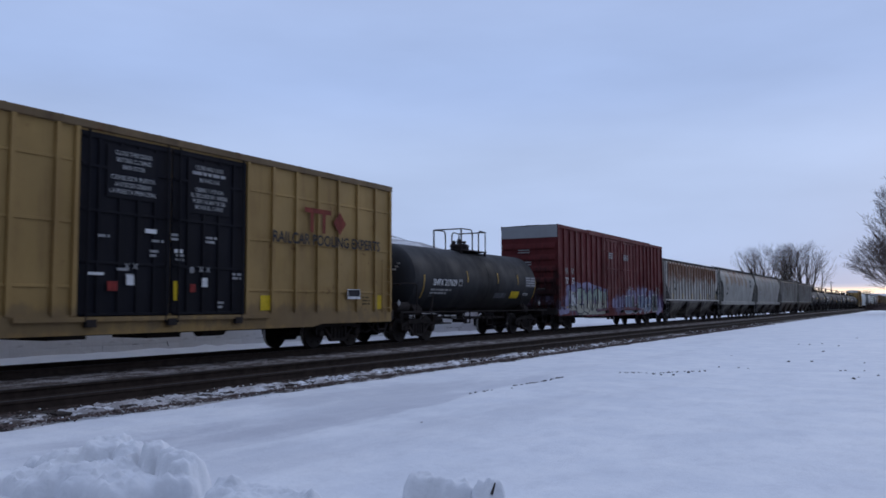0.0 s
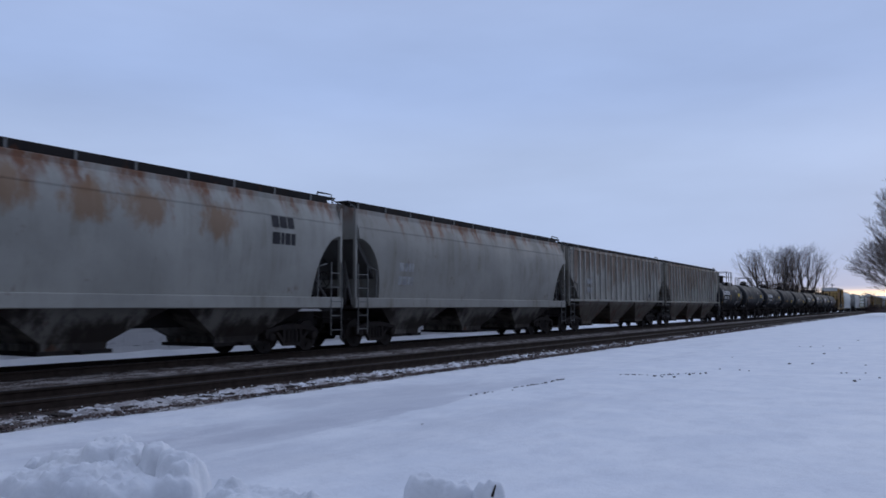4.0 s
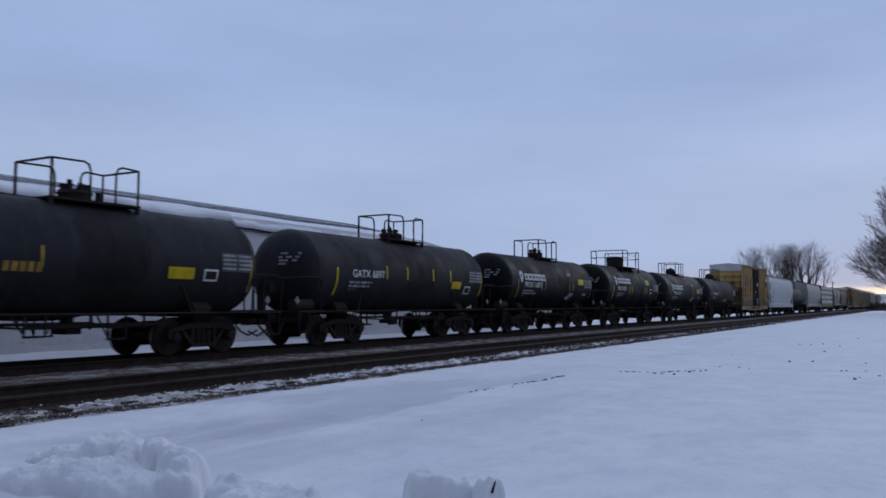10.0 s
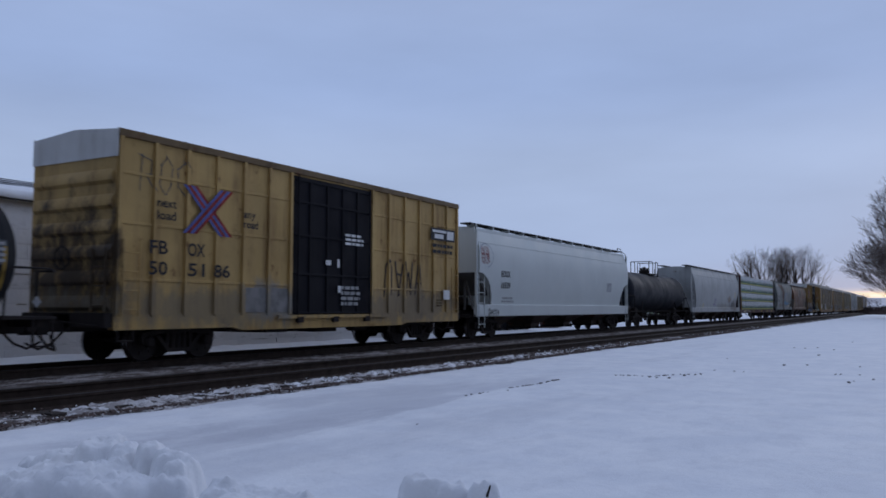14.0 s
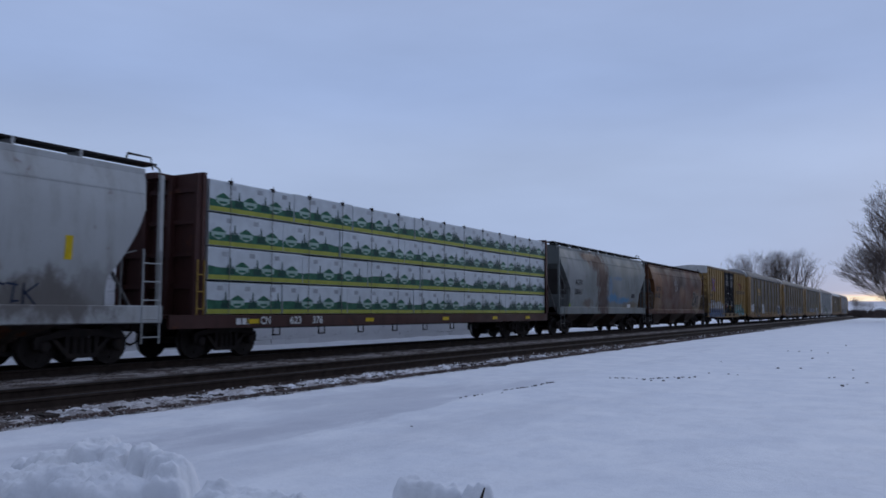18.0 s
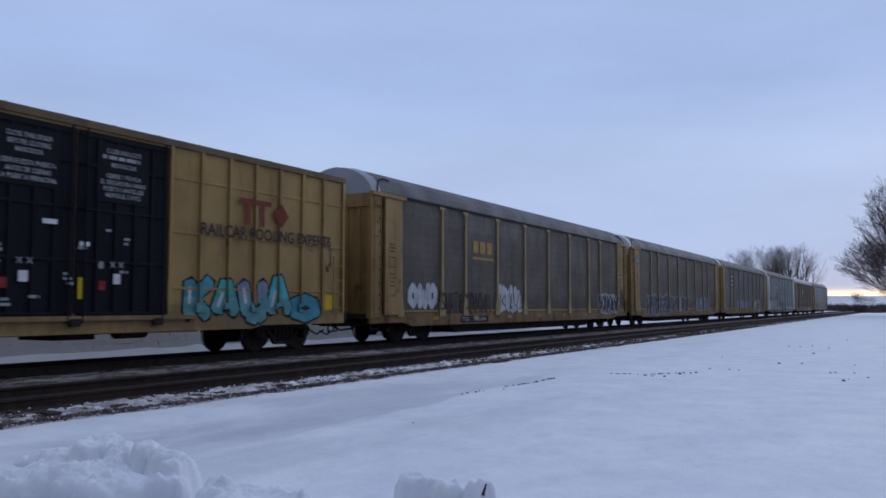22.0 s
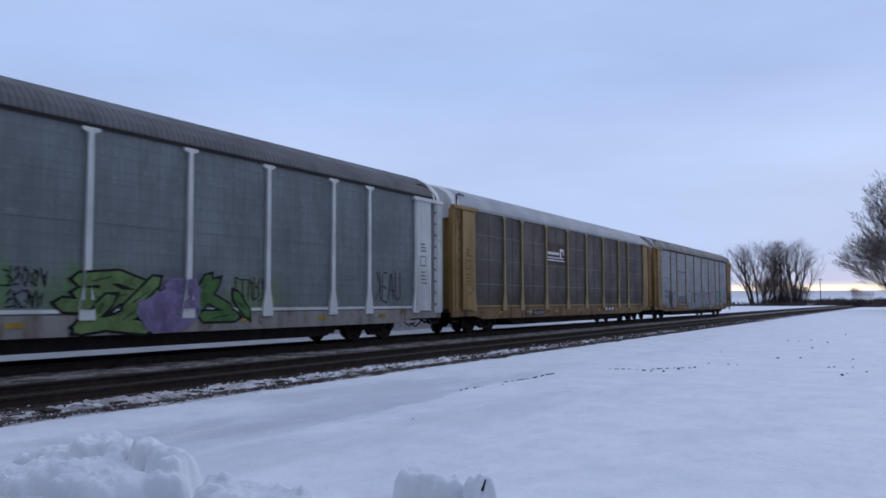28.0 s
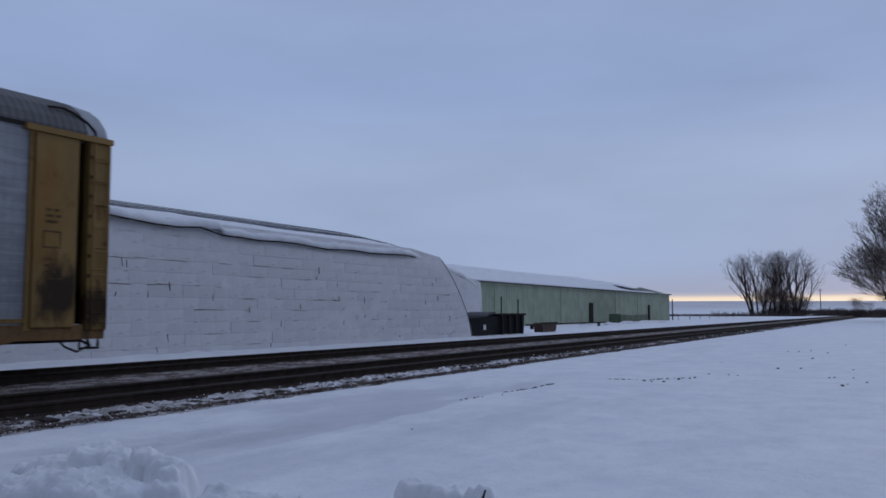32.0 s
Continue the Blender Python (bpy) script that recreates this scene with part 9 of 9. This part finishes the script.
    scrawl(c, -h + 0.25, -h + 0.95, 3.22, 3.55, INK_RED, xs, 4, 25, 0.03)
    scrawl(c, -h + 0.28, -h + 1.0, 2.92, 3.25, INK_RED, xs, 4, 26, 0.03)
    ring = [(-h + 0.70 + 0.62 * math.cos(a * 0.33 - 1.4), 3.22 + 0.48 * math.sin(a * 0.33 - 1.4)) for a in range(14)]
    sprayed(c, "spray_outline", [limb(p, q, 0.025, 0) for p, q in zip(ring, ring[1:])], SPRAY_SLATE, xs, 0.010)
    scrawl(c, -h + 0.9, -h + 2.0, 0.80, 1.04, SPRAY_BLACK, flat(1.502), 4, 24, 0.03)
    decal(c, "grey_patch", [bar(h - 4.0, 2.0, h - 3.2, 2.5)], SPRAY_GREY, xs)
    tank_car("dull dark grey tank car with a central platform", 301.00, 316.65, TANK_BLUE, 1.33, {"bare": True}, 20, 2.16)
    c, h, xs, rnd = hopper("off-white covered hopper with grey lower stains and a purple tag", 317.15, 337.10, WHITE_HOP2, True, 1.15, 4.26, 4, 21, 0.45, brk=4.05, cut=1.1, bulge=True, band=0.38, gaps=True, chute=0.36)
    scrawl(c, -2.0, -0.9, 1.3, 1.9, SPRAY_PURPLE, xs, 4, 29, 0.035)
    scrawl(c, h - 4.2, h - 3.1, 1.2, 1.6, SPRAY_NAVY, xs, 3, 30, 0.04)
    decal(c, "yellow_reflector", [bar(h - 2.6, 2.1, h - 2.42, 2.6), bar(-h + 4, 1.2, -h + 4.15, 1.5)], INK_YELLOW, xs)

    centerbeam("brown centerbeam flatcar stacked with white and green wrapped lumber", 337.35, 360.55)

    c, h, xs, rnd = hopper("patchy grey covered hopper with broad rust bands and blue overspray", 362.10, 377.45, GREY_PATCH, True, 1.28, 4.32, 3, 31, brk=3.45, cut=1.45, straight=True, band=0.36, gaps=True, chute=0.30)
    lettering(c, "ACFX", -h + 2.1, -h + 3.2, 2.45, 0.27, INK_BLACK, xs)
    lettering(c, "28061", -h + 2.1, -h + 3.2, 1.95, 0.27, INK_BLACK, xs)
    decal(c, "label_dot", [blob(-h + 1.6, 1.35, 0.13, 0.13, rnd, 12, 0)], SPRAY_LIME, xs)
    decal(c, "data_panel", [bar(h - 3.2, 1.9, h - 2.5, 2.15)], INK_BLACK, xs)
    decal(c, "notice", [bar(h - 3.9, 1.22, h - 3.2, 1.5)], INK_WHITE, xs)

    c, h, xs, rnd = hopper("rusted brown covered hopper with faded pale letters", 378.20, 395.45, BROWN_HOP, True, 1.20, 4.20, 3, 35, 0.85, 3.3, gaps=True)
    lettering(c, "NDYX", -h + 1.75, -h + 2.95, 2.5, 0.28, INK_BLACK, xs)
    lettering(c, "81682", -h + 1.6, -h + 2.95, 2.02, 0.28, INK_BLACK, xs)
    scrawl(c, -1.9, -1.1, 2.95, 3.4, SPRAY_GREY, xs, 2, 36, 0.03)
    scrawl(c, -1.7, -0.9, 2.55, 3.1, SPRAY_GREY, xs, 2, 38, 0.03)
    graffiti(c, h - 4.5, h - 2.6, 1.35, 2.65, SPRAY_FADED, SPRAY_DUST, xs, 3, 37, fat=0.26, edge=0.05, wild=0.4)

    boxcar("long yellow boxcar with dark double doors, white and teal graffiti", 396.90, 416.05, "pool", 38)

    rack = Stepped(0.985, 1.504, 1.474)

    c, h, pst = autorack("grey autorack with yellow posts and a gold railway mark", 417.45, 444.95, PANEL, RACK_YELLOW, RACK_ROOF, 41, cap=ROOF_PALE, fascia=RACK_YELLOW, rear=RACK_STAINED)
    ly, lz = 7.15 - h + 0.05, 3.22
    for i in range(3):
        decal(c, "logo_block", [bar(ly + 0.62 * i, lz + 0.02, ly + 0.46 + 0.62 * i, lz + 0.5)], INK_GOLD, flat(1.476))
    decal(c, "logo_bar", [bar(ly - 0.05, lz - 0.24, ly + 1.9, lz - 0.14)], INK_GOLD, flat(1.476))
    mural(c, -4.1, -1.8, 0.92, 1.95, [SPRAY_WHITE], PLATE_DULL, rack, 43, pst, 12, 0.38, 0.035)
    graffiti(c, -11.5, -9.5, 0.98, 1.98, SPRAY_WHITE, SPRAY_GREY, rack, 3, 44, fat=0.30, edge=0.02, posts=pst)
    scrawl(c, -9.3, -5.0, 0.90, 1.6, SPRAY_FADED, rack, 9, 42, 0.11, pst)
    graffiti(c, 8.6, 11.9, 0.72, 1.8, SPRAY_NAVY, SPRAY_WHITE, rack, 5, 45, fat=0.28, edge=0.07, posts=pst)
    lettering(c, "TTGX", 6.2 - h, 6.85 - h, 0.545, 0.14, INK_GREY, flat(1.503))
    lettering(c, "985584", 7.2 - h, 8.3 - h, 0.545, 0.14, INK_GREY, flat(1.503))
    decal(c, "sill_plate", [bar(6.1 - h, 0.48, 8.5 - h, 0.735)], INK_BLACK, flat(1.500), 0.006)

    decal(c, "yellow_label", [bar(11.85, 2.14, 12.45, 2.40)], STRIPE_GOLD, flat(1.563))
    decal(c, "label_mark", [bar(11.92, 2.24, 12.38, 2.30)], INK_BROWN, flat(1.563), 0.012)
    decal(c, "yellow_label", [bar(11.85, 2.80, 12.42, 3.12)], RACK_POST, flat(1.563))
    decal(c, "label_mark", [bar(11.92, 2.92, 12.35, 3.0)], INK_BROWN, flat(1.563), 0.012)

    c, h, pst = autorack("grey autorack with yellow posts and blue graffiti", 445.90, 473.35, PANEL, RACK_YELLOW, RACK_ROOF, 46)
    graffiti(c, -10.4, -4.3, 0.50, 1.95, SPRAY_NAVY, SPRAY_GREY, rack, 9, 47, fat=0.30, edge=0.05, wild=0.9, posts=pst)
    scrawl(c, -6.5, -4.8, 0.60, 0.78, SPRAY_BLACK, rack, 5, 57, 0.03)
    graffiti(c, -4.2, 1.85, 0.70, 1.85, [SPRAY_FADED, SPRAY_SAGE, SPRAY_MAROON, SPRAY_SILVER], SPRAY_GREY, rack, 7, 48, fat=0.30, edge=0.03, wild=0.9, posts=pst)
    graffiti(c, 3.6, 9.0, 0.72, 1.85, [SPRAY_SAGE, SPRAY_SLATE], SPRAY_GREY, rack, 8, 49, fat=0.28, edge=0.035, wild=0.9, posts=pst)
    for r, ink, up in ((0.34, INK_BROWN, 0.006), (0.30, INK_GREY, 0.009), (0.25, SPRAY_DENIM, 0.012), (0.10, INK_GREY, 0.015)):
        decal(c, "round_seal", [disc(1.25 - h, 4.05, r)], ink, flat(1.565), up)

    c, h, pst = autorack("dusty grey autorack with yellow posts, a red mark and pale graffiti", 474.30, 501.80, PANEL_DUSTY, RACK_YELLOW, RACK_ROOF, 50)
    decal(c, "logo_block", [bar(5.0 - h, 3.0, 6.2 - h, 4.3)], SPRAY_MAROON, flat(1.476))
    decal(c, "logo_block", [bar(5.1 - h, 3.15, 6.1 - h, 3.35), bar(5.1 - h, 3.55, 6.1 - h, 3.75), bar(5.1 - h, 3.95, 6.1 - h, 4.15)], INK_GREY, flat(1.476), 0.012)
    graffiti(c, 8.0 - h, 15.0 - h, 0.95, 1.7, SPRAY_SLATE, SPRAY_GREY, rack, 9, 51, fat=0.30, edge=0.03, wild=0.6, posts=pst)
    graffiti(c, 4.6, 8.7, 0.42, 1.98, SPRAY_GREY, SPRAY_BLACK, rack, 4, 52, fat=0.30, edge=0.03, wild=1.0, posts=pst, low=SPRAY_SILVER, lean=0.3)

    c, h, pst = autorack("blue-grey autorack with white posts and outlined graffiti", 502.75, 530.00, PANEL_GREEN, WHITE_PAINT, RACK_ROOF, 53, rise=0.07)
    decal(c, "logo_plate", [bar(6.75 - h, 3.0, 9.1 - h, 3.65)], SPRAY_WHITE, flat(1.476))
    decal(c, "logo_field", [bar(6.83 - h, 3.08, 9.02 - h, 3.57)], SPRAY_SILVER, flat(1.476), 0.010)
    decal(c, "logo_mark", [bar(6.9 - h, 3.3, 7.5 - h, 3.36), [(7.5 - h, 3.12), (7.62 - h, 3.12), (7.95 - h, 3.52), (7.8 - h, 3.52)], bar(7.9 - h, 3.15, 8.3 - h, 3.25), bar(8.35 - h, 3.15, 9.0 - h, 3.2), bar(8.35 - h, 3.3, 8.9 - h, 3.35), bar(8.35 - h, 3.45, 9.0 - h, 3.5)], INK_BLACK, flat(1.476), 0.014)
    graffiti(c, -11.4, -4.35, 0.50, 2.12, SPRAY_GREY, SPRAY_BLACK, rack, 6, 54, cloud=SPRAY_SAGE, fat=0.29, edge=0.075, wild=1.1, posts=pst, lean=0.2)
    # a green wildstyle piece in two halves round a purple cloud
    wildstyle(c, [[(-1.6, 1.60), (-0.6, 1.68), (0.4, 1.38)], [(-1.6, 1.30), (-0.1, 1.26)], [(-2.0, 1.08), (-1.0, 1.02), (-0.5, 1.3)], [(-1.0, 1.46), (0.0, 1.03)]], 0.27, SPRAY_LEAF, SPRAY_BLACK, rack, pst)
    wildstyle(c, [[(-1.6, 0.58), (-0.85, 1.2)], [(-1.6, 0.60), (-0.75, 0.70), (-0.05, 0.98)], [(-0.85, 0.66), (0.1, 0.56)], [(0.4, 1.62), (-0.4, 0.95)]], 0.27, SPRAY_LEAF, SPRAY_BLACK, rack, pst, lift=0.020)
    wildstyle(c, [[(2.05, 1.72), (1.78, 1.36), (2.75, 0.95)], [(1.86, 0.78), (2.95, 0.78)], [(1.8, 1.05), (2.3, 1.62)], [(3.0, 1.30), (3.4, 0.85)]], 0.25, SPRAY_GREEN, SPRAY_BLACK, rack, pst)
    wildstyle(c, [[(0.85, 1.48), (1.55, 1.48), (1.55, 0.9), (1.1, 0.62), (0.3, 0.62), (0.05, 0.95), (0.85, 1.3)], [(0.5, 0.95), (1.3, 1.1)]], 0.36, SPRAY_VIOLET, SPRAY_LILAC, rack, pst, 0.02, 0.032)
    scrawl(c, -3.3, -2.3, 1.45, 1.80, SPRAY_BLACK, rack, 5, 59, 0.028)
    scrawl(c, -3.2, -2.4, 1.05, 1.35, SPRAY_BLACK, rack, 5, 55, 0.028)
    scrawl(c, 2.9, 4.15, 1.2, 1.75, SPRAY_BLACK, rack, 5, 56, 0.030)
    lettering(c, "PW", -6.75, -6.1, 0.58, 0.17, INK_BLACK, flat(1.512))
    decal(c, "sill_plate", [bar(-6.85, 0.54, -4.85, 0.82)], SPRAY_GREY, flat(1.500), 0.006)
    decal(c, "sill_mark", [bar(-5.8 + 0.15 * i, 0.60, -5.7 + 0.15 * i, 0.75) for i in range(6)], INK_BLACK, flat(1.500), 0.012)
    scrawl(c, -h + 0.8, -h + 1.5, 2.6, 3.0, SPRAY_BLACK, flat(1.565), 2, 60, 0.03)
    scrawl(c, 9.35, 10.9, 1.15, 2.12, SPRAY_BLACK, rack, 4, 64, 0.032)

    c, h, pst = autorack("brown autorack with yellow frame, pale roof and a white railway mark", 530.90, 558.60, PANEL_BROWN, RACK_YELLOW, RACK_ROOF_PALE, 57, eave=ROOF_PALE)
    ly = 9.6 - h
    decal(c, "logo_plate", [bar(ly - 0.12, 2.95, ly + 2.36, 4.0)], MAROON, flat(1.473), 0.006)
    decal(c, "logo_block", [bar(ly, 3.42, ly + 1.55, 3.55), bar(ly, 3.25, ly + 2.1, 3.31), bar(ly, 3.12, ly + 2.25, 3.18), bar(ly + 1.62, 3.25, ly + 1.8, 3.62), bar(ly + 1.62, 3.62, ly + 2.1, 3.75), bar(ly + 2.0, 3.45, ly + 2.15, 3.7)], INK_WHITE, flat(1.476))
    decal(c, "sill_plate", [bar(6.85 - h, 0.50, 9.05 - h, 0.74)], INK_BLACK, flat(1.500), 0.006)
    lettering(c, "TTQX", 6.95 - h, 7.65 - h, 0.54, 0.16, INK_GREY, flat(1.503))
    lettering(c, "962800", 7.85 - h, 8.95 - h, 0.54, 0.16, INK_GREY, flat(1.503))
    decal(c, "sill_plate", [bar(18.0 - h, 0.60, 19.8 - h, 0.82)], INK_BLACK, flat(1.500), 0.006)
    decal(c, "sill_mark", [[(18.12 - h + 0.56 * i, 0.63), (18.45 - h + 0.56 * i, 0.63), (18.52 - h + 0.56 * i, 0.79), (18.19 - h + 0.56 * i, 0.79)] for i in range(3)], INK_WHITE, flat(1.500), 0.012)

    c, h, pst = autorack("silver autorack with yellow frame and outlined white graffiti", 559.60, 587.35, PANEL_LIGHT, RACK_STAINED, RACK_ROOF, 58, cap=ROOF_PALE, fascia=ROOF_PALE, post_mat=RACK_STAINED, slim=True)
    for i in range(8):
        decal(c, "logo_block", [bar(-6.9 + 0.3 * i, 3.30, -6.70 + 0.3 * i, 3.36 + 0.12 * (i % 3 == 0))], INK_BLACK, flat(1.476))
    graffiti(c, -10.9, -8.0, 0.52, 1.95, [SPRAY_SILVER, SPRAY_SAGE, SPRAY_SILVER], SPRAY_BLACK, rack, 3, 59, fat=0.34, edge=0.045, posts=pst)
    scrawl(c, -6.9, -4.45, 1.0, 1.52, SPRAY_BLACK, rack, 6, 60, 0.06, pst)
    graffiti(c, -3.9, 1.1, 0.45, 1.95, SPRAY_SILVER, SPRAY_BLACK, rack, 4, 61, fat=0.36, edge=0.05, posts=pst, shine=SPRAY_WHITE)
    graffiti(c, 1.6, 5.7, 0.48, 2.02, SPRAY_SILVER, SPRAY_BLACK, rack, 4, 62, fat=0.32, edge=0.05, posts=pst, shine=SPRAY_WHITE)
    graffiti(c, 6.9, 9.8, 0.55, 2.05, [SPRAY_SILVER, SPRAY_TEAL_DULL, SPRAY_SILVER], SPRAY_BLACK, rack, 3, 63, fat=0.32, edge=0.045, posts=pst)
    lettering(c, "GX 873534", 8.2 - h, 10.0 - h, 0.61, 0.14, INK_GREY, flat(1.503))


def motions():
    """The train rolls past at an even speed; every wheelset turns as it rolls."""
    for car, y in CARS:
        walk(car, [(0.0, pose(TRACK, y, 0)), (16.0, pose(TRACK, y - SPEED * 16, 0)), (32.0, pose(TRACK, y - SPEED * 32, 0))])
    turn = math.degrees(SPEED / WHEEL_R / FPS)
    first = WHEELS[0]
    walk(first, [(k / FPS, pose(0, 0, WHEEL_R, k * turn)) for k in range(32 * FPS + 1)])
    for w in WHEELS[1:]:
        w.rotation_mode = "QUATERNION"
        keys = w.animation_data_create()
        keys.action = first.animation_data.action
        keys.action_slot = first.animation_data.action_slot


build_storage()
build_far()
build_trees()
build_train()
build_snow_piles()
build_ground()
build_tracks()
motions()
